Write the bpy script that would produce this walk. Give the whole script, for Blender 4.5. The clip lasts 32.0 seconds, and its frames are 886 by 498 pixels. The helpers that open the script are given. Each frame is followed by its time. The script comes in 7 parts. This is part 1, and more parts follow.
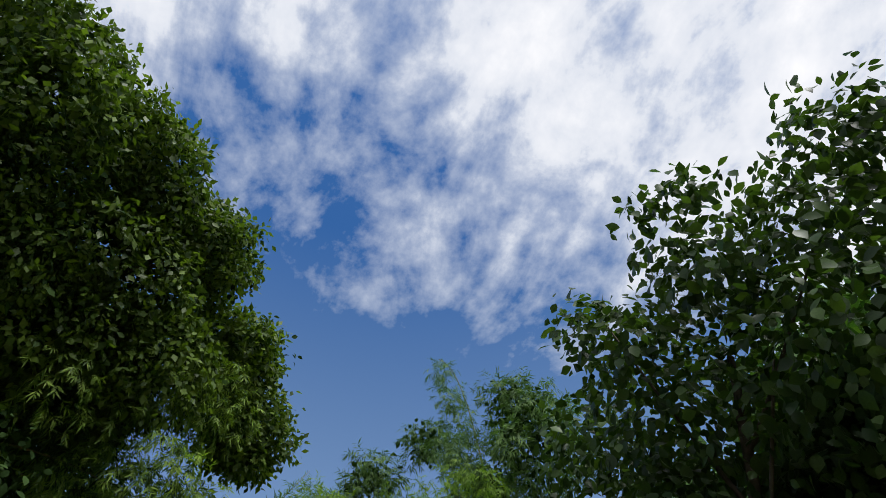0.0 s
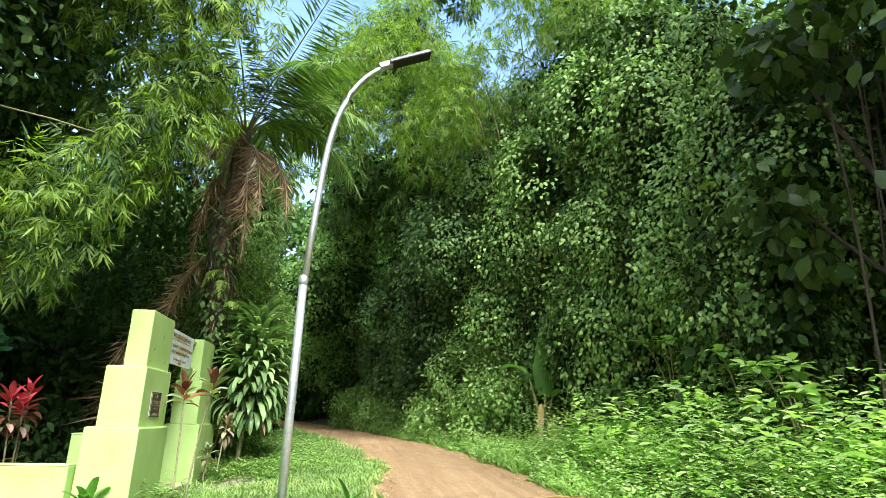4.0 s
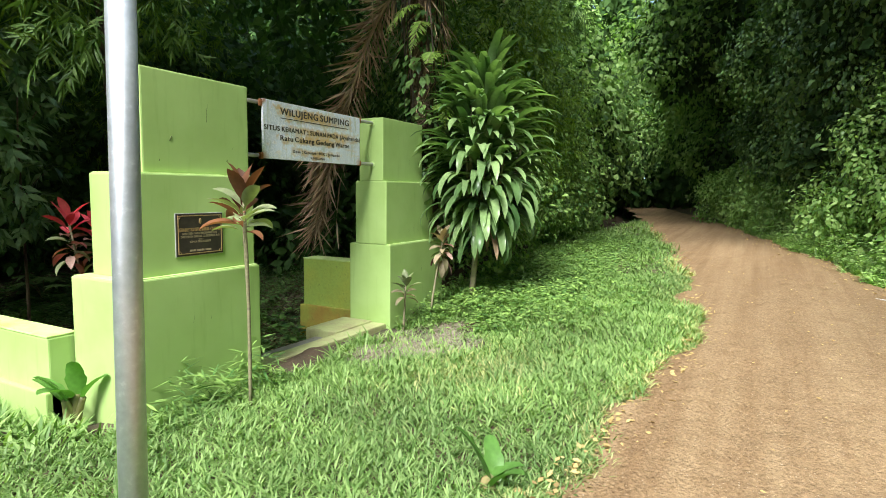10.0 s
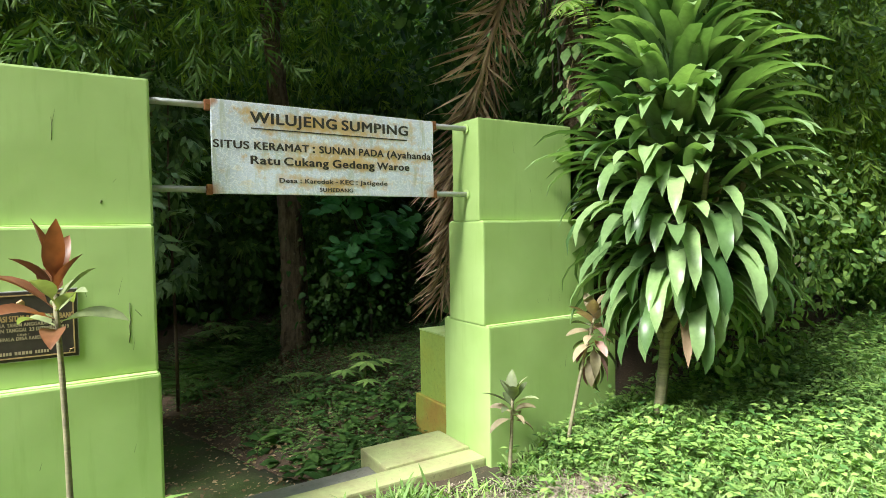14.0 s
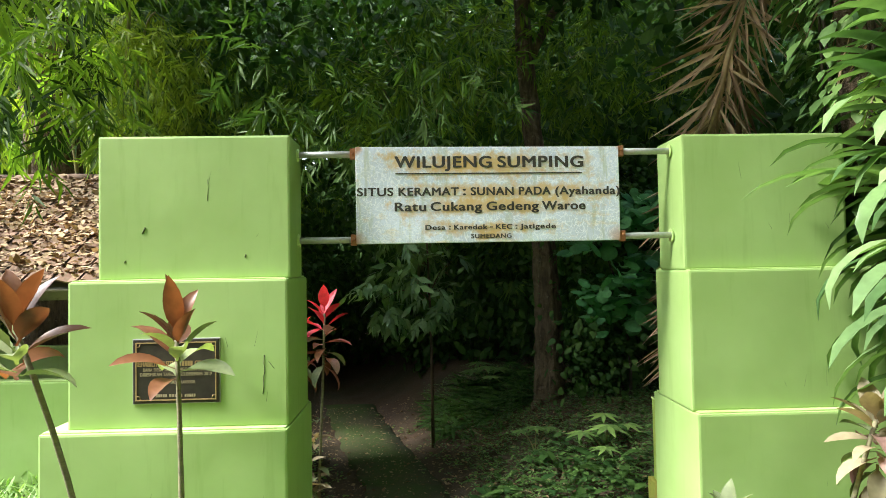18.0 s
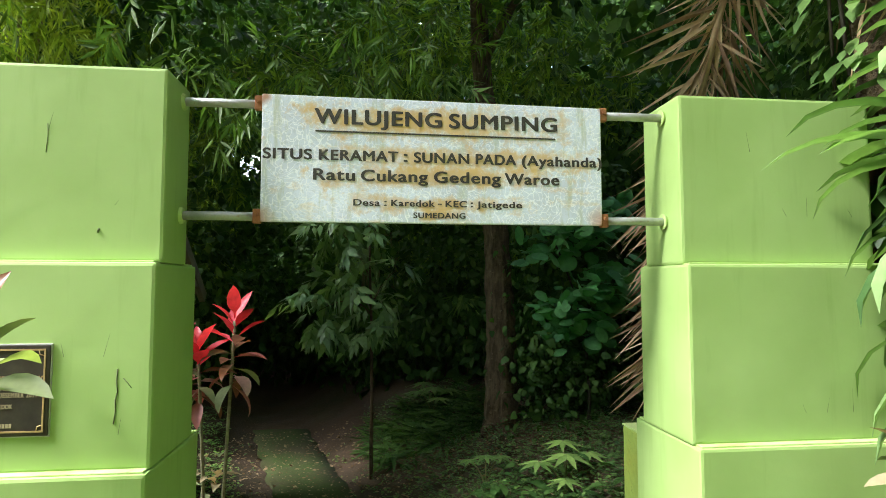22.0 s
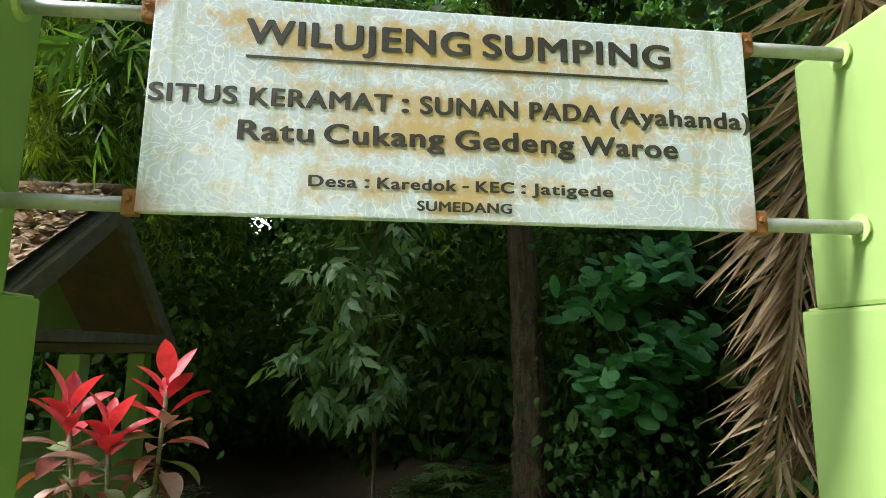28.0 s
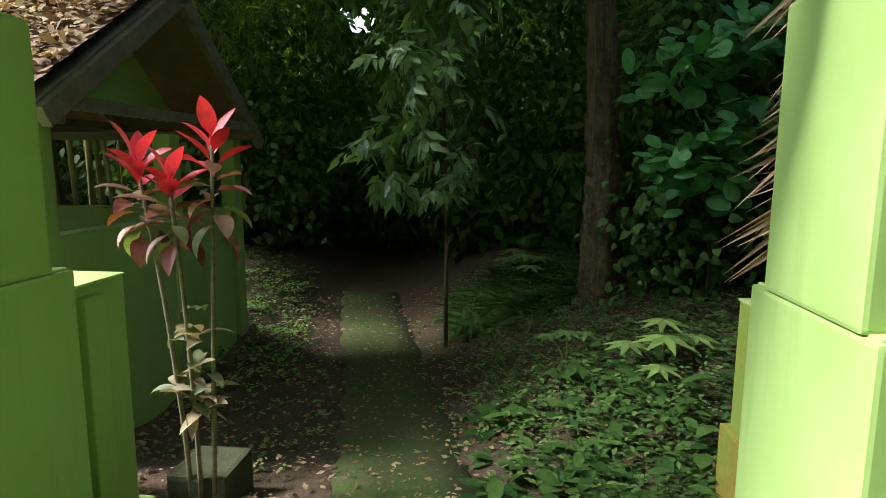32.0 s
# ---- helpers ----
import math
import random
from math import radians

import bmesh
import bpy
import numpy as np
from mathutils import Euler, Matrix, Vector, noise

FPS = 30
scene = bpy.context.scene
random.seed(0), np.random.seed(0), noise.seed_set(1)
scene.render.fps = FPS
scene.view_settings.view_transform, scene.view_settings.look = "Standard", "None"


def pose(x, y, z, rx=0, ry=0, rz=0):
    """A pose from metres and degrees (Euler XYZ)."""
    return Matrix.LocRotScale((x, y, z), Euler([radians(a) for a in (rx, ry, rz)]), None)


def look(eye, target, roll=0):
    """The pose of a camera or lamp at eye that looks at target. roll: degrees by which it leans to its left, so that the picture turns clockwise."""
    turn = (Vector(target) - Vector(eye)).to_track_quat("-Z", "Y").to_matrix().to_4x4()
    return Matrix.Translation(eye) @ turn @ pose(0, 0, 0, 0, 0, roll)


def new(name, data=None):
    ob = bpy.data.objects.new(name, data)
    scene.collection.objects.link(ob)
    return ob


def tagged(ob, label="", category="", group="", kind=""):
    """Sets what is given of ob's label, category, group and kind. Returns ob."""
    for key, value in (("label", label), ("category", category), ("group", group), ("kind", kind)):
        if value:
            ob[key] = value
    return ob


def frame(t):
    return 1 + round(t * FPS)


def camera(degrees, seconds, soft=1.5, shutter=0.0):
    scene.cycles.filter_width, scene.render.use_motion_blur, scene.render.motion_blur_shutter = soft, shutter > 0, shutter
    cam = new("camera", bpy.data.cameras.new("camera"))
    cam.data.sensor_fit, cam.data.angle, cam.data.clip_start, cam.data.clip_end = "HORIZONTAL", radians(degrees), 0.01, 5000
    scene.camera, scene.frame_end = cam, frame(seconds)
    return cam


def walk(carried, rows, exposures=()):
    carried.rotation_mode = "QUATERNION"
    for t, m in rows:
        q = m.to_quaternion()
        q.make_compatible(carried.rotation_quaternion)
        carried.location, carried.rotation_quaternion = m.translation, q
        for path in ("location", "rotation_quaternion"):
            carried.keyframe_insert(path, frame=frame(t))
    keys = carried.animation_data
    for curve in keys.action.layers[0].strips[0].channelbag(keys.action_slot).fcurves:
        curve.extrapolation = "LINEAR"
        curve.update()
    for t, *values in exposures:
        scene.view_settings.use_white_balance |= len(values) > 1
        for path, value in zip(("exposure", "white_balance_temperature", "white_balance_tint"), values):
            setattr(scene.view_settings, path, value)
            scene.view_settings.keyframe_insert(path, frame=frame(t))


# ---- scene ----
cam = camera(74.0, 32.0, 0.5)
PATH = [
    (0, (-11.094, -1.571, 0.931), (-10.071, -1.912, 2.616), -0.7),
    (0.5, (-10.797, -1.644, 0.966), (-9.651, -2.009, 2.564), 0.2),
    (1, (-10.472, -1.746, 0.984), (-9.162, -2.132, 2.446), 1.0),
    (1.5, (-10.157, -1.876, 1.032), (-8.66, -2.288, 2.293), 1.4),
    (2, (-9.815, -1.958, 1.063), (-8.133, -2.367, 2.065), 1.8),
    (2.5, (-9.508, -2.132, 1.035), (-7.715, -2.491, 1.845), 2.1),
    (3, (-9.099, -2.239, 1.003), (-7.245, -2.573, 1.674), 1.9),
    (3.5, (-8.675, -2.286, 1.0), (-6.791, -2.589, 1.6), 1.6),
    (5.5, (-6.939, -2.66, 1.075), (-4.98, -2.824, 1.445), 2.0),
    (6, (-6.486, -2.837, 1.231), (-4.5, -2.877, 1.463), 2.7),
    (6.5, (-6.101, -3.012, 1.235), (-4.108, -2.915, 1.367), 3.0),
    (7, (-5.719, -3.132, 1.287), (-3.732, -2.911, 1.336), 2.6),
    (7.5, (-5.316, -3.155, 1.354), (-3.335, -2.881, 1.374), 2.6),
    (8, (-4.853, -3.268, 1.373), (-2.886, -2.91, 1.356), 2.5),
    (8.5, (-4.488, -3.323, 1.381), (-2.543, -2.864, 1.322), 2.1),
    (9, (-4.079, -3.384, 1.395), (-2.184, -2.757, 1.283), 1.5),
    (9.5, (-3.683, -3.46, 1.386), (-1.859, -2.657, 1.222), 0.9),
    (10, (-3.287, -3.464, 1.411), (-1.533, -2.523, 1.216), 0.7),
    (10.5, (-2.857, -3.448, 1.43), (-1.134, -2.45, 1.243), 0.5),
    (11, (-2.441, -3.429, 1.461), (-0.762, -2.357, 1.281), 0.5),
    (11.5, (-2.116, -3.363, 1.471), (-0.484, -2.221, 1.29), 0.6),
    (12, (-1.676, -3.328, 1.515), (-0.17, -2.023, 1.346), 0.4),
    (13, (-0.97, -3.207, 1.506), (0.416, -1.773, 1.354), 0.2),
    (13.5, (-0.638, -3.115, 1.488), (0.581, -1.533, 1.377), -0.6),
    (15.5, (0.45, -2.783, 1.518), (1.11, -0.896, 1.464), 0.3),
    (16, (0.617, -2.748, 1.546), (1.05, -0.796, 1.512), 0.3),
    (16.5, (0.633, -2.754, 1.547), (0.895, -0.771, 1.529), -0.2),
    (17, (0.622, -2.762, 1.549), (0.74, -0.766, 1.557), -0.7),
    (17.5, (0.621, -2.769, 1.556), (0.675, -0.77, 1.594), -1.0),
    (18, (0.618, -2.771, 1.551), (0.682, -0.772, 1.608), -1.0),
    (18.5, (0.617, -2.764, 1.554), (0.702, -0.767, 1.609), -0.8),
    (19, (0.623, -2.754, 1.55), (0.745, -0.759, 1.602), -0.6),
    (19.5, (0.626, -2.749, 1.546), (0.775, -0.755, 1.588), -0.6),
    (20, (0.631, -2.747, 1.544), (0.792, -0.754, 1.582), -0.2),
    (20.5, (0.645, -2.734, 1.541), (0.839, -0.743, 1.576), 0.3),
    (21, (0.679, -2.631, 1.529), (0.889, -0.643, 1.59), 0.3),
    (21.5, (0.668, -2.408, 1.407), (0.89, -0.422, 1.487), 0.1),
    (22, (0.704, -2.092, 1.428), (0.937, -0.11, 1.553), -0.0),
    (22.5, (0.771, -1.745, 1.462), (1.012, 0.234, 1.628), -0.2),
    (23, (0.781, -1.444, 1.455), (1.037, 0.526, 1.687), -0.2),
    (23.5, (0.769, -1.254, 1.469), (1.031, 0.702, 1.793), -0.9),
    (24, (0.806, -1.116, 1.468), (1.048, 0.829, 1.866), -1.0),
    (24.5, (0.829, -1.031, 1.451), (1.033, 0.914, 1.869), -0.9),
    (25, (0.83, -1.004, 1.419), (1.022, 0.944, 1.832), -0.5),
    (25.5, (0.82, -1.027, 1.405), (1.008, 0.923, 1.812), -0.5),
    (27.5, (0.819, -1.057, 1.4), (1.025, 0.902, 1.746), 0.2),
    (28, (0.801, -1.07, 1.4), (0.974, 0.894, 1.738), 0.7),
    (28.5, (0.806, -1.075, 1.394), (0.957, 0.895, 1.7), 0.8),
    (29, (0.793, -1.103, 1.37), (0.886, 0.887, 1.54), 0.8),
    (29.5, (0.783, -1.176, 1.258), (0.796, 0.824, 1.249), 1.4),
    (30, (0.899, -1.178, 1.142), (0.857, 0.819, 1.057), 1.7),
    (30.5, (1.113, -1.132, 1.122), (1.047, 0.864, 1.008), 1.7),
    (31, (1.199, -1.107, 1.143), (1.101, 0.883, 0.972), 1.4),
    (31.5, (1.218, -1.097, 1.143), (1.075, 0.884, 0.908), 1.0),
    (32, (1.226, -1.108, 1.148), (1.029, 0.861, 0.855), 0.3),
]
EXPOSURES = [(0, -0.35), (1.3, -0.3), (1.6, 0.35), (2.0, 1.1), (2.5, 1.45), (3.2, 1.6), (6, 1.22), (7.5, 1.1), (9, 1.2), (12, 1.25), (13, 1.44), (15, 1.7), (16, 1.74), (17, 1.88), (18, 1.85), (20, 1.8), (21, 1.8), (23, 2.13), (25, 2.1), (29, 2.0), (30.5, 1.95), (32, 1.9)]
walk(cam, [(t, look(eye, target, roll)) for t, eye, target, roll in PATH], EXPOSURES)

# ---- world, sun ----
SUN_DIR = Vector((-0.64, -0.10, 0.74)).normalized()
world = bpy.data.worlds.new("world")
scene.world = world
world.use_nodes = True
wn, wl = world.node_tree.nodes, world.node_tree.links
wn.clear()
w_out = wn.new("ShaderNodeOutputWorld")
w_bg = wn.new("ShaderNodeBackground")
sky = wn.new("ShaderNodeTexSky")
sky.sky_type, sky.sun_disc = "NISHITA", False
sky.sun_elevation = math.asin(SUN_DIR.z)
sky.sun_rotation = math.atan2(SUN_DIR.x, SUN_DIR.y)
sky.air_density, sky.dust_density, sky.ozone_density = 1.0, 0.6, 2.0
w_co = wn.new("ShaderNodeTexCoord")
w_sep = wn.new("ShaderNodeSeparateXYZ")
w_max = wn.new("ShaderNodeMath")
w_max.operation, w_max.inputs[1].default_value = "MAXIMUM", 0.12
w_dx = wn.new("ShaderNodeMath")
w_dx.operation = "DIVIDE"
w_dy = wn.new("ShaderNodeMath")
w_dy.operation = "DIVIDE"
w_com = wn.new("ShaderNodeCombineXYZ")
w_map = wn.new("ShaderNodeMapping")
w_map.inputs["Scale"].default_value = (1.1, 1.9, 1.0)
w_map.inputs["Rotation"].default_value = (0, 0, radians(-24))
w_map.inputs["Location"].default_value = (0.55, 0.35, 0.0)
w_n1 = wn.new("ShaderNodeTexNoise")
w_n1.inputs["Scale"].default_value, w_n1.inputs["Detail"].default_value = 2.6, 9.0
w_n1.inputs["Roughness"].default_value, w_n1.inputs["Distortion"].default_value = 0.58, 0.35
w_n2 = wn.new("ShaderNodeTexNoise")
w_n2.inputs["Scale"].default_value, w_n2.inputs["Detail"].default_value = 0.55, 2.0
w_add = wn.new("ShaderNodeMath")
w_add.operation = "MULTIPLY_ADD"
w_add.inputs[1].default_value = 0.55
w_grad = wn.new("ShaderNodeMath")
w_grad.operation = "MULTIPLY_ADD"
w_grad.inputs[1].default_value, w_grad.inputs[2].default_value = -0.75, 0.40
w_cap = wn.new("ShaderNodeMath")
w_cap.operation, w_cap.inputs[1].default_value = "MINIMUM", 0.2
w_sum = wn.new("ShaderNodeMath")
w_sum.operation = "ADD"
w_ramp = wn.new("ShaderNodeValToRGB")
w_ramp.color_ramp.elements[0].position, w_ramp.color_ramp.elements[1].position = 0.66, 1.08
w_mix = wn.new("ShaderNodeMix")
w_mix.data_type = "RGBA"
w_mix.inputs[7].default_value = (7.6, 7.9, 8.5, 1)
w_tint = wn.new("ShaderNodeMix")
w_tint.data_type, w_tint.blend_type = "RGBA", "MULTIPLY"
w_tint.inputs[0].default_value = 1.0
w_tint.inputs[7].default_value = (0.55, 1.15, 1.75, 1)
wl.new(w_co.outputs["Generated"], w_sep.inputs[0])
wl.new(w_sep.outputs["Z"], w_max.inputs[0])
wl.new(w_sep.outputs["X"], w_dx.inputs[0])
wl.new(w_max.outputs[0], w_dx.inputs[1])
wl.new(w_sep.outputs["Y"], w_dy.inputs[0])
wl.new(w_max.outputs[0], w_dy.inputs[1])
wl.new(w_dx.outputs[0], w_com.inputs[0])
wl.new(w_dy.outputs[0], w_com.inputs[1])
wl.new(w_com.outputs[0], w_map.inputs[0])
wl.new(w_map.outputs[0], w_n1.inputs["Vector"])
wl.new(w_map.outputs[0], w_n2.inputs["Vector"])
wl.new(w_n2.outputs["Fac"], w_add.inputs[0])
wl.new(w_n1.outputs["Fac"], w_add.inputs[2])
wl.new(w_dx.outputs[0], w_grad.inputs[0])
wl.new(w_add.outputs[0], w_sum.inputs[0])
wl.new(w_grad.outputs[0], w_cap.inputs[0])
wl.new(w_cap.outputs[0], w_sum.inputs[1])
w_n3 = wn.new("ShaderNodeTexNoise")
w_n3.inputs["Scale"].default_value, w_n3.inputs["Detail"].default_value, w_n3.inputs["Roughness"].default_value = 11.0, 6.0, 0.6
wl.new(w_com.outputs[0], w_n3.inputs["Vector"])
w_fine = wn.new("ShaderNodeMath")
w_fine.operation, w_fine.inputs[1].default_value, w_fine.inputs[2].default_value = "MULTIPLY_ADD", 0.55, -0.275
w_tot = wn.new("ShaderNodeMath")
w_tot.operation = "ADD"
wl.new(w_n3.outputs["Fac"], w_fine.inputs[0])
wl.new(w_sum.outputs[0], w_tot.inputs[0])
wl.new(w_fine.outputs[0], w_tot.inputs[1])
wl.new(w_tot.outputs[0], w_ramp.inputs[0])
w_ccol = wn.new("ShaderNodeMix")
w_ccol.data_type = "RGBA"
w_ccol.inputs[6].default_value, w_ccol.inputs[7].default_value = (6.6, 7.2, 8.4, 1), (10.6, 10.6, 10.9, 1)
w_cr = wn.new("ShaderNodeMapRange")
w_cr.inputs["From Min"].default_value, w_cr.inputs["From Max"].default_value = 0.85, 1.25
wl.new(w_tot.outputs[0], w_cr.inputs["Value"])
wl.new(w_cr.outputs[0], w_ccol.inputs[0])
wl.new(w_ccol.outputs[2], w_mix.inputs[7])
wl.new(w_ramp.outputs[0], w_mix.inputs[0])
wl.new(sky.outputs[0], w_tint.inputs[6])
w_hz = wn.new("ShaderNodeMapRange")
w_hz.inputs["From Min"].default_value, w_hz.inputs["From Max"].default_value = 0.85, 0.25
w_hz.inputs["To Min"].default_value, w_hz.inputs["To Max"].default_value = 0.0, 0.75
w_haze = wn.new("ShaderNodeMix")
w_haze.data_type = "RGBA"
w_haze.inputs[7].default_value = (3.6, 4.6, 5.4, 1)
wl.new(w_sep.outputs["Z"], w_hz.inputs["Value"])
wl.new(w_hz.outputs[0], w_haze.inputs[0])
wl.new(w_tint.outputs[2], w_haze.inputs[6])
wl.new(w_haze.outputs[2], w_mix.inputs[6])
wl.new(w_mix.outputs[2], w_bg.inputs[0])
w_bg.inputs[1].default_value = 0.12
wl.new(w_bg.outputs[0], w_out.inputs[0])

sun_data = bpy.data.lights.new("sun", "SUN")
sun_data.energy, sun_data.angle, sun_data.color = 4.4, radians(20.0), (1.0, 0.98, 0.965)
sun = new("sun", sun_data)
sun.matrix_world = look((0, 0, 0), -SUN_DIR)

# ---- materials ----


def nodes_of(name):
    m = bpy.data.materials.new(name)
    m.use_nodes = True
    nt = m.node_tree
    bsdf = next(n for n in nt.nodes if n.type == "BSDF_PRINCIPLED")
    out = next(n for n in nt.nodes if n.type == "OUTPUT_MATERIAL")
    return m, nt.nodes, nt.links, bsdf, out


def noise_node(nd, lk, co, scale, detail=4.0, rough=0.6, stretch=None):
    n = nd.new("ShaderNodeTexNoise")
    n.inputs["Scale"].default_value, n.inputs["Detail"].default_value, n.inputs["Roughness"].default_value = scale, detail, rough
    if stretch:
        mp = nd.new("ShaderNodeMapping")
        mp.inputs["Scale"].default_value = stretch
        lk.new(co, mp.inputs[0])
        lk.new(mp.outputs[0], n.inputs["Vector"])
    else:
        lk.new(co, n.inputs["Vector"])
    return n.outputs["Fac"]


def ramp_node(nd, lk, fac, lo, hi, c0=(0, 0, 0, 1), c1=(1, 1, 1, 1)):
    r = nd.new("ShaderNodeValToRGB")
    e = r.color_ramp.elements
    e[0].position, e[1].position, e[0].color, e[1].color = lo, hi, c0, c1
    lk.new(fac, r.inputs[0])
    return r.outputs[0]


def mix_node(nd, lk, fac, a, b, blend="MIX"):
    m = nd.new("ShaderNodeMix")
    m.data_type, m.blend_type = "RGBA", blend
    for sock, v in ((m.inputs[0], fac), (m.inputs[6], a), (m.inputs[7], b)):
        if isinstance(v, (tuple, float, int)):
            sock.default_value = v if not isinstance(v, tuple) else (*v[:3], 1)
        else:
            lk.new(v, sock)
    return m.outputs[2]


def surface(name, base, second, third=None, big=1.2, fine=22.0, rough=0.7, bump=0.3, bump_dist=0.01, metal=0.0, lo=0.4, hi=0.65, stretch=None, third_at=(0.58, 0.75)):
    """Two-scale mottled surface: base, broad patches of second, small flecks of third."""
    m, nd, lk, bsdf, out = nodes_of(name)
    co = nd.new("ShaderNodeTexCoord").outputs["Object"]
    a = noise_node(nd, lk, co, big, 5, 0.62, stretch)
    b = noise_node(nd, lk, co, fine, 6, 0.65)
    c = mix_node(nd, lk, ramp_node(nd, lk, a, lo, hi), base, second)
    if third:
        c = mix_node(nd, lk, ramp_node(nd, lk, b, *third_at), c, third)
    shade = ramp_node(nd, lk, b, 0.2, 0.8, (0.78, 0.78, 0.78, 1), (1.12, 1.12, 1.12, 1))
    c = mix_node(nd, lk, 1.0, c, shade, "MULTIPLY")
    lk.new(c, bsdf.inputs["Base Color"])
    bsdf.inputs["Roughness"].default_value, bsdf.inputs["Metallic"].default_value = rough, metal
    bp = nd.new("ShaderNodeBump")
    bp.inputs["Strength"].default_value, bp.inputs["Distance"].default_value = bump, bump_dist
    lk.new(b, bp.inputs["Height"])
    lk.new(bp.outputs[0], bsdf.inputs["Normal"])
    return m


def leaf_mat(name, dark, light, rough=0.45, through_light=0.3, big=0.35, tint=(1.0, 1.15, 0.35), sheen=0.22):
    """Leaves: each leaf its own shade, broad drifts of tone, light shining through."""
    m, nd, lk, bsdf, out = nodes_of(name)
    geo = nd.new("ShaderNodeNewGeometry")
    co = nd.new("ShaderNodeTexCoord").outputs["Object"]
    drift = noise_node(nd, lk, co, big, 3, 0.5)
    vein = noise_node(nd, lk, co, 30.0, 2, 0.5)
    c = mix_node(nd, lk, geo.outputs["Random Per Island"], dark, light)
    c = mix_node(nd, lk, 1.0, c, ramp_node(nd, lk, drift, 0.3, 0.7, (0.72, 0.74, 0.7, 1), (1.25, 1.22, 1.1, 1)), "MULTIPLY")
    c = mix_node(nd, lk, 1.0, c, ramp_node(nd, lk, vein, 0.3, 0.7, (0.85, 0.85, 0.85, 1), (1.1, 1.1, 1.1, 1)), "MULTIPLY")
    lk.new(c, bsdf.inputs["Base Color"])
    bsdf.inputs["Roughness"].default_value = rough
    bsdf.inputs["Specular IOR Level"].default_value = sheen
    tr = nd.new("ShaderNodeBsdfTranslucent")
    lk.new(mix_node(nd, lk, 1.0, c, (tint[0] * 1.6, tint[1] * 1.6, tint[2] * 1.6), "MULTIPLY"), tr.inputs[0])
    mx = nd.new("ShaderNodeMixShader")
    mx.inputs[0].default_value = through_light
    lk.new(bsdf.outputs[0], mx.inputs[1])
    lk.new(tr.outputs[0], mx.inputs[2])
    lk.new(mx.outputs[0], out.inputs["Surface"])
    return m


def painted_wall_mat():
    """Lime-green wall paint with faint rain streaks, chalky patches and moss towards wet spots."""
    m, nd, lk, bsdf, out = nodes_of("lime_paint")
    co = nd.new("ShaderNodeTexCoord").outputs["Object"]
    broad = noise_node(nd, lk, co, 1.6, 4, 0.55)
    streak = noise_node(nd, lk, co, 5.0, 5, 0.6, (3.2, 3.2, 0.35))
    fine = noise_node(nd, lk, co, 60.0, 4, 0.7)
    spots = noise_node(nd, lk, co, 9.0, 6, 0.7)
    c = mix_node(nd, lk, ramp_node(nd, lk, broad, 0.35, 0.7), (0.30, 0.445, 0.135), (0.375, 0.535, 0.19))
    c = mix_node(nd, lk, ramp_node(nd, lk, streak, 0.56, 0.80, (0, 0, 0, 1), (0.35, 0.35, 0.35, 1)), c, (0.18, 0.30, 0.06))
    c = mix_node(nd, lk, ramp_node(nd, lk, spots, 0.72, 0.78, (0, 0, 0, 1), (0.5, 0.5, 0.5, 1)), c, (0.12, 0.16, 0.06))
    lk.new(c, bsdf.inputs["Base Color"])
    bsdf.inputs["Roughness"].default_value = 0.6
    bsdf.inputs["Specular IOR Level"].default_value = 0.25
    bp = nd.new("ShaderNodeBump")
    bp.inputs["Strength"].default_value, bp.inputs["Distance"].default_value = 0.10, 0.004
    lk.new(fine, bp.inputs["Height"])
    bp2 = nd.new("ShaderNodeBump")
    bp2.inputs["Strength"].default_value, bp2.inputs["Distance"].default_value = 0.35, 0.03
    lk.new(broad, bp2.inputs["Height"])
    lk.new(bp.outputs[0], bp2.inputs["Normal"])
    lk.new(bp2.outputs[0], bsdf.inputs["Normal"])
    return m


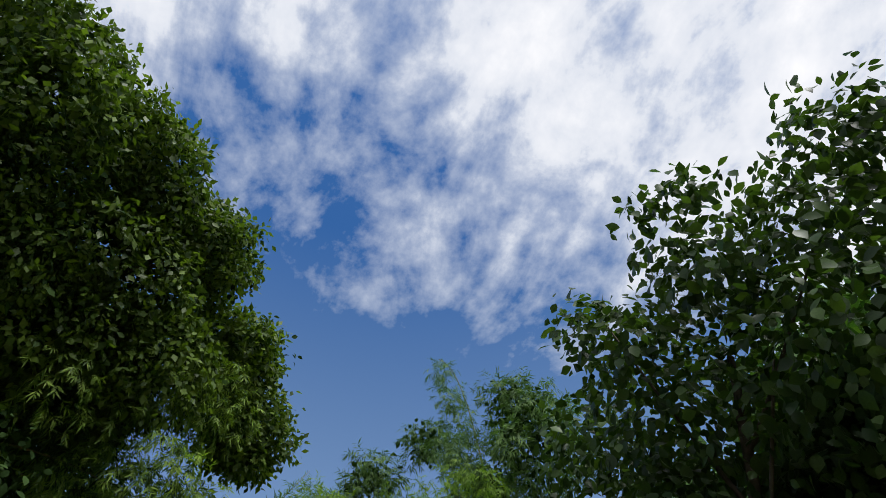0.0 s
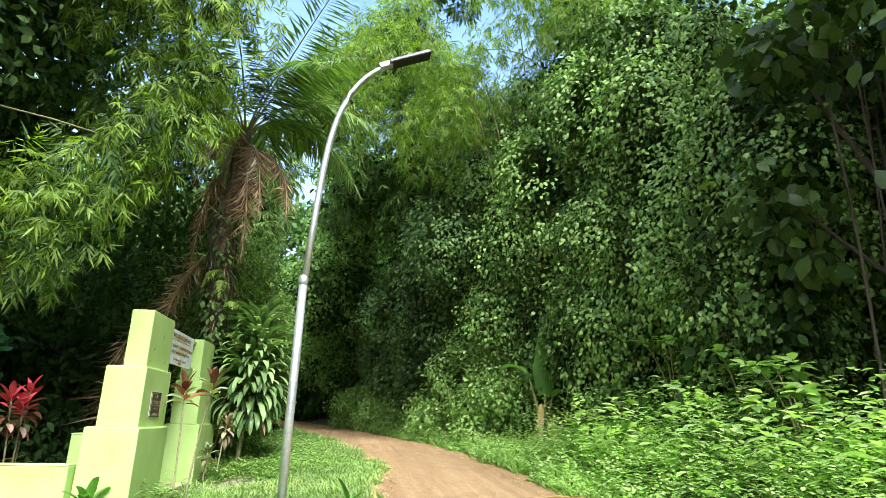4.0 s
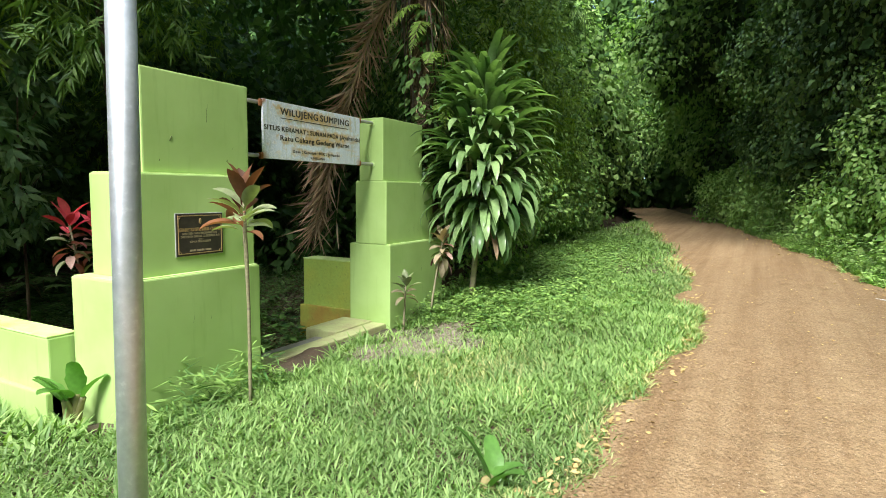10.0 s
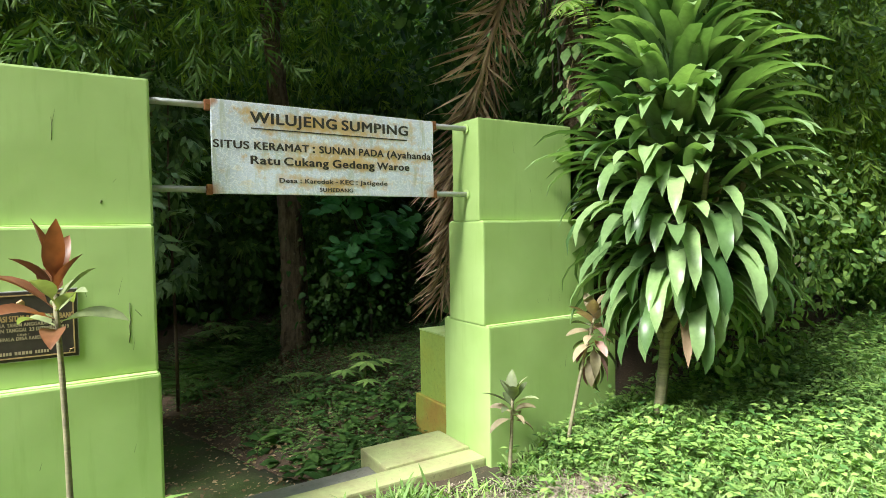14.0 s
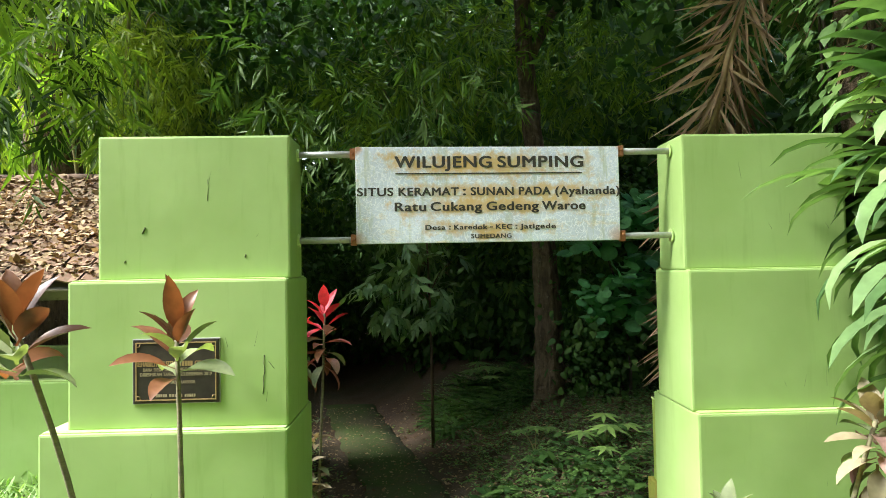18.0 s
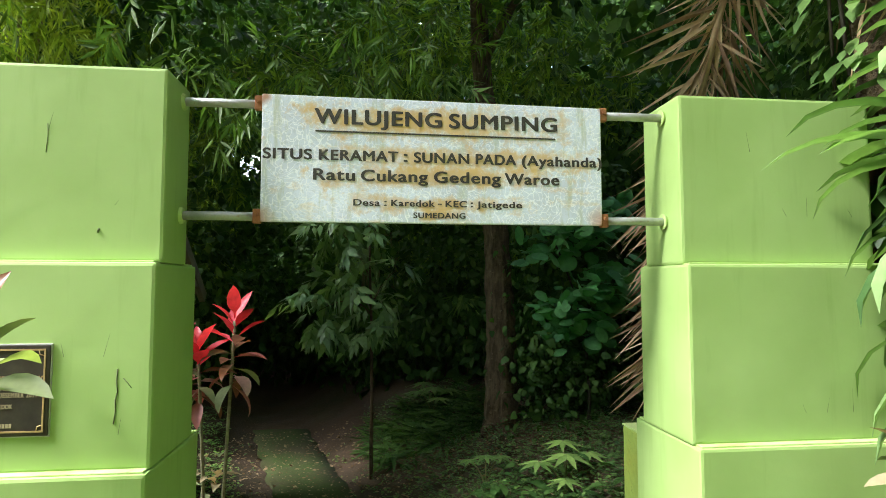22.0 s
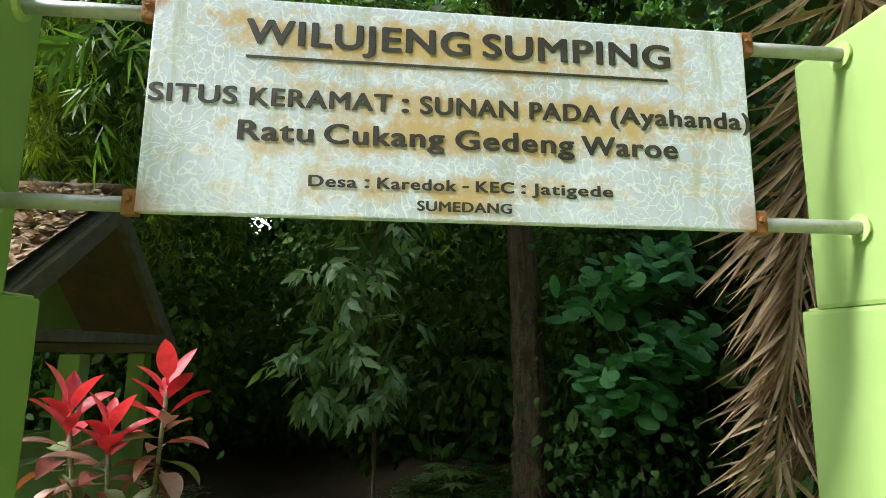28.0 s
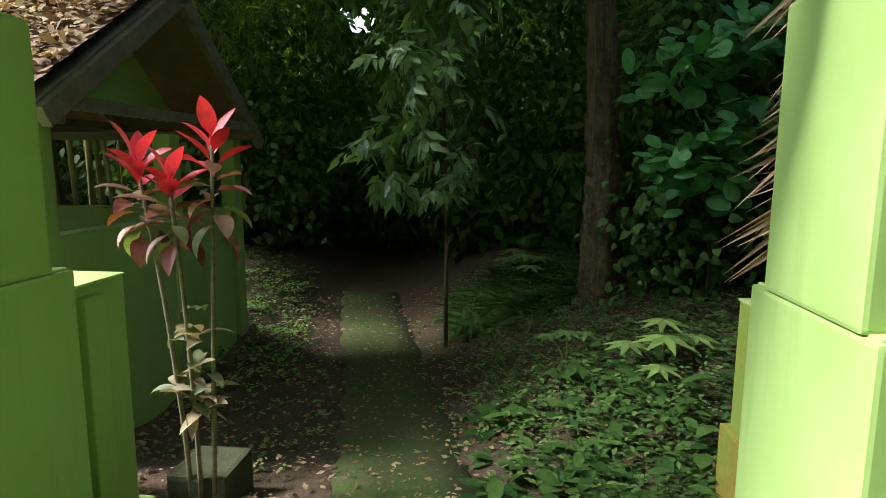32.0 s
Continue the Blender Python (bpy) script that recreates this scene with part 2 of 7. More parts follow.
def sign_mat():
    """White enamel sheet, dull with lichen webs, rust-yellow bleeding and green algae runs."""
    m, nd, lk, bsdf, out = nodes_of("weathered_white_sheet")
    co = nd.new("ShaderNodeTexCoord").outputs["Object"]
    cloud = noise_node(nd, lk, co, 5.0, 6, 0.65)
    run = noise_node(nd, lk, co, 11.0, 6, 0.68, (2.0, 1.0, 0.30))
    rust = noise_node(nd, lk, co, 7.0, 5, 0.6, (0.8, 1.0, 2.2))
    grit = noise_node(nd, lk, co, 90.0, 4, 0.7)
    vor = nd.new("ShaderNodeTexVoronoi")
    vor.feature = "DISTANCE_TO_EDGE"
    vor.inputs["Scale"].default_value = 30.0
    warp = nd.new("ShaderNodeVectorMath")
    warp.operation = "MULTIPLY_ADD"
    wcol = nd.new("ShaderNodeTexNoise")
    wcol.inputs["Scale"].default_value = 9.0
    lk.new(co, wcol.inputs["Vector"])
    lk.new(wcol.outputs["Color"], warp.inputs[0])
    warp.inputs[1].default_value = (0.3, 0.3, 0.3)
    lk.new(co, warp.inputs[2])
    lk.new(warp.outputs[0], vor.inputs["Vector"])
    c = mix_node(nd, lk, ramp_node(nd, lk, cloud, 0.35, 0.7), (0.58, 0.645, 0.72), (0.76, 0.835, 0.94))
    web = ramp_node(nd, lk, vor.outputs["Distance"], 0.0, 0.085, (0.85, 0.85, 0.85, 1), (0, 0, 0, 1))
    c = mix_node(nd, lk, web, c, (0.94, 0.97, 0.98))
    c = mix_node(nd, lk, ramp_node(nd, lk, grit, 0.52, 0.66, (0, 0, 0, 1), (0.5, 0.5, 0.5, 1)), c, (0.47, 0.51, 0.48))
    c = mix_node(nd, lk, ramp_node(nd, lk, run, 0.54, 0.68, (0, 0, 0, 1), (0.58, 0.58, 0.58, 1)), c, (0.42, 0.47, 0.30))
    c = mix_node(nd, lk, ramp_node(nd, lk, rust, 0.60, 0.74, (0, 0, 0, 1), (0.55, 0.55, 0.55, 1)), c, (0.74, 0.56, 0.25))
    sep = nd.new("ShaderNodeSeparateXYZ")
    lk.new(co, sep.inputs[0])
    bleed = noise_node(nd, lk, co, 13.0, 6, 0.7)
    for xc, hw, zc, hh in ((0.955, 0.50, 2.048, 0.068), (1.05, 0.60, 1.910, 0.050), (0.96, 0.50, 1.842, 0.046), (0.96, 0.34, 1.735, 0.038), (0.97, 0.13, 1.698, 0.03), (0.70, 0.3, 2.055, 0.05)):
        edge = None
        for axis, mid, half in (("X", xc, hw), ("Z", zc, hh)):
            d = nd.new("ShaderNodeMath")
            d.operation, d.inputs[1].default_value = "SUBTRACT", mid
            lk.new(sep.outputs[axis], d.inputs[0])
            ab = nd.new("ShaderNodeMath")
            ab.operation = "ABSOLUTE"
            lk.new(d.outputs[0], ab.inputs[0])
            q = nd.new("ShaderNodeMath")
            q.operation, q.inputs[1].default_value = "DIVIDE", half
            lk.new(ab.outputs[0], q.inputs[0])
            if edge is None:
                edge = q
            else:
                mxn = nd.new("ShaderNodeMath")
                mxn.operation = "MAXIMUM"
                lk.new(edge.outputs[0], mxn.inputs[0])
                lk.new(q.outputs[0], mxn.inputs[1])
                edge = mxn
        wear = nd.new("ShaderNodeMath")
        wear.operation, wear.inputs[1].default_value = "MULTIPLY_ADD", -0.30
        lk.new(edge.outputs[0], wear.inputs[0])
        lk.new(bleed, wear.inputs[2])
        c = mix_node(nd, lk, ramp_node(nd, lk, wear.outputs[0], 0.19, 0.40, (0, 0, 0, 1), (0.85, 0.85, 0.85, 1)), c, (0.64, 0.44, 0.17))
    for corner in ((0.285, 0.118, 1.664), (1.600, 0.118, 1.664), (0.285, 0.118, 2.141), (1.600, 0.118, 2.141)):
        ds = nd.new("ShaderNodeVectorMath")
        ds.operation = "DISTANCE"
        wob = nd.new("ShaderNodeVectorMath")
        wob.operation = "MULTIPLY_ADD"
        wob.inputs[1].default_value = (0.12, 0.12, 0.12)
        lk.new(wcol.outputs["Color"], wob.inputs[0])
        lk.new(co, wob.inputs[2])
        lk.new(wob.outputs[0], ds.inputs[0])
        ds.inputs[1].default_value = (corner[0] + 0.06, corner[1] + 0.06, corner[2] + 0.06)
        c = mix_node(nd, lk, ramp_node(nd, lk, ds.outputs["Value"], 0.015, 0.075 if corner[2] < 2 else 0.04, (0.85, 0.85, 0.85, 1), (0, 0, 0, 1)), c, (0.42, 0.17, 0.05))
    lk.new(c, bsdf.inputs["Base Color"])
    bsdf.inputs["Roughness"].default_value = 0.5
    bp = nd.new("ShaderNodeBump")
    bp.inputs["Strength"].default_value, bp.inputs["Distance"].default_value = 0.2, 0.002
    lk.new(grit, bp.inputs["Height"])
    lk.new(bp.outputs[0], bsdf.inputs["Normal"])
    return m


def dirt_mat():
    """Compacted red-brown earth: long wheel streaks, hand-sized mottling, grit and pale crumbs."""
    m, nd, lk, bsdf, out = nodes_of("red_dirt_road")
    co = nd.new("ShaderNodeTexCoord").outputs["Object"]
    streak = noise_node(nd, lk, co, 1.6, 5, 0.6, (0.10, 3.0, 1.0))
    mottle = noise_node(nd, lk, co, 7.0, 5, 0.65)
    grit = noise_node(nd, lk, co, 48.0, 4, 0.7)
    crumbs = noise_node(nd, lk, co, 85.0, 2, 0.5)
    c = mix_node(nd, lk, ramp_node(nd, lk, streak, 0.36, 0.64), (0.235, 0.152, 0.078), (0.325, 0.228, 0.125))
    c = mix_node(nd, lk, ramp_node(nd, lk, mottle, 0.45, 0.68, (0, 0, 0, 1), (0.45, 0.45, 0.45, 1)), c, (0.21, 0.128, 0.062))
    c = mix_node(nd, lk, 1.0, c, ramp_node(nd, lk, grit, 0.3, 0.7, (0.62, 0.60, 0.58, 1), (1.3, 1.3, 1.3, 1)), "MULTIPLY")
    c = mix_node(nd, lk, ramp_node(nd, lk, crumbs, 0.64, 0.72, (0, 0, 0, 1), (0.8, 0.8, 0.8, 1)), c, (0.46, 0.36, 0.24))
    lk.new(c, bsdf.inputs["Base Color"])
    bsdf.inputs["Roughness"].default_value = 0.97
    bsdf.inputs["Specular IOR Level"].default_value = 0.15
    bp = nd.new("ShaderNodeBump")
    bp.inputs["Strength"].default_value, bp.inputs["Distance"].default_value = 1.0, 0.02
    lk.new(grit, bp.inputs["Height"])
    bp2 = nd.new("ShaderNodeBump")
    bp2.inputs["Strength"].default_value, bp2.inputs["Distance"].default_value = 0.6, 0.05
    lk.new(mottle, bp2.inputs["Height"])
    lk.new(bp.outputs[0], bp2.inputs["Normal"])
    lk.new(bp2.outputs[0], bsdf.inputs["Normal"])
    return m


LIME = painted_wall_mat()
SIGN = sign_mat()
SILL = surface("worn_lime_concrete", (0.42, 0.47, 0.20), (0.36, 0.34, 0.17), (0.20, 0.21, 0.10), big=3.5, rough=0.9, bump=0.5)
MOSSY_LIME = surface("mossy_lime_plaster", (0.30, 0.42, 0.075), (0.34, 0.40, 0.06), (0.16, 0.20, 0.04), big=2.5, rough=0.8)
MOSS_STAIN = surface("rust_stained_plaster", (0.33, 0.23, 0.04), (0.30, 0.33, 0.05), (0.14, 0.10, 0.03), big=4.0, rough=0.85)
CONCRETE = surface("old_concrete", (0.30, 0.29, 0.25), (0.22, 0.22, 0.17), (0.12, 0.14, 0.07), big=3.0, rough=0.9, bump=0.5)
MOSS_SLAB = surface("mossy_concrete_path", (0.05, 0.085, 0.014), (0.075, 0.07, 0.03), (0.085, 0.14, 0.02), big=2.2, fine=35, rough=0.95, bump=0.7, bump_dist=0.01)
DIRT = dirt_mat()
MOSS_STONE = surface("dark_mossy_stone", (0.075, 0.08, 0.035), (0.05, 0.06, 0.025), (0.12, 0.12, 0.06), big=5.0, fine=40, rough=0.95, bump=0.8, bump_dist=0.015)
SOIL = surface("dark_leafy_soil", (0.105, 0.066, 0.040), (0.055, 0.05, 0.024), (0.22, 0.14, 0.09), big=0.8, fine=30, rough=1.0, bump=0.8, bump_dist=0.03)
GRAVEL_SOIL = surface("pale_gravel", (0.22, 0.18, 0.125), (0.30, 0.26, 0.19), (0.12, 0.10, 0.065), big=5, fine=60, rough=0.95, bump=0.8, bump_dist=0.01)
GALV = surface("galvanised_steel", (0.56, 0.60, 0.62), (0.46, 0.50, 0.53), (0.64, 0.67, 0.68), big=4, fine=30, rough=0.42, metal=0.75, bump=0.08)
PIPE = surface("dull_white_pipe", (0.48, 0.50, 0.48), (0.36, 0.38, 0.34), (0.30, 0.22, 0.12), big=8, fine=40, rough=0.5, metal=0.35, bump=0.1)
RUST = surface("rusty_steel", (0.28, 0.11, 0.04), (0.38, 0.17, 0.06), (0.12, 0.05, 0.03), big=12, fine=60, rough=0.9, bump=0.5)
LETTER = surface("faded_black_lettering", (0.035, 0.032, 0.028), (0.06, 0.055, 0.04), (0.10, 0.08, 0.05), big=9, fine=70, rough=0.6, bump=0.1)
BARK = surface("rough_bark", (0.085, 0.058, 0.034), (0.22, 0.155, 0.088), (0.40, 0.33, 0.22), big=7.0, fine=22, rough=0.95, bump=1.0, bump_dist=0.06, stretch=(2.5, 2.5, 0.4), third_at=(0.62, 0.8))
DARK_BARK = surface("dark_bark", (0.055, 0.045, 0.032), (0.09, 0.07, 0.05), (0.15, 0.13, 0.09), big=4.0, fine=18, rough=0.95, bump=0.9, bump_dist=0.02, stretch=(2, 2, 0.4))
CANE = surface("ringed_cane", (0.26, 0.24, 0.13), (0.17, 0.15, 0.09), (0.10, 0.08, 0.05), big=4, fine=40, rough=0.8, bump=0.4, stretch=(0.3, 0.3, 12))
CULM = surface("bamboo_culm", (0.16, 0.19, 0.06), (0.24, 0.20, 0.08), (0.09, 0.09, 0.05), big=3.0, rough=0.5, bump=0.1)
TILE = surface("old_clay_tile", (0.22, 0.13, 0.08), (0.13, 0.10, 0.07), (0.10, 0.12, 0.06), big=4, fine=25, rough=0.95, bump=0.5)
WOOD = surface("weathered_timber", (0.22, 0.19, 0.14), (0.15, 0.13, 0.09), (0.10, 0.09, 0.06), big=3, fine=18, rough=0.9, bump=0.4, stretch=(0.4, 3, 3))
BRONZE = surface("dark_plaque_metal", (0.045, 0.040, 0.036), (0.075, 0.065, 0.055), None, big=6, rough=0.4, metal=0.5, bump=0.1)
BRASS = surface("dull_brass_relief", (0.52, 0.36, 0.17), (0.38, 0.27, 0.13), None, big=14, rough=0.5, metal=0.5, bump=0.1)
PALE_BRASS = surface("worn_pale_brass", (0.48, 0.40, 0.26), (0.36, 0.30, 0.20), None, big=14, rough=0.5, metal=0.3, bump=0.1)
GLASS_BLACK = surface("dark_lamp_panel", (0.02, 0.02, 0.025), (0.03, 0.03, 0.035), None, rough=0.25, bump=0.02)

GRASS = leaf_mat("grass_blades", (0.09, 0.185, 0.045), (0.32, 0.45, 0.18), 0.5, 0.3, 0.9, (0.95, 1.12, 0.45))
# Raised above the weed green in place of sunlight the bank lacks.
BANK_LEAF = leaf_mat("bright_bank_weeds", (0.15, 0.29, 0.08), (0.46, 0.60, 0.27), 0.55, 0.4, 0.6, (0.95, 1.12, 0.5))
DRY_GRASS = leaf_mat("yellowing_grass", (0.26, 0.30, 0.12), (0.56, 0.55, 0.29), 0.6, 0.3, 0.9)
WEED = leaf_mat("weed_leaves", (0.10, 0.21, 0.05), (0.33, 0.48, 0.18), 0.55, 0.36, 0.6, (0.95, 1.12, 0.45))
# Bamboo in lit and shaded tones: the light is put into leaf colour.
BAMBOO_LIT = leaf_mat("bamboo_leaves_lit", (0.065, 0.13, 0.024), (0.22, 0.33, 0.06), 0.5, 0.46, 0.5)
BAMBOO_DEEP = leaf_mat("bamboo_leaves_shaded", (0.026, 0.06, 0.015), (0.09, 0.155, 0.04), 0.5, 0.18, 0.6, (0.85, 1.1, 0.4))
BAMBOO_MID = leaf_mat("bamboo_leaves_half_lit", (0.065, 0.125, 0.024), (0.25, 0.36, 0.07), 0.5, 0.4, 0.5)
BAMBOO_SUN = leaf_mat("bamboo_leaves_sunlit", (0.13, 0.20, 0.03), (0.36, 0.46, 0.08), 0.5, 0.35, 0.5)
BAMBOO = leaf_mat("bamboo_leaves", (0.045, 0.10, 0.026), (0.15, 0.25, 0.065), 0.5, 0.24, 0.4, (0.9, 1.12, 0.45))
IVY = leaf_mat("vine_leaves", (0.062, 0.15, 0.045), (0.275, 0.42, 0.12), 0.4, 0.2, 0.45, (0.9, 1.12, 0.45))
# Vine green darkened: the shade of grove and woods put into the colour.
IVY_DARK = leaf_mat("shade_tone_leaves", (0.03, 0.08, 0.024), (0.09, 0.175, 0.045), 0.5, 0.22, 0.4, sheen=0.12)
# Near-black green standing in for the shade deep inside the foliage.
SHADE_LEAF = leaf_mat("shade_dark_leaves", (0.02, 0.045, 0.016), (0.055, 0.10, 0.03), 0.8, 0.1, 0.5, sheen=0.06)
TREE_LEAF = leaf_mat("tree_leaves", (0.034, 0.07, 0.014), (0.15, 0.225, 0.038), 0.45, 0.3, 0.4)
# Darker copy of the vine leaves; half shade put into the colour.
IVY_MID = leaf_mat("vine_leaves_half_shade_tone", (0.04, 0.098, 0.034), (0.16, 0.265, 0.08), 0.4, 0.18, 0.4, (0.9, 1.12, 0.5))
TEAK_LEAF = leaf_mat("broad_tree_leaves", (0.024, 0.052, 0.015), (0.075, 0.13, 0.034), 0.4, 0.28, 0.5)
STRAP = leaf_mat("strap_leaves", (0.055, 0.12, 0.04), (0.26, 0.38, 0.17), 0.3, 0.2, 2.0, (0.9, 1.12, 0.45))
FERN = leaf_mat("fern_leaves", (0.14, 0.25, 0.05), (0.32, 0.44, 0.13), 0.5, 0.35, 1.5)
BANANA = leaf_mat("banana_leaf", (0.055, 0.15, 0.035), (0.13, 0.27, 0.06), 0.35, 0.3, 1.5, (0.85, 1.1, 0.45))
HEART = leaf_mat("heart_leaves", (0.07, 0.22, 0.09), (0.18, 0.44, 0.19), 0.4, 0.3, 1.2, (0.8, 1.2, 0.5))
RED_LEAF = leaf_mat("crimson_leaves", (0.30, 0.015, 0.03), (0.80, 0.13, 0.18), 0.4, 0.25, 3.0, (1.3, 0.4, 0.4))
MAROON_LEAF = leaf_mat("maroon_leaves", (0.12, 0.035, 0.035), (0.38, 0.15, 0.14), 0.4, 0.25, 3.0, (1.2, 0.6, 0.4))
PALE_LEAF = leaf_mat("pale_striped_leaves", (0.17, 0.16, 0.09), (0.44, 0.36, 0.25), 0.5, 0.25, 3.0, (1.1, 0.9, 0.5))
DEAD = leaf_mat("dead_fronds", (0.20, 0.13, 0.085), (0.56, 0.42, 0.29), 0.75, 0.15, 1.5, (1.1, 0.9, 0.6))
LITTER = leaf_mat("leaf_litter", (0.12, 0.075, 0.04), (0.42, 0.32, 0.20), 0.8, 0.1, 1.5, (1.1, 0.9, 0.6))
BRONZE_LEAF = leaf_mat("bronze_leaves", (0.07, 0.035, 0.025), (0.19, 0.085, 0.045), 0.4, 0.25, 3.0, (1.2, 0.8, 0.4))
GREY_LEAF = leaf_mat("grey_green_leaves", (0.09, 0.12, 0.06), (0.26, 0.30, 0.17), 0.4, 0.2, 3.0)
PINK_LEAF = leaf_mat("faded_pink_leaves", (0.14, 0.05, 0.05), (0.46, 0.30, 0.27), 0.4, 0.2, 3.0, (1.1, 0.7, 0.6))
SAPLING_LEAF = leaf_mat("sapling_leaves", (0.085, 0.17, 0.08), (0.235, 0.36, 0.18), 0.3, 0.22, 1.0)
PEBBLE = leaf_mat("gravel_stones", (0.10, 0.08, 0.06), (0.40, 0.36, 0.30), 0.9, 0.02, 2.0)
STRAW = leaf_mat("dry_straw", (0.34, 0.24, 0.10), (0.58, 0.44, 0.20), 0.75, 0.15, 1.5, (1.1, 0.9, 0.6))
WHITE_PAPER = surface("white_litter", (0.75, 0.75, 0.72), (0.66, 0.66, 0.62), None, rough=0.7)

# ---- mesh helpers ----
rng = np.random.default_rng(11)


def part(name, bm, material, parent=None, label=""):
    me = bpy.data.meshes.new(name)
    bm.to_mesh(me)
    bm.free()
    me.materials.append(material)
    ob = new(name, me)
    if parent is not None:
        ob.parent = parent
    if label:
        ob["label"] = label
    return ob


def mesh_of(name, verts, faces, material, parent=None, smooth=False):
    """One mesh from vertex and polygon arrays; faces is a list of equal-width index arrays."""
    me = bpy.data.meshes.new(name)
    me.vertices.add(len(verts))
    me.vertices.foreach_set("co", np.asarray(verts, dtype=np.float32).ravel())
    loops = np.concatenate([f.ravel() for f in faces]).astype(np.int32)
    sizes = np.concatenate([np.full(len(f), f.shape[1]) for f in faces])
    starts = np.concatenate([[0], np.cumsum(sizes)[:-1]]).astype(np.int32)
    me.loops.add(len(loops))
    me.loops.foreach_set("vertex_index", loops)
    me.polygons.add(len(sizes))
    me.polygons.foreach_set("loop_start", starts)
    if smooth:
        me.polygons.foreach_set("use_smooth", np.ones(len(sizes), dtype=bool))
    me.update(calc_edges=True)
    me.validate()
    me.materials.append(material)
    ob = new(name, me)
    if parent is not None:
        ob.parent = parent
    return ob


def unit(v):
    return v / np.maximum(np.linalg.norm(v, axis=-1, keepdims=True), 1e-9)


LANCE = (np.array([(0, 0, 0), (.075, .35, -.02), (0, 1, -.14), (-.075, .35, -.02)]), [np.array([(0, 1, 2), (0, 2, 3)])])
HEARTLEAF = (np.array([(0, 0, 0), (.25, -.10, -.04), (.43, .20, -.07), (.29, .60, -.06), (0, 1, -.2), (-.29, .60, -.06), (-.43, .20, -.07), (-.25, -.10, -.04), (0, .36, .05)]),
             [np.array([(8, k, (k + 1) % 8) for k in range(8)])])
ROUND_T = np.linspace(0, 2 * np.pi, 13)[:-1]
ROUNDHEART = (np.concatenate([np.stack([.52 * np.sin(ROUND_T), .42 - .52 * np.cos(ROUND_T) + .10 * (np.cos(ROUND_T) < -.9) + .16 * (np.cos(ROUND_T) > .9), -.10 * np.abs(np.sin(ROUND_T)) - .08 * (np.cos(ROUND_T) < -.6)], -1), [(0, .35, .03)]]),
              [np.array([(12, k, (k + 1) % 12) for k in range(12)])])
OVAL = (np.array([(0, 0, 0), (.2, .28, .03), (.24, .6, 0), (0, 1, -.16), (-.24, .6, 0), (-.2, .28, .03), (0, .3, -.03), (0, .65, -.05)]),
        [np.array([(0, 1, 6), (7, 2, 3), (7, 3, 4), (0, 6, 5)]), np.array([(6, 1, 2, 7), (6, 7, 4, 5)])])
DIAMOND = (np.array([(0, 0, 0), (.28, .45, -.03), (0, 1, -.15), (-.28, .45, -.03)]), [np.array([(0, 1, 2), (0, 2, 3)])])
BLADE = (np.array([(-.035, 0, 0), (.035, 0, 0), (-.032, .45, .03), (.032, .45, .03), (-.02, .8, -.06), (.02, .8, -.06), (0, 1, -.16)]),
         [np.array([(0, 1, 3, 2), (2, 3, 5, 4)]), np.array([(4, 5, 6)])])


def leaves(name, tmpl, pos, axis, nrm, size, material, parent=None, width=1.0):
    """Many separate leaves of one shape in one mesh."""
    tv, tf = tmpl
    n, k = len(pos), len(tv)
    y = unit(axis)
    x = unit(np.cross(y, nrm))
    z = np.cross(x, y)
    s = np.asarray(size).reshape(-1, 1, 1)
    w = np.asarray(width).reshape(-1, 1, 1)
    v = pos[:, None, :] + s * (x[:, None, :] * tv[None, :, 0:1] * w + y[:, None, :] * tv[None, :, 1:2] + z[:, None, :] * tv[None, :, 2:3])
    off = (np.arange(n) * k)[:, None, None]
    faces = [(f[None] + off).reshape(-1, f.shape[1]) for f in tf]
    return mesh_of(name, v.reshape(-1, 3), faces, material, parent)


# First shaft is opened towards the sun to light the footpath; others follow sightlines.
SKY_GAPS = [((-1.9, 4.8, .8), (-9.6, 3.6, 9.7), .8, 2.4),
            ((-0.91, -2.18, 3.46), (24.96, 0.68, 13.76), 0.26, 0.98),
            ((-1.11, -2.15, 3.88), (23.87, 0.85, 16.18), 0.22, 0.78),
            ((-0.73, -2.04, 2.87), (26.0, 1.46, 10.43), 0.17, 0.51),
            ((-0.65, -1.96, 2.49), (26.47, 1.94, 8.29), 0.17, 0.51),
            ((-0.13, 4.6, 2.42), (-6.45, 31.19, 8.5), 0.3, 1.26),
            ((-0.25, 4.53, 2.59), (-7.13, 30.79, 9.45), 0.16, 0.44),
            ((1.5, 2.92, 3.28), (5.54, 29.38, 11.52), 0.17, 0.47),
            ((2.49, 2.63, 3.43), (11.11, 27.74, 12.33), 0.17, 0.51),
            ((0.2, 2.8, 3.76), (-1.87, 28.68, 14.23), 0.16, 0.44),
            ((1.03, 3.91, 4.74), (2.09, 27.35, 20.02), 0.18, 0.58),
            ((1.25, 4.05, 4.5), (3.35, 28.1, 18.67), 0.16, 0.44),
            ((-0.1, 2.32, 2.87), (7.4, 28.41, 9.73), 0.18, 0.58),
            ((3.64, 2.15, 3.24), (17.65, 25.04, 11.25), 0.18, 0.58)]


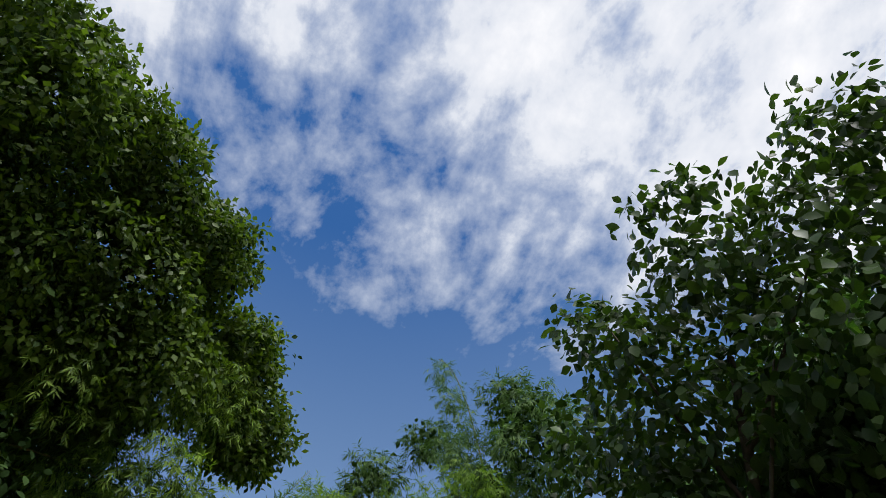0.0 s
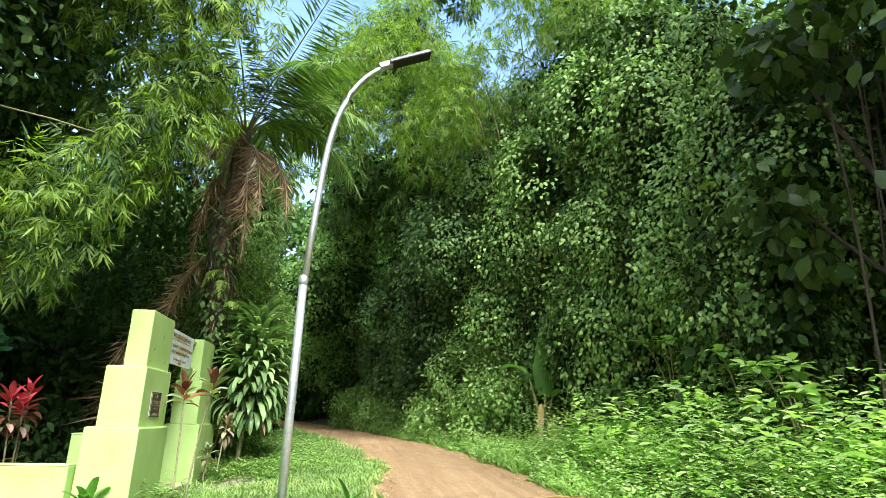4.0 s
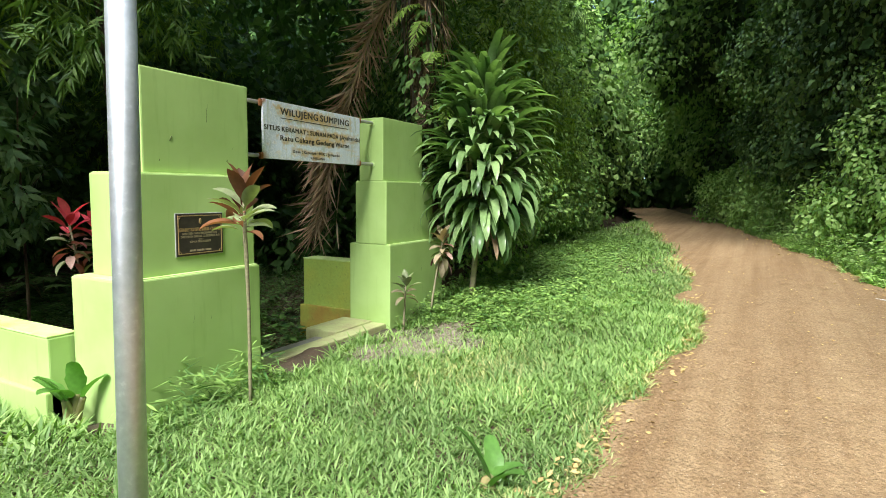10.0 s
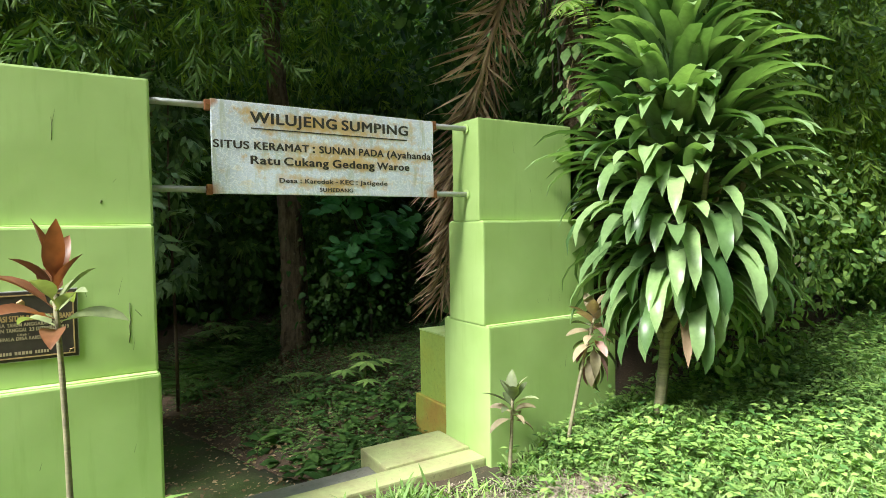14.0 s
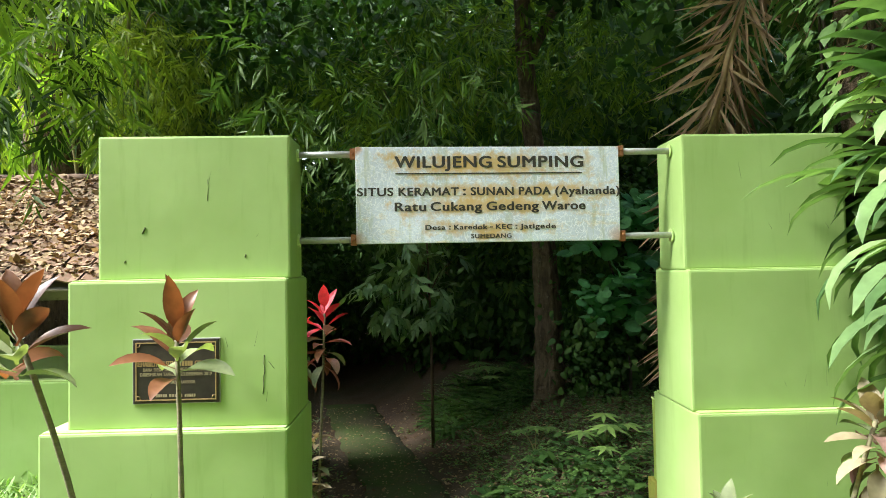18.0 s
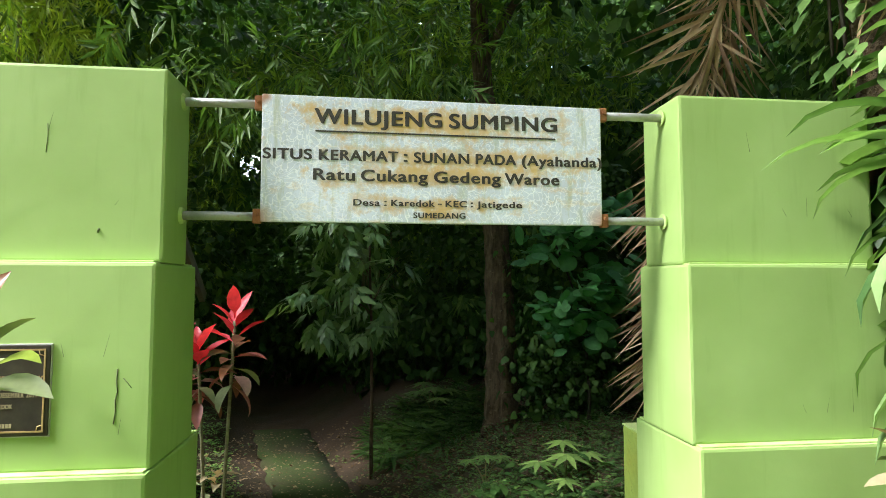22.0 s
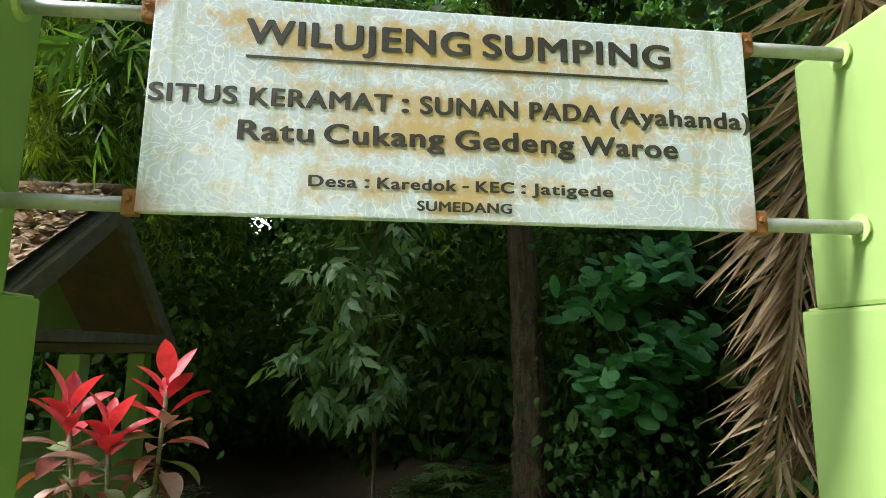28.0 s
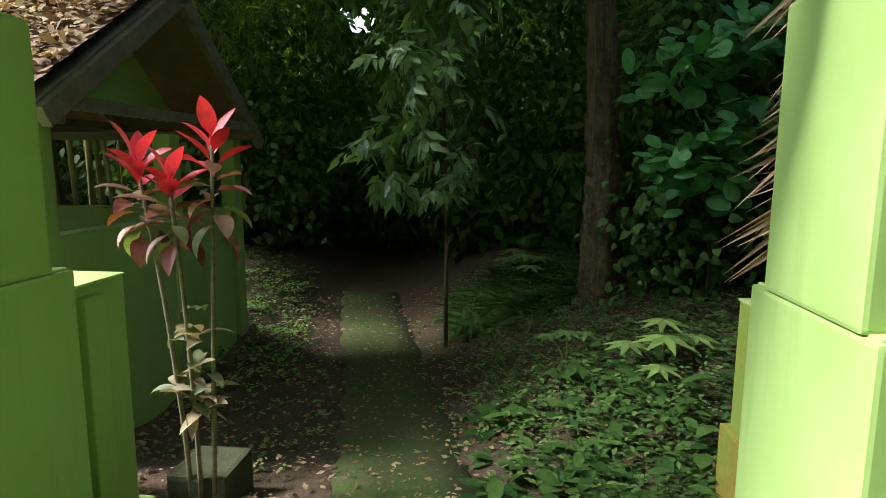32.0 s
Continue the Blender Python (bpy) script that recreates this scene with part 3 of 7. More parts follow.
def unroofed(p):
    """Keeps the leaves clear of a few ragged gaps that let the sky into the grove: tapering shafts cut along sightlines
    and towards the sun.
    """
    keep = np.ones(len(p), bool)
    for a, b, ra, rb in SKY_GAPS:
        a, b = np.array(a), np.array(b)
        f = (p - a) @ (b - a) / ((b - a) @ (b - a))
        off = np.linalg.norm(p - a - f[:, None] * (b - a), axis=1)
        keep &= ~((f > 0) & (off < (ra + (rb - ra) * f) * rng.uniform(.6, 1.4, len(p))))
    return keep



def hollows(p):
    """Tall uneven voids between the hanging columns of vine."""
    x, y, z = p.T
    n = np.sin(1.9 * x + 1.2 * np.sin(.8 * y + .5 * z)) * np.sin(1.5 * y + .35 * z + .7 * x) + .55 * np.sin(3.3 * x + 2.1 * y + .9 * z) + .3 * np.sin(1.7 * z + 2.6 * x)
    return n > -.28


def on_blobs(blobs, density, depth=0.25, lump=0.2, inside=0.78):
    """Points and outward directions over lumpy ellipsoidal masses (x, y, z, r)."""
    P, N = [], []
    for i, (cx, cy, cz, r) in enumerate(blobs):
        n = int(density * 12.6 * r * r)
        d = unit(rng.normal(size=(n, 3)))
        q = d * np.array([2.1, 2.6, 2.3]) * 1.7 + i * 1.7
        b = np.sin(q[:, 0] * 1.9 + np.sin(q[:, 1] * 2.3)) * np.sin(q[:, 1] * 1.7 + 1.1) + 0.6 * np.sin(q[:, 2] * 3.7 + q[:, 0] * 2.9)
        rad = r * (1 + lump * b * 0.7) * (1 - depth * rng.random(n) ** 1.6)
        p = np.array([cx, cy, cz]) + d * rad[:, None]
        keep = np.ones(n, bool)
        for j, (ox, oy, oz, o) in enumerate(blobs):
            if j != i:
                keep &= np.linalg.norm(p - np.array([ox, oy, oz]), axis=1) > o * inside
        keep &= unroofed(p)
        P.append(p[keep])
        N.append(d[keep])
    return np.concatenate(P), np.concatenate(N)


def billow(blobs, k, f, out=0.72):
    """Breaks each mass into k rounded clumps over its surface."""
    res = []
    for cx, cy, cz, r in blobs:
        for a in range(k):
            zc = 1 - 2 * (a + .5) / k
            th = a * 2.39996 + cx
            q = math.sqrt(1 - zc * zc)
            w = r * out * (0.85 + 0.3 * ((a * 0.618 + cy) % 1))
            res.append((cx + w * q * math.cos(th), cy + w * q * math.sin(th), cz + w * zc, r * f * (0.75 + 0.5 * ((a * 0.377 + cx) % 1))))
    return res


def mass(name, blobs, density, tmpl, size, material, parent=None, droop=0.6, spread=0.6, per=1, clump=0.2, depth=0.25, lump=0.2, width=1.0, holes=False):
    """Foliage over blobs: per leaves in each clump, hanging and facing outwards."""
    p, nrm = on_blobs(blobs, density, depth, lump)
    if holes:
        k = hollows(p)
        p, nrm = p[k], nrm[k]
    if per > 1:
        p = np.repeat(p, per, axis=0) + rng.normal(size=(len(p) * per, 3)) * clump * np.array([1, 1, 0.7])
        nrm = np.repeat(nrm, per, axis=0)
    n = len(p)
    ax = unit(nrm * 0.55 + rng.normal(size=(n, 3)) * spread + np.array([0, 0, -droop]))
    nn = unit(nrm + np.array([0, 0, 0.5]) + rng.normal(size=(n, 3)) * 0.45)
    keep = p[:, 2] > -0.5
    return leaves(name, tmpl, p[keep], ax[keep], nn[keep], size * rng.uniform(0.6, 1.25, keep.sum()), material, parent, width)


def sprays(name, blobs, density, length, material, parent=None, per=9, droop=0.7, depth=0.5, lump=0.25, width=1.0):
    """Bamboo sprays: a drooping twig with narrow leaves fanned to both sides of it."""
    p, nrm = on_blobs(blobs, density, depth, lump)
    m = len(p)
    tw = unit(nrm * 0.7 + rng.normal(size=(m, 3)) * 0.45 + np.array([0, 0, -droop * .8]))
    face = unit(nrm + np.array([0, 0, 0.7]) + rng.normal(size=(m, 3)) * 0.35)
    side = unit(np.cross(tw, face))
    j = np.tile(np.arange(per), m)
    k = j / (per - 1)
    t, s = np.repeat(tw, per, axis=0), np.repeat(side, per, axis=0)
    n = len(t)
    hand = np.where(j % 2, 1.0, -1.0) * (1 - .75 * k)
    pos = np.repeat(p, per, axis=0) + t * (k * length * 1.0)[:, None] + rng.normal(size=(n, 3)) * length * 0.05
    ax = unit(t * 0.7 + s * hand[:, None] + rng.normal(size=(n, 3)) * 0.18 + np.array([0, 0, -0.3]))
    nn = unit(np.repeat(face, per, axis=0) + rng.normal(size=(n, 3)) * 0.3)
    return leaves(name, LANCE, pos, ax, nn, length * rng.uniform(0.65, 1.2, n), material, parent, width)


def tube(name, pts, radii, material, parent=None, sides=8, wobble=0.0, ridge=0.0):
    """A smooth tube along points with its own radius at each."""
    pts = np.asarray(pts, float)
    n = len(pts)
    radii = np.broadcast_to(np.asarray(radii, float), (n,))
    tan = unit(np.gradient(pts, axis=0))
    ref = np.where(np.abs(tan[:, 2:3]) > 0.9, np.array([[1.0, 0, 0]]), np.array([[0, 0, 1.0]]))
    a = unit(np.cross(tan, ref))
    for i in range(1, n):
        if a[i] @ a[i - 1] < 0:
            a[i] = -a[i]
    b = np.cross(tan, a)
    th = np.linspace(0, 2 * np.pi, sides, endpoint=False)
    rr = radii[:, None] * (1 + wobble * rng.normal(size=(n, sides)))
    if ridge:
        zz = np.cumsum(np.linalg.norm(np.gradient(pts, axis=0), axis=1))[:, None]
        rr = rr * (1 + ridge * (np.sin(4 * th + zz * 1.1) + .7 * np.sin(7 * th - zz * 1.9) + .5 * np.sin(3 * th + zz * 4.3)))
    v = pts[:, None] + rr[..., None] * (a[:, None] * np.cos(th)[None, :, None] + b[:, None] * np.sin(th)[None, :, None])
    i, j = np.meshgrid(np.arange(n - 1), np.arange(sides), indexing="ij")
    q = np.stack([i * sides + j, i * sides + (j + 1) % sides, (i + 1) * sides + (j + 1) % sides, (i + 1) * sides + j], -1).reshape(-1, 4)
    verts = np.concatenate([v.reshape(-1, 3), pts[:1], pts[-1:]])
    c0, c1 = n * sides, n * sides + 1
    cap = np.array([(c0, (k + 1) % sides, k) for k in range(sides)] + [(c1, (n - 1) * sides + k, (n - 1) * sides + (k + 1) % sides) for k in range(sides)])
    return mesh_of(name, verts, [q, cap], material, parent, smooth=True)


def arc(p0, p1, p2, n=12):
    """Points on a quadratic bend from p0 by p1 to p2."""
    t = np.linspace(0, 1, n)[:, None]
    return (1 - t) ** 2 * np.array(p0) + 2 * t * (1 - t) * np.array(p1) + t * t * np.array(p2)


def box(bm, x0, x1, y0, y1, z0, z1, bevel=0.0, taper=0.0):
    vs = [bm.verts.new(c) for c in ((x0, y0, z0), (x1, y0, z0), (x1, y1, z0), (x0, y1, z0), (x0 + taper, y0 + taper, z1), (x1 - taper, y0 + taper, z1), (x1 - taper, y1 - taper, z1), (x0 + taper, y1 - taper, z1))]
    fs = [bm.faces.new([vs[i] for i in f]) for f in ((3, 2, 1, 0), (4, 5, 6, 7), (0, 1, 5, 4), (1, 2, 6, 5), (2, 3, 7, 6), (3, 0, 4, 7))]
    if bevel:
        edges = list({e for f in fs for e in f.edges})
        bmesh.ops.bevel(bm, geom=edges, offset=bevel, segments=2, affect="EDGES", profile=0.6)
    return bm


def empty(name, at, label, category, group=""):
    e = new(name)
    e.location = at
    return tagged(e, label, category, group)


def base_of(parent, ob):
    """Keeps a part built in world metres in place under a moved parent."""
    ob.matrix_parent_inverse = Matrix.Translation(-Vector(parent.location))
    return ob


def settle(parent):
    for c in parent.children:
        base_of(parent, c)
    return parent


# ---- lie of the land ----
ROAD_X = (-60, -14, -9, -6, -3, 0, 2, 5, 9, 14, 22, 40)
ROAD_Z = (-1.6, -.7, -.42, -.2, -.03, .08, .18, .3, .4, .5, .7, 1.0)
LEFT_Y = ((-60, -10, -5, -2.3, -0.5, 1.5, 3, 6, 8, 11.6, 20.7, 30, 45), (-1.0, -0.9, -1.6, -2.2, -2.66, -2.93, -2.9, -2.4, -2.05, -1.2, 0.9, 3.5, 9))
RIGHT_Y = ((-60, -10, -5, -1.8, 1, 3, 6.5, 11, 15, 22, 30, 45), (-5.2, -5.2, -5.3, -5.36, -5.3, -5.1, -4.75, -3.7, -2.9, -.6, 1.6, 6.5))


def road_z(x):
    return np.interp(x, ROAD_X, ROAD_Z)


def slab_mid(y):
    return np.interp(y, (0.3, 1.8, 3.5, 5.2, 8, 12, 20), (0.86, 0.74, 0.34, -0.15, -0.9, -2.2, -5.0))


def ground_z(x, y):
    x, y = np.asarray(x, float), np.asarray(y, float)
    r = road_z(x)
    ly, ry = np.interp(x, *LEFT_Y), np.interp(x, *RIGHT_Y)
    gate = np.interp(x, (-60, -12, -6, -2, 0, 2, 2.9, 5, 10, 40), (-1.6, -.7, -.32, -.1, -.02, -.06, .17, .32, .45, 1.0))
    w = np.clip((y - ly) / np.maximum(-0.45 - ly, 0.6), 0, 1)
    z = r * (1 - w) + gate * w
    mid = slab_mid(y)
    floor_in = np.interp(y, (0, .25, .6, 1.2, 1.8, 2.6, 4, 6, 9, 15, 60), (0, -.05, -.30, -.50, -.65, -.72, -.78, -.80, -.74, -.4, 2.6))
    right_bank = np.interp(x - mid - .45, (0, .6, 1.2, 1.7, 2.6, 4, 8), (0, .16, .42, .60, .76, .9, 1.1)) * np.clip((y - .8) / 1.5, 0, 1)
    left_bank = np.interp(mid - .5 - x, (0, .4, 1.0, 2.2, 5), (0, .10, .26, .42, .5)) * np.clip((y - 2.8) / 1.5, 0, 1)
    inner = floor_in + right_bank + left_bank
    side = np.clip((x + 1.5 + 1.9 * np.clip((y - 1.2) / 1.5, 0, 1)) / (.35 + 1.9 * np.clip((y - 1.2) / 1.5, 0, 1)), 0, 1)
    z = np.where(y > 0, (gate * np.clip(1 - y / .5, 0, 1) + inner) * side + (gate + .04 * y) * (1 - side), z)
    b = np.clip(ry - y, 0, None)
    z = np.where(y < ry, r + np.interp(b, (0, .6, 2.5, 6, 40), (0, .12, .55, 1.0, 3.0)), z)
    return z


def rough_ground(x, y):
    return 0.018 * np.sin(3.1 * x + np.sin(2.3 * y)) + 0.014 * np.sin(5.3 * y + 1.7 * x) + 0.01 * np.sin(11 * x - 7 * y)


def grid_sheet(name, xs, ys, zfun, material):
    X, Y = np.meshgrid(xs, ys, indexing="ij")
    V = np.stack([X, Y, zfun(X, Y)], -1).reshape(-1, 3)
    nx, ny = len(xs), len(ys)
    i, j = np.meshgrid(np.arange(nx - 1), np.arange(ny - 1), indexing="ij")
    q = np.stack([i * ny + j, (i + 1) * ny + j, (i + 1) * ny + j + 1, i * ny + j + 1], -1).reshape(-1, 4)
    return mesh_of(name, V, [q], material, smooth=True)


def land(x, y):
    z = ground_z(x, y) + rough_ground(x, y)
    on_road = (y < np.interp(x, *LEFT_Y) - 0.3) & (y > np.interp(x, *RIGHT_Y) + 0.3)
    on_slab = (y > 0.9) & (y < 7.0) & (np.abs(x - slab_mid(y)) < 0.33)
    near = (y < np.interp(x, *LEFT_Y) + 0.02) & (y > np.interp(x, *RIGHT_Y) - 0.02)
    return z - np.where(on_road | on_slab, 0.07, np.where(near, 0.02, 0))


xs = np.concatenate([np.linspace(-400, -40, 10), np.linspace(-34, -13, 20), np.linspace(-12, 12, 241), np.linspace(13, 36, 24), np.linspace(45, 400, 10)])
ys = np.concatenate([np.linspace(-400, -40, 10), np.linspace(-34, -11, 22), np.linspace(-10, 10, 201), np.linspace(11, 36, 24), np.linspace(45, 400, 10)])
tagged(grid_sheet("ground", xs, ys, land, SOIL), "dark leafy soil under grass and weeds", "ground", kind="structure")


def road_sheet():
    xs2 = np.linspace(-45, 34, 420)
    t = np.linspace(0, 1, 25)
    l, r = np.interp(xs2, *LEFT_Y), np.interp(xs2, *RIGHT_Y)
    wob = 0.09 * np.sin(xs2 * 2.1) + 0.06 * np.sin(xs2 * 5.3 + 1)
    X = np.repeat(xs2[:, None], 25, 1)
    Y = (l + wob)[:, None] * (1 - t) + (r + 0.8 * wob[::-1])[:, None] * t
    rut = -0.02 * np.exp(-((t - 0.33) / 0.09) ** 2) - 0.022 * np.exp(-((t - 0.68) / 0.09) ** 2) - 0.03 * (np.abs(t - .5) > .49)
    Z = road_z(X) + 0.022 + rut[None] + 0.006 * np.sin(X * 7 + Y * 5) + 0.005 * np.sin(X * 13 - Y * 11)
    V = np.stack([X, Y, Z], -1).reshape(-1, 3)
    i, j = np.meshgrid(np.arange(419), np.arange(24), indexing="ij")
    q = np.stack([i * 25 + j, i * 25 + j + 1, (i + 1) * 25 + j + 1, (i + 1) * 25 + j], -1).reshape(-1, 4)
    return mesh_of("road", V, [q], DIRT, smooth=True)


tagged(road_sheet(), "reddish-brown compacted dirt road with faint wheel tracks", "road", kind="structure")

# ---- inner path ----


def slab_path():
    n = 40
    y = np.linspace(0.95, 7.2, n)
    mid = slab_mid(y)
    half = 0.40
    z = ground_z(mid, y) + 0.03
    V, q = [], []
    for k in range(n):
        e = 0.03 * math.sin(k * 1.7)
        V += [(mid[k] - half + e, y[k], z[k] - 0.08), (mid[k] - half + e, y[k], z[k]), (mid[k] - 0.1, y[k], z[k] + 0.008), (mid[k] + 0.12, y[k], z[k] + 0.006), (mid[k] + half + e * .6, y[k], z[k]), (mid[k] + half + e * .6, y[k], z[k] - 0.08)]
    for k in range(n - 1):
        for j in range(5):
            q.append((k * 6 + j, k * 6 + j + 1, (k + 1) * 6 + j + 1, (k + 1) * 6 + j))
    return mesh_of("path", np.array(V), [np.array(q)[:, ::-1]], MOSS_SLAB)


tagged(slab_path(), "narrow mossy concrete footpath between leafy banks", "path", kind="structure")

# ---- gate pillars ----


def gate_pillar(tiers, label):
    e = empty("gate_pillar", (tiers[0][0], tiers[0][2], -0.05), label, "gate pillar", "gate pillars")
    for nm, (x0, x1, y0, y1, z0, z1) in zip(("lower_tier", "middle_tier", "upper_tier"), tiers):
        part(nm, box(bmesh.new(), x0, x1, y0, y1, z0, z1, 0.012), LIME, e)
        if nm != "upper_tier":
            part("ledge", box(bmesh.new(), x0 + .012, x1 - .012, y0 + .012, y1 - .012, z1 - .002, z1 + .006, 0.003), LEDGE, e, "pale lime top of the step")
    return settle(e)


def scratches(pillar):
    """Dark hairline cracks and chips in the plaster of the plaque pillar."""
    for pts, r in (([(-.117, 1.16), (-.119, 1.12), (-.115, 1.085), (-.121, 1.06), (-.120, 1.02), (-.124, .984)], .0022), ([(-.098, 1.13), (-.085, 1.115), (-.072, 1.098)], .0014)):
        base_of(pillar, tube("crack", [(x, -.0602, z) for x, z in pts], r, CRACK, pillar, 5))
    for pts, r in (([(-.670, 1.752), (-.676, 1.738), (-.684, 1.722)], .004), ([(-.384, 1.971), (-.382, 1.93), (-.386, 1.873)], .0012), ([(-.21, 1.62), (-.212, 1.614), (-.214, 1.606)], .0035), ([(-.76, 1.60), (-.763, 1.594), (-.766, 1.588)], .003)):
        base_of(pillar, tube("crack", [(x, -.0122, z) for x, z in pts], r, CRACK, pillar, 5))


CRACK = surface("exposed_dark_plaster", (0.11, 0.14, 0.05), (0.07, 0.09, 0.03), None, big=20, rough=0.9, bump=0.2)
# Paler lime on upward faces: the light they catch put into the paint.
LEDGE = surface("pale_lime_paint", (0.50, 0.66, 0.26), (0.38, 0.54, 0.14), (0.24, 0.32, 0.09), big=5, fine=40, rough=0.7, bump=0.2)
plaque_pillar = gate_pillar([(-1.096, -0.004, -0.108, 0.455, -0.9, 0.836), (-0.995, -0.008, -0.060, 0.38, 0.836, 1.506), (-0.886, -0.004, -0.012, 0.24, 1.506, 2.177)],
            "stepped lime-green plastered gate pillar with a plaque")
scratches(plaque_pillar)
gate_pillar([(1.872, 3.03, -0.066, 0.46, -0.9, 0.842), (1.868, 2.86, -0.020, 0.38, 0.842, 1.510), (1.872, 2.68, 0.027, 0.33, 1.510, 2.170)],
            "stepped lime-green plastered gate pillar beside a bushy plant")


def sill():
    bm = bmesh.new()
    box(bm, -0.004, 1.872, -0.02, 0.16, -0.8, 0.0, 0.015)
    return tagged(part("threshold_sill", bm, SILL), "worn yellow-green concrete threshold across the gateway", "threshold")


sill()
tagged(part("step_block", box(bmesh.new(), 1.25, 1.872, 0.161, 0.55, -0.8, 0.012, 0.015), SILL), "worn yellow-green concrete step block beside the gate sill", "step")
tagged(part("step_block", box(bmesh.new(), 0.45, 1.248, 0.161, 0.42, -0.8, -0.06, 0.015), CONCRETE), "grey concrete step inside the gate", "step")

SCRATCH = surface("scuffed_paint", (0.10, 0.14, 0.05), (0.16, 0.20, 0.08), None, big=20, rough=0.9)
for o in list(scene.collection.objects):
    if o.name.startswith("gate_pillar"):
        front = o.location.y
        for k in range(9):
            lift = random.choice((.25, .5, .95, 1.2, 1.7, 1.95))
            fy = front + (.0 if lift < .84 else .047 if lift < 1.5 else .096 if o.location.x < 0 else .093) - .0012
            sx = (random.uniform(-.85, -.1) if o.location.x < 0 else random.uniform(1.95, 2.6))
            h, lean = random.uniform(.01, .09), random.uniform(-.02, .02)
            bm = bmesh.new()
            w = random.uniform(.0012, .003)
            bm.faces.new([bm.verts.new(c) for c in ((sx, fy, lift), (sx + w, fy, lift), (sx + lean + w * .3, fy, lift + h), (sx + lean, fy, lift + h))])
            base_of(o, part("scratch", bm, SCRATCH, o, "small dark scuff"))

# low walls behind the pillars


def low_wall(x0, x1, y0, y1, z0, z1, label, material=LIME, foot=LIME):
    e = empty("low_wall", ((x0 + x1) / 2, y0, z0), label, "low wall")
    part("wall_body", box(bmesh.new(), x0, x1, y0, y1, z0, z1, 0.012), material, e)
    part("plinth", box(bmesh.new(), x0 - .03, x1 + .04, y0 - .0, y1 + .04, z0, z0 + (z1 - z0) * .5 + .22 * (z1 < .6), 0.012), foot, e)
    part("coping", box(bmesh.new(), x0 - .004, x1 + .004, y0 + .002, y1 + .004, z1, z1 + 0.012, 0.004), LEDGE, e, "pale lime top of the wall")
    part("pilaster", box(bmesh.new(), x1 - .02, x1 + .03, y0 + (y1 - y0) * .35, y0 + (y1 - y0) * .62, z0, z1 - .03, 0.008), material, e)
    return settle(e)


low_wall(-0.42, -0.12, 0.462, 0.84, -1.0, 0.74, "short lime-green wall behind the gate pillar")
low_wall(2.24, 2.5, 0.462, 1.45, -1.0, 0.57, "short mossy yellow-green wall behind the gate pillar", MOSSY_LIME, MOSS_STAIN)
low_wall(-1.25, -1.06, 0.47, 1.6, -0.7, 0.45, "low lime-green boundary wall running back from the gate")

# ---- sign ----


def letter_outline(text):
    """Vertices and faces of a line of text of size one, straight from the built-in font."""
    cu = bpy.data.curves.new("lettering", "FONT")
    cu.body, cu.size, cu.space_character = text, 1.0, 1.10
    tmp = bpy.data.objects.new("lettering", cu)
    scene.collection.objects.link(tmp)
    me = bpy.data.meshes.new_from_object(tmp.evaluated_get(bpy.context.evaluated_depsgraph_get()))
    bpy.data.objects.remove(tmp)
    co = np.empty(len(me.vertices) * 3)
    me.vertices.foreach_get("co", co)
    polys = [tuple(f.vertices) for f in me.polygons]
    bpy.data.meshes.remove(me)
    return co.reshape(-1, 3), polys


def lettering(text, x0, x1, z0, z1, y, parent, material=None, level=False):
    """One word: x0 to x1 wide, capitals from z0 to z1, each letter a part."""
    co, polys = letter_outline(text)
    caps = letter_outline("H")[0][:, 1].max()
    n = len(co)
    lo, hi = co.min(0), co.max(0)
    xx = x0 + (co[:, 0] - lo[0]) / (hi[0] - lo[0]) * (x1 - x0)
    zz = z0 + co[:, 1] / caps * (z1 - z0)
    if len(text) == 1:
        zz = z0 + (co[:, 1] - lo[1]) / max(hi[1] - lo[1], .01) * (z1 - z0) * (.15 if text == "-" else .8) + (z1 - z0) * (.35 if text == "-" else 0)
    if not level:
        zz = hung(xx, zz)
    root = list(range(n))

    def find(a):
        while root[a] != a:
            a = root[a]
        return a

    for f in polys:
        for v in f[1:]:
            root[find(v)] = find(f[0])
    isles = {}
    for f in polys:
        isles.setdefault(find(f[0]), []).append(f)
    spans = sorted((min(xx[v] for f in fs for v in f), max(xx[v] for f in fs for v in f), fs) for fs in isles.values())
    glyphs = []
    for a, b, fs in spans:
        if glyphs and min(b, glyphs[-1][1]) - max(a, glyphs[-1][0]) > 0.5 * min(b - a, glyphs[-1][1] - glyphs[-1][0]):
            g = glyphs[-1]
            glyphs[-1] = [min(a, g[0]), max(b, g[1]), g[2] + fs]
        else:
            glyphs.append([a, b, list(fs)])
    thick = (z1 - z0) * 0.06
    for a, b, fs in glyphs:
        used = sorted({v for f in fs for v in f})
        at = {v: k for k, v in enumerate(used)}
        V, F = [], []
        for c, (dx, dz) in enumerate(((0, 0), (-thick, 0), (thick, 0), (-thick * .5, thick * .45), (thick * .5, -thick * .45), (-thick * .5, -thick * .45), (thick * .5, thick * .45))):
            V += [(xx[v] + dx, y - 0.00012 * c, zz[v] + dz) for v in used]
            F += [tuple(at[v] + c * len(used) for v in f) for f in fs]
        gm = bpy.data.meshes.new("letter")
        gm.from_pydata(V, [], F)
        gm.materials.append(material or LETTER)
        ob = new("letter", gm)
        ob.parent = parent


SX0, SX1, SZ0, SZ1, SY = 0.286, 1.596, 1.664, 2.144, 0.122


def hung(x, z):
    """The sheet's upper edge sinks a little towards one end."""
    return z - .011 * (z - SZ0) / (SZ1 - SZ0) * (x - SX0) / (SX1 - SX0)


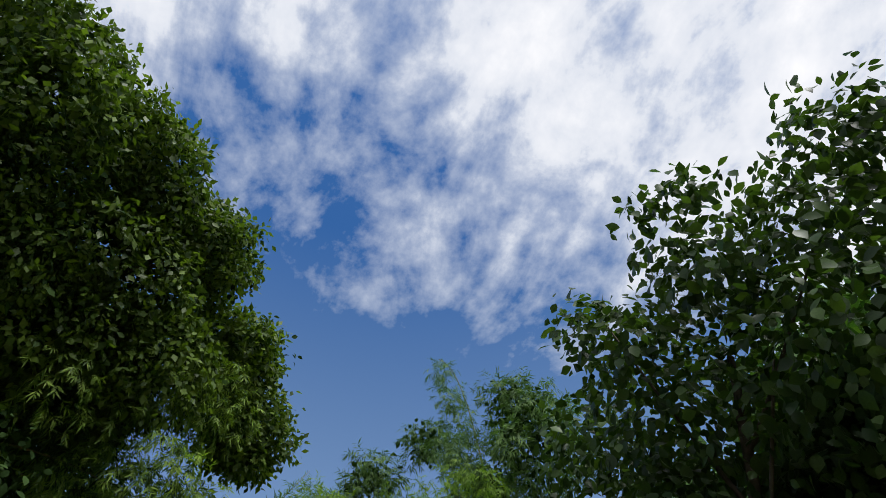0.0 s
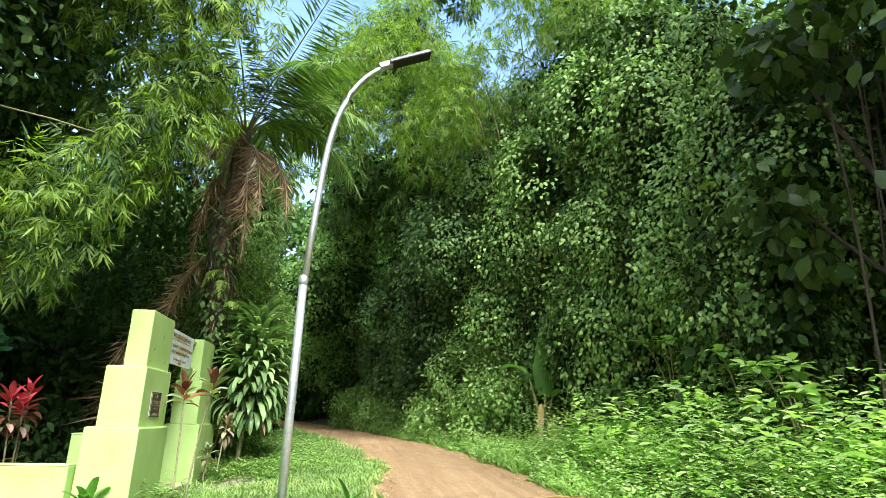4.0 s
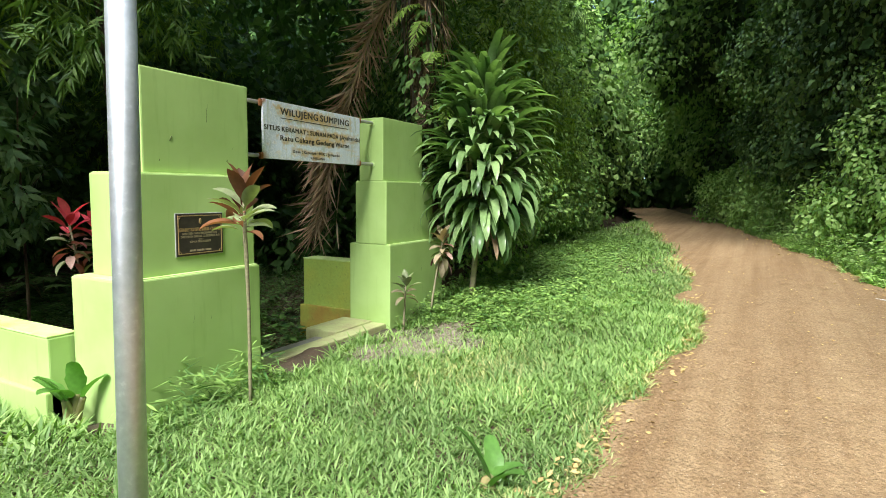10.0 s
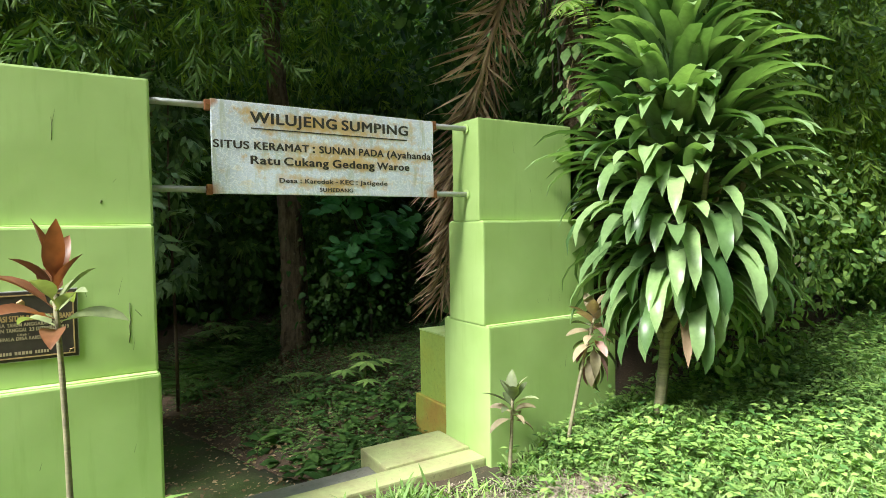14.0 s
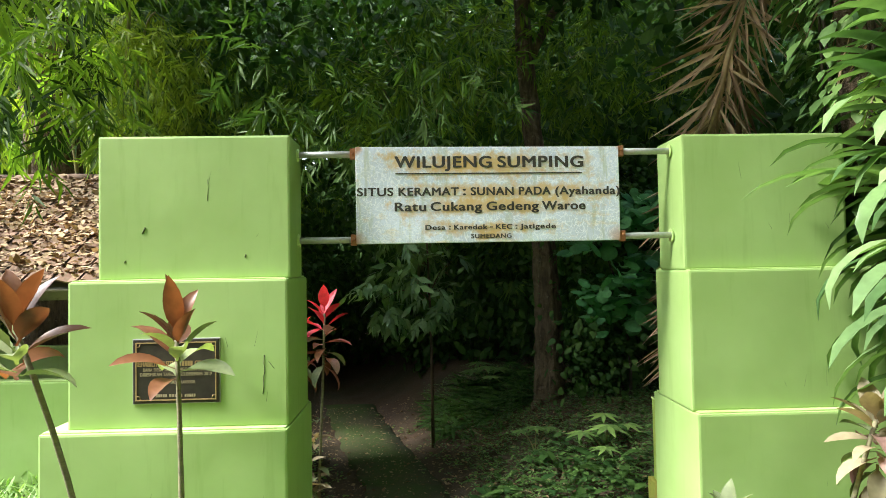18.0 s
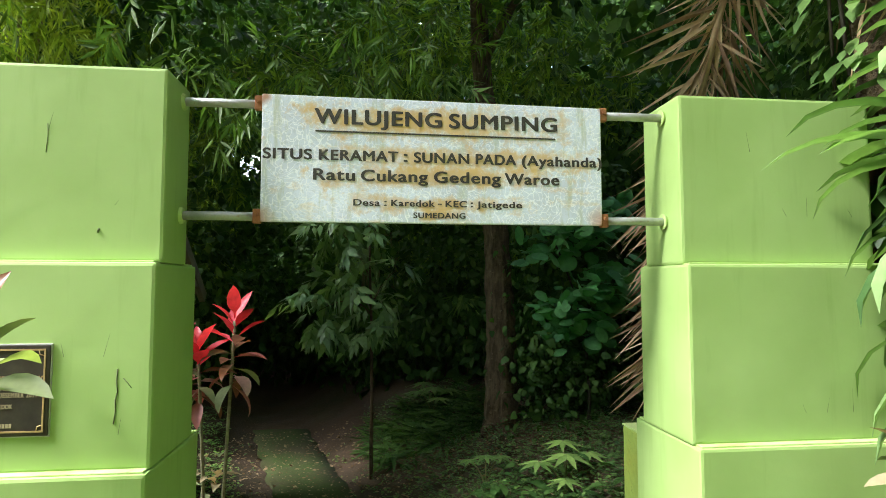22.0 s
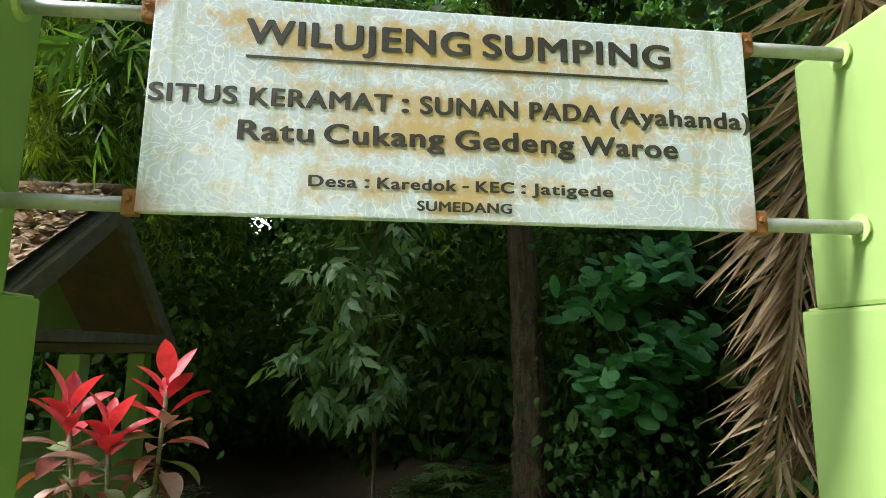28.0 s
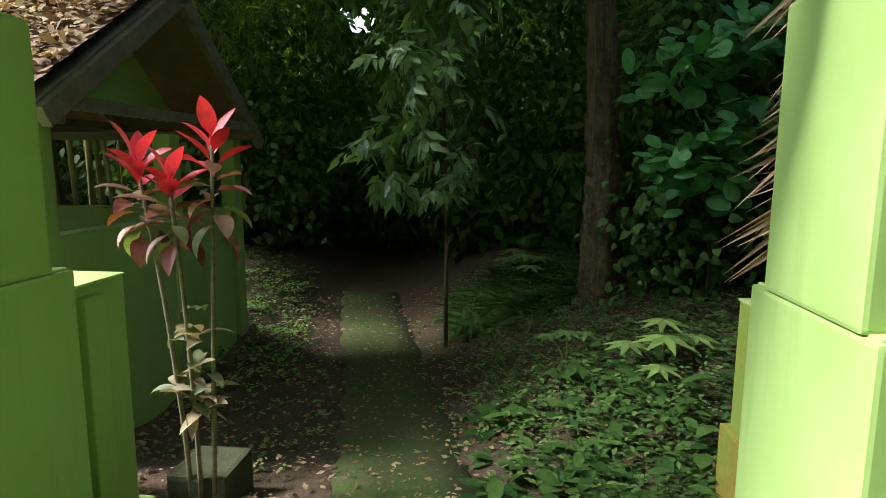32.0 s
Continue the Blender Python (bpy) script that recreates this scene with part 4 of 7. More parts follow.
def sign_at(u0, u1, v0, v1):
    """Sign-plate fractions (v from the top) to metres."""
    return SX0 + u0 * (SX1 - SX0), SX0 + u1 * (SX1 - SX0), SZ1 - v1 * (SZ1 - SZ0), SZ1 - v0 * (SZ1 - SZ0)


def welcome_sign():
    e = empty("welcome_sign", ((SX0 + SX1) / 2, SY, SZ0), "weathered white metal sign board with black lettering on pipes", "sign")
    bm = box(bmesh.new(), SX0, SX1, SY, SY + 0.022, SZ0, SZ1, 0.004)
    for v in bm.verts:
        v.co.z = hung(v.co.x, v.co.z)
    part("sign_panel", bm, SIGN, e)
    y = SY - 0.0015
    rows = ((.103, .217, (("WILUJENG", .149, .512), ("SUMPING", .538, .861))),
            (.428, .508, (("SITUS", .006, .14), ("KERAMAT", .162, .386), (":", .404, .413), ("SUNAN", .434, .594), ("PADA", .616, .735), ("(Ayahanda)", .755, .999))),
            (.58, .667, (("Ratu", .147, .262), ("Cukang", .282, .472), ("Gedeng", .493, .688), ("Waroe", .703, .866))),
            (.815, .864, (("Desa", .26, .334), (":", .348, .354), ("Karedok", .368, .493), ("-", .504, .513), ("KEC", .526, .587), (":", .6, .606), ("Jatigede", .618, .752))),
            (.914, .957, (("SUMEDANG", .432, .583),)))
    for v0, v1, words in rows:
        for word, u0, u1 in words:
            lettering(word, *sign_at(u0, u1, v0, v1), y, e)
    x0, x1, z0, z1 = sign_at(0.150, 0.857, 0.274, 0.286)
    bm = box(bmesh.new(), x0, x1, y - .0005, y + .001, z0, z1)
    for v in bm.verts:
        v.co.z = hung(v.co.x, v.co.z)
    part("underline", bm, LETTER, e)
    for zc in (2.112, 1.686):
        for nm, a, b in (("left_pipe", -0.06, SX0 + 0.05), ("right_pipe", SX1 - 0.05, 1.93)):
            tube(nm.split("_")[1], [(a, 0.158, zc), ((a + b) / 2, 0.158, zc + .001), (b, 0.158, zc)], 0.0165, PIPE, e, 14)
        for x, sgn in ((SX0, -1), (SX1, 1)):
            br = part("bracket", box(bmesh.new(), x - .028 if sgn < 0 else x - .002, x + .002 if sgn < 0 else x + .028, SY + .004, SY + .03, zc - .028, zc + .026, .004), RUST, e, "rusty bracket")
            bm = bmesh.new()
            bmesh.ops.create_cone(bm, cap_ends=True, segments=6, radius1=.008, radius2=.007, depth=.01)
            bmesh.ops.transform(bm, matrix=pose(x + sgn * .014, SY + .0, zc + .004, 90), verts=bm.verts)
            part("bolt", bm, RUST, br)
    for x, sgn in ((-0.004, 1), (1.872, -1)):
        for zc in (2.112, 1.686):
            bm = bmesh.new()
            bmesh.ops.create_cone(bm, cap_ends=True, segments=16, radius1=.034, radius2=.028, depth=.012)
            bmesh.ops.transform(bm, matrix=pose(x + sgn * .004, 0.158, zc, 0, 90, 0), verts=bm.verts)
            part("collar", bm, LEDGE, e, "painted mortar collar")
    return settle(e)


welcome_sign()

# ---- plaque ----


def plaque():
    e = empty("plaque", (-0.52, -0.056, 0.955), "dark metal memorial plaque with brass relief border", "plaque")
    x0, x1, z0, z1, y = -0.700, -0.317, 0.955, 1.240, -0.056
    part("plate", box(bmesh.new(), x0, x1, y - .014, y, z0, z1, .003), BRONZE, e)
    for a in ((x0 + .012, x1 - .012, z0 + .012, z0 + .017), (x0 + .012, x1 - .012, z1 - .017, z1 - .012), (x0 + .012, x0 + .017, z0 + .0175, z1 - .0175), (x1 - .017, x1 - .012, z0 + .0175, z1 - .0175)):
        part("border", box(bmesh.new(), a[0], a[1], y - .017, y - .013, a[2], a[3]), BRASS, e)
    part("rim", box(bmesh.new(), x0 - .004, x1 + .004, y - .010, y - .001, z0 - .004, z1 + .004, .002), PIPE, e, "pale metal rim")
    w, h = x1 - x0, z1 - z0
    rows = ((.340, .420, BRASS, (("REHABILITASI", .035, .365), ("SITUS", .385, .515), ("", .535, .70), ("CISABANG", .72, .965))),
            (.447, .497, PALE_BRASS, (("DANA", .12, .225), ("DESA", .245, .345), ("TAHUN", .365, .49), ("ANGGARAN", .51, .74), ("2019", .76, .86))),
            (.520, .572, PALE_BRASS, (("DIRESMIKAN", .085, .335), ("TANGGAL", .355, .535), ("23", .555, .60), ("DESEMBER", .62, .81), ("2019", .83, .915))),
            (.600, .632, PALE_BRASS, (("Oleh", .45, .535), (":", .548, .553))),
            (.648, .695, PALE_BRASS, (("KEPALA", .275, .42), ("DESA", .44, .535), ("KAREDOK", .555, .725))),
            (.860, .905, PALE_BRASS, (("", .265, .40), ("", .42, .58), ("", .60, .73))))
    for v0, v1, metal, words in rows:
        for word, u0, u1 in words:
            if word:
                lettering(word, x0 + u0 * w, x0 + u1 * w, z1 - v1 * h, z1 - v0 * h, y - .0155, e, metal, True)
            else:
                for k in range(5):
                    ka, kb = u0 + (u1 - u0) * k / 5, u0 + (u1 - u0) * (k + .74) / 5
                    part("raised_text", box(bmesh.new(), x0 + ka * w, x0 + kb * w, y - .0155, y - .0135, z1 - v1 * h, z1 - v0 * h), metal, e)
    for sx, sz in ((-1, -1), (1, -1), (-1, 1), (1, 1)):
        cx, cz = (x0 + x1) / 2 + sx * (w / 2 - .026), (z0 + z1) / 2 + sz * (h / 2 - .026)
        tube("corner_scroll", [(cx + sx * .012, y - .015, cz - sz * .008), (cx - sx * .004, y - .015, cz - sz * .004), (cx - sx * .008, y - .015, cz + sz * .012)], .0018, BRASS, e, 5)
    bm = bmesh.new()
    bmesh.ops.create_cone(bm, cap_ends=True, segments=6, radius1=.022, radius2=.017, depth=.006)
    bmesh.ops.transform(bm, matrix=pose((x0 + x1) / 2, y - .016, z1 - .052, 90, 0, 30), verts=bm.verts)
    part("emblem", bm, BRASS, e, "small brass shield emblem")
    return settle(e)


plaque()

# ---- street lamp ----


def street_lamp():
    px, py = -2.2, -1.79
    gz = float(ground_z(px, py))
    e = empty("street_lamp", (px, py, gz), "tall galvanised solar street lamp post on a concrete footing", "street lamp")
    bm = bmesh.new()
    bmesh.ops.create_cone(bm, cap_ends=True, segments=24, radius1=.16, radius2=.13, depth=.30)
    bmesh.ops.transform(bm, matrix=pose(px, py, gz - .05), verts=bm.verts)
    bmesh.ops.bevel(bm, geom=[ed for ed in bm.edges if abs(ed.verts[0].co.z - ed.verts[1].co.z) < 1e-4], offset=.025, segments=2, affect="EDGES")
    part("footing", bm, CONCRETE, e, "round pale concrete footing")
    tube("lower_post", [(px, py, gz + .1), (px + .01, py - .01, 1.2), (px + .02, py - .02, 2.36)], .042, GALV, e, 18)
    tube("joint_collar", [(px + .02, py - .02, 2.30), (px + .02, py - .02, 2.34), (px + .02, py - .02, 2.37), (px + .02, py - .02, 2.40)], [.043, .050, .050, .037], GALV, e, 18)
    neck = np.concatenate([np.array([(px + .02, py - .03, 2.38), (px + .03, py - .08, 3.1), (px + .04, py - .12, 3.6)]), arc((px + .045, py - .15, 3.85), (px + .05, py - .28, 4.80), (px + .05, py - .80, 5.01), 14)])
    tube("upper_post", neck, np.linspace(.036, .027, len(neck)), GALV, e, 14)
    bm = bmesh.new()
    box(bm, -.09, .09, -.52, .0, -.02, .025, .01)
    bmesh.ops.transform(bm, matrix=pose(px + .05, py - .78, 5.015, -23, 0, 0), verts=bm.verts)
    part("lamp_head", bm, GLASS_BLACK, e, "flat dark solar lamp head")
    bm = bmesh.new()
    box(bm, -.05, .05, -.08, .08, -.03, .03, .012)
    bmesh.ops.transform(bm, matrix=pose(px + .05, py - .74, 5.0, -23, 0, 0), verts=bm.verts)
    part("lamp_clamp", bm, GALV, e)
    return settle(e)


street_lamp()

# ---- open hut behind the gate ----


def tile_row_mesh():
    """One curved clay roof tile, 0.21 wide and 0.27 long."""
    bm = bmesh.new()
    prof = [(-.105, .0), (-.07, .022), (-.03, .012), (.02, -.004), (.07, .004), (.105, .02)]
    top = [[bm.verts.new((x, yy, z + dz)) for x, z in prof] for yy, dz in ((0, .016), (.27, 0))]
    low = [[bm.verts.new((x, yy, z + dz - .013)) for x, z in prof] for yy, dz in ((0, .016), (.27, 0))]
    for a in range(5):
        bm.faces.new((top[0][a], top[0][a + 1], top[1][a + 1], top[1][a]))
        bm.faces.new((low[0][a + 1], low[0][a], low[1][a], low[1][a + 1]))
        bm.faces.new((low[0][a], low[0][a + 1], top[0][a + 1], top[0][a]))
    me = bpy.data.meshes.new("roof_tile")
    bm.to_mesh(me)
    bm.free()
    me.materials.append(TILE)
    return me


def hut():
    xr, xl, yr, zr, ye, ze, yb, zb = -1.1, -4.6, 3.1, 2.40, 1.66, 1.42, 4.45, 1.36
    gz = -1.0
    e = empty("garden_hut", (-2.8, 3.0, gz), "open lime-green hut with a leaf-strewn clay tile roof", "hut")
    tm = tile_row_mesh()
    sl = math.hypot(yr - ye, zr - ze)
    ang = math.degrees(math.atan2(zr - ze, yr - ye))
    nx, ny = 16, 8
    for i in range(nx):
        for j in range(ny):
            o = new("roof_tile", tm)
            f = (j + 0.0) / ny
            o.matrix_world = pose(xr - .12 - i * .205, ye + f * (yr - ye) + .0, ze + f * (zr - ze) + .05, ang, 0, 0) @ pose(0, 0, 0, 0, 0, random.uniform(-2.5, 2.5))
            o.parent = e
    bm = bmesh.new()
    box(bm, 0, xr - xl, 0, math.hypot(yb - yr, zb - zr), 0, .03)
    bmesh.ops.transform(bm, matrix=pose(xl, yr, zr, -math.degrees(math.atan2(zr - zb, yb - yr)), 0, 0), verts=bm.verts)
    part("rear_roof", bm, TILE, e)
    bm = bmesh.new()
    box(bm, 0, xr - xl, 0, sl, -.012, .0)
    bmesh.ops.transform(bm, matrix=pose(xl, ye, ze, ang, 0, 0), verts=bm.verts)
    part("roof_lining", bm, WOOD, e)
    for k in range(9):
        tube("ridge_tile", [(xr + .02 - k * .38, yr, zr + .06), (xr - .19 - k * .38, yr, zr + .065), (xr - .40 - k * .38, yr, zr + .055)], .055, TILE, e, 8)
    for x in (xr + .01, xr - 1.3, xr - 2.6):
        for (ya, za, yb2, zb2) in ((ye, ze, yr, zr), (yb, zb, yr, zr)):
            bm = bmesh.new()
            L = math.hypot(yb2 - ya, zb2 - za)
            box(bm, -.03, .03, 0, L, -.13, -.015, .006)
            a = math.degrees(math.atan2(zb2 - za, abs(yb2 - ya)))
            m = pose(x, ya, za, a, 0, 0) if yb2 > ya else pose(x, ya, za, 0, 0, 180) @ pose(0, 0, 0, a, 0, 0)
            bmesh.ops.transform(bm, matrix=m, verts=bm.verts)
            part("rafter", bm, WOOD, e)
        part("tie_beam", box(bmesh.new(), x - .04, x + .02, ye + .12, yb - .12, ze + .0, ze + .07, .006), WOOD, e)
    for y in (ye + .18, yb - .2):
        part("eave_beam", box(bmesh.new(), xl, xr, y - .04, y + .04, ze - .08, ze - .005, .006), WOOD, e)
    for x in (xr - .2, xl + .2):
        for y in (ye + .2, yr + .05, yb - .25):
            part("post", box(bmesh.new(), x - .07, x + .07, y - .07, y + .07, gz, ze - .08, .01), LIME, e)
    part("gable_wall", gable(xr - .55, ye + .5, yb - .5, ze + .07, yr, zr - .22), LIME, e)
    for (x0, x1, y0, y1) in ((xl, xr - .27, ye + .15, ye + .27), (xr - .26, xr - .14, ye + .28, yb - .4), (xl, xr - .27, yb - .5, yb - .38)):
        part("parapet", box(bmesh.new(), x0, x1, y0, y1, gz, .72, .012), LIME, e)
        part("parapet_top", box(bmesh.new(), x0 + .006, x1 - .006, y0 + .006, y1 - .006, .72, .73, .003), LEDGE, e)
    settle(e)
    for o in e.children:
        if o.name.startswith("roof_tile"):
            o.matrix_parent_inverse = Matrix.Translation(-Vector(e.location))
    n = 5200
    f, xx = rng.random(n) ** 0.8, rng.uniform(xl + .2, xr - .05, n)
    p = np.stack([xx, ye + f * (yr - ye), ze + f * (zr - ze) + .085 + rng.random(n) * .035], -1)
    ax = unit(rng.normal(size=(n, 3)) * np.array([1, 1, .35]))
    nn = unit(np.array([0, -.6, .8]) + rng.normal(size=(n, 3)) * .35)
    ob = leaves("leaf_litter", DIAMOND, p, ax, nn, rng.uniform(.04, .10, n), LITTER)
    tagged(ob, "dry fallen leaves lying over the hut roof", "leaf litter", kind="stuff")
    return e


def gable(x, y0, y1, z, ym, zt):
    bm = bmesh.new()
    a = [bm.verts.new((x, yy, zz)) for yy, zz in ((y0, z), (y1, z), (ym, zt))]
    b = [bm.verts.new((x - .1, yy, zz)) for yy, zz in ((y0, z), (y1, z), (ym, zt))]
    bm.faces.new(a)
    bm.faces.new(b[::-1])
    for k in range(3):
        bm.faces.new((a[k], b[k], b[(k + 1) % 3], a[(k + 1) % 3]))
    return bm


hut()
tagged(part("stone_block", box(bmesh.new(), -0.44, -0.12, 1.5, 1.84, -0.85, -0.42, 0.03), MOSS_STONE), "square mossy stone block at the foot of red plants", "stone")

# ---- trees and thickets ----


def tree(name, label, category, trunk_pts, radii, limbs, crown, material=BARK, group=""):
    e = empty(name, trunk_pts[0], label, category, group)
    tp = np.asarray(trunk_pts, float)
    kk = np.linspace(0, len(tp) - 1, 60)
    dense = np.stack([np.interp(kk, np.arange(len(tp)), tp[:, a]) for a in range(3)], -1)
    dense[1:-1] = (dense[:-2] + 2 * dense[1:-1] + dense[2:]) / 4
    dense[2:-2, :2] += rng.normal(size=(56, 2)) * .006
    tube("trunk", dense, np.interp(kk, np.arange(len(tp)), radii), material, e, 28, 0.03, 0.07)
    for p0, p1, p2, r in limbs:
        tube("limb", arc(p0, p1, p2, 9), np.linspace(r, r * .35, 9), material, e, 7, 0.04)
    for fn in crown:
        fn(e)
    return settle(e)


def bamboo_clump(label, foot, tips, crown, radius=.035):
    e = empty("bamboo_clump", (*foot, float(ground_z(*foot))), label, "bamboo")
    gz = float(ground_z(*foot))
    for k, (tx, ty, tz) in enumerate(tips):
        bx, by = foot[0] + random.uniform(-.5, .5), foot[1] + random.uniform(-.5, .5)
        mx, my = bx + (tx - bx) * .2, by + (ty - by) * .2
        tube("culm", arc((bx, by, gz - .1), (mx, my, gz + (tz - gz) * 1.1), (tx, ty, tz), 16), np.linspace(radius, radius * .25, 16), CULM, e, 7)
    for fn in crown:
        fn(e)
    return settle(e)


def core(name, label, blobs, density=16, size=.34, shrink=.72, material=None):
    """Inner leaves added behind a thicket's outer ones, darkened to give its depth shade."""
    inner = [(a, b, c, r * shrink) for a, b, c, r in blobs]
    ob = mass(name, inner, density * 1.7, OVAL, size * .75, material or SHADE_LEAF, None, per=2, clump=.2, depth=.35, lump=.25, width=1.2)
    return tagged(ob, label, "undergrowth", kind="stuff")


# tall dark tree over the hut
LEFT_CROWN = [(-5.2, 3.9, 10.5, 2.2), (-4.5, 2.5, 11.1, 1.4), (-3.1, 1.1, 11.4, 1.1), (-0.7, 0.1, 10.9, 1.2), (0.3, -0.6, 9.8, 1.0), (-2.1, 2.5, 9.3, 2.2),
              (-3.9, 3.4, 9.2, 2.0), (-6.2, 4.5, 10.1, 2.0), (-6.6, 4.4, 10.9, 1.5)]
tree("shade_tree", "tall dense dark-green broadleaf tree behind the hut", "tree", [(-4.4, 5.4, -.4), (-4.3, 5.2, 3), (-4.1, 4.6, 6), (-3.9, 4.0, 8.6)], [.38, .32, .26, .18],
     [((-4.2, 4.8, 5), (-3, 3.5, 7.5), (-1.6, 1.8, 9), .14), ((-4.1, 4.6, 6), (-5, 4.2, 8), (-5.8, 4.2, 10), .12), ((-4, 4.2, 7.5), (-3.6, 2.8, 9), (-3.2, 1.4, 10.8), .1), ((-2.4, 2.6, 8.2), (-1.2, 1.2, 9.6), (-.2, .1, 10.2), .08)],
     [lambda e: mass("crown", billow(LEFT_CROWN, 13, .42), 46, DIAMOND, 0.17, TREE_LEAF, e, per=4, clump=.1, depth=.3, lump=.2)])

# bamboo hanging over the gate's outer pillar
BAM_LEFT = [(-1.2, 0.0, 6.5, .7), (-2.0, .1, 7.0, .7), (-1.7, -.1, 6.1, .6), (-1.5, 1.5, 7.4, .9), (-2.2, 2.3, 7.8, 1.4), (-1.7, 1.0, 8.7, 1.3), (-1.2, 0.0, 9.2, 0.9), (-0.3, -0.1, 7.3, 0.9), (-0.9, 1.1, 6.8, 0.9), (-0.1, 0.3, 5.6, 0.8)]
# Sun side and shade side of the clump differ by leaf colour.
BAM_LOW = [(-1.0, 0.7, 4.1, 0.7), (-0.5, 0.6, 4.5, 0.7), (-0.2, 1.0, 5.0, .7), (.5, .8, 5.4, .7)]
BAM_SUNNY = [(-1.9, 1.0, 3.1, .65), (-1.8, 1.0, 2.7, .55), (-1.7, .5, 3.6, .6), (-1.5, .05, 4.4, .6), (-1.4, -.05, 5.2, .6), (-1.2, .5, 4.0, .5)]
bamboo_clump("bamboo with fresh green leaves arching over the gate", (-4.4, 6.2), [(-2.2, 2.3, 8.0), (-1.2, .6, 9.2), (-.3, .3, 7.2), (-1.0, .8, 4.3), (-2.2, 1.3, 3.6), (.4, 2.2, 7.6), (-3.2, 3, 6.5)],
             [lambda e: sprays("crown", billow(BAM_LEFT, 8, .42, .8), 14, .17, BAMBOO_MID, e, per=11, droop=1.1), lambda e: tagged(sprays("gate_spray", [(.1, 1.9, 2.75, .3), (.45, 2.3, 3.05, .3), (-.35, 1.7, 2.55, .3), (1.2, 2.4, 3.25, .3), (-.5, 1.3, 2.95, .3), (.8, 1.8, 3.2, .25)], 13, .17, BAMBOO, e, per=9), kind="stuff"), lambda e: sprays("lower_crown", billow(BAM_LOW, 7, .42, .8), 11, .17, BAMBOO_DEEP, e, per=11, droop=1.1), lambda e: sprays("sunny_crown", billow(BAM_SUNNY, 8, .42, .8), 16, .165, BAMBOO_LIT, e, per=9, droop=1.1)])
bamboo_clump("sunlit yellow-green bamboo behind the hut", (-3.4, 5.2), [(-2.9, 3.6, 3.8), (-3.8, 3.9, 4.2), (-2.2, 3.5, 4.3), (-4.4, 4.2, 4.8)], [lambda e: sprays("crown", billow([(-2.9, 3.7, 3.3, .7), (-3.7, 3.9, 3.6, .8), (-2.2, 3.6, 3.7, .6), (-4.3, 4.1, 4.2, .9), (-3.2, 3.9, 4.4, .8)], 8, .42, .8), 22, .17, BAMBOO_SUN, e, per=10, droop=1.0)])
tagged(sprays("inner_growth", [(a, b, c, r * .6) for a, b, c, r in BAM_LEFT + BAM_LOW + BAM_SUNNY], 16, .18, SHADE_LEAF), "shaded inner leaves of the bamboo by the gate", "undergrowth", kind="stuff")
# Last three masses are added to fill a black gap beside the bamboo.
core("inner_growth", "shade-dark inner leaves of the tree behind the hut", LEFT_CROWN + [(-2.3, 2.2, 4.9, 1.1), (-2.7, 2.6, 6.0, 1.1), (-3.4, 2.8, 5.0, 1.0)], 22, .2, .8)

# bamboo inside the grove
BAM_IN = [(-3.2, 5.8, 4.0, 1.2), (-2.6, 5.6, 3.9, 1.0), (-3.7, 6, 3.3, 1.0), (-1.9, 5.5, 3.8, 0.9), (-0.4, 5.3, 3.9, 0.7), (0.2, 4.1, 3.5, 0.5), (1.5, 4.9, 4.0, 0.7), (1.1, 5.6, 4.7, 1.0), (2.7, 5.4, 4.5, 1.0), (3.6, 5.6, 4.0, 1.0),
          (-3.1, 10.0, 3.2, 1.6), (-3.4, 10.3, 1.5, 1.4), (-2.9, 7.9, 3.6, 1.4), (1.4, 10.8, 2.9, 1.8), (2.2, 10.9, 1.2, 1.5), (-6, 8.5, 3.0, 2.0), (4.5, 8, 3.0, 2.2)]
bamboo_clump("dark bamboo thicket shading the inner footpath", (0.8, 9.6), [(-.4, 5.2, 4.4), (.2, 4.0, 4.2), (1.5, 4.8, 4.8), (2.7, 5.2, 5.2), (-2.5, 7.4, 5), (3.6, 5.6, 4.8), (-1.4, 6.2, 6.4), (1, 6.5, 7.5), (2, 9, 8)],
             [lambda e: sprays("crown", billow(BAM_IN, 8, .42, .8), 9, .22, BAMBOO_MID, e, per=9)])

# canopy added overhead, out of view, to keep the grove dark
ROOF_CROWN = [(-1.5, 6.5, 8.2, 2.4), (2.2, 6.0, 8.6, 2.4), (0.4, 9.5, 8.8, 2.6), (4.8, 8.5, 8.0, 2.8), (-4.5, 9.0, 8.4, 2.8), (5.2, 4.2, 8.2, 2.0), (2.0, 12.5, 7.5, 2.8), (-2.5, 13.0, 7.0, 2.8), (-7.5, 7.5, 7.5, 2.6), (7.5, 5.5, 7.0, 2.6), (-1.0, 4.2, 8.8, 1.4), (2.6, 3.3, 8.4, 1.3)]
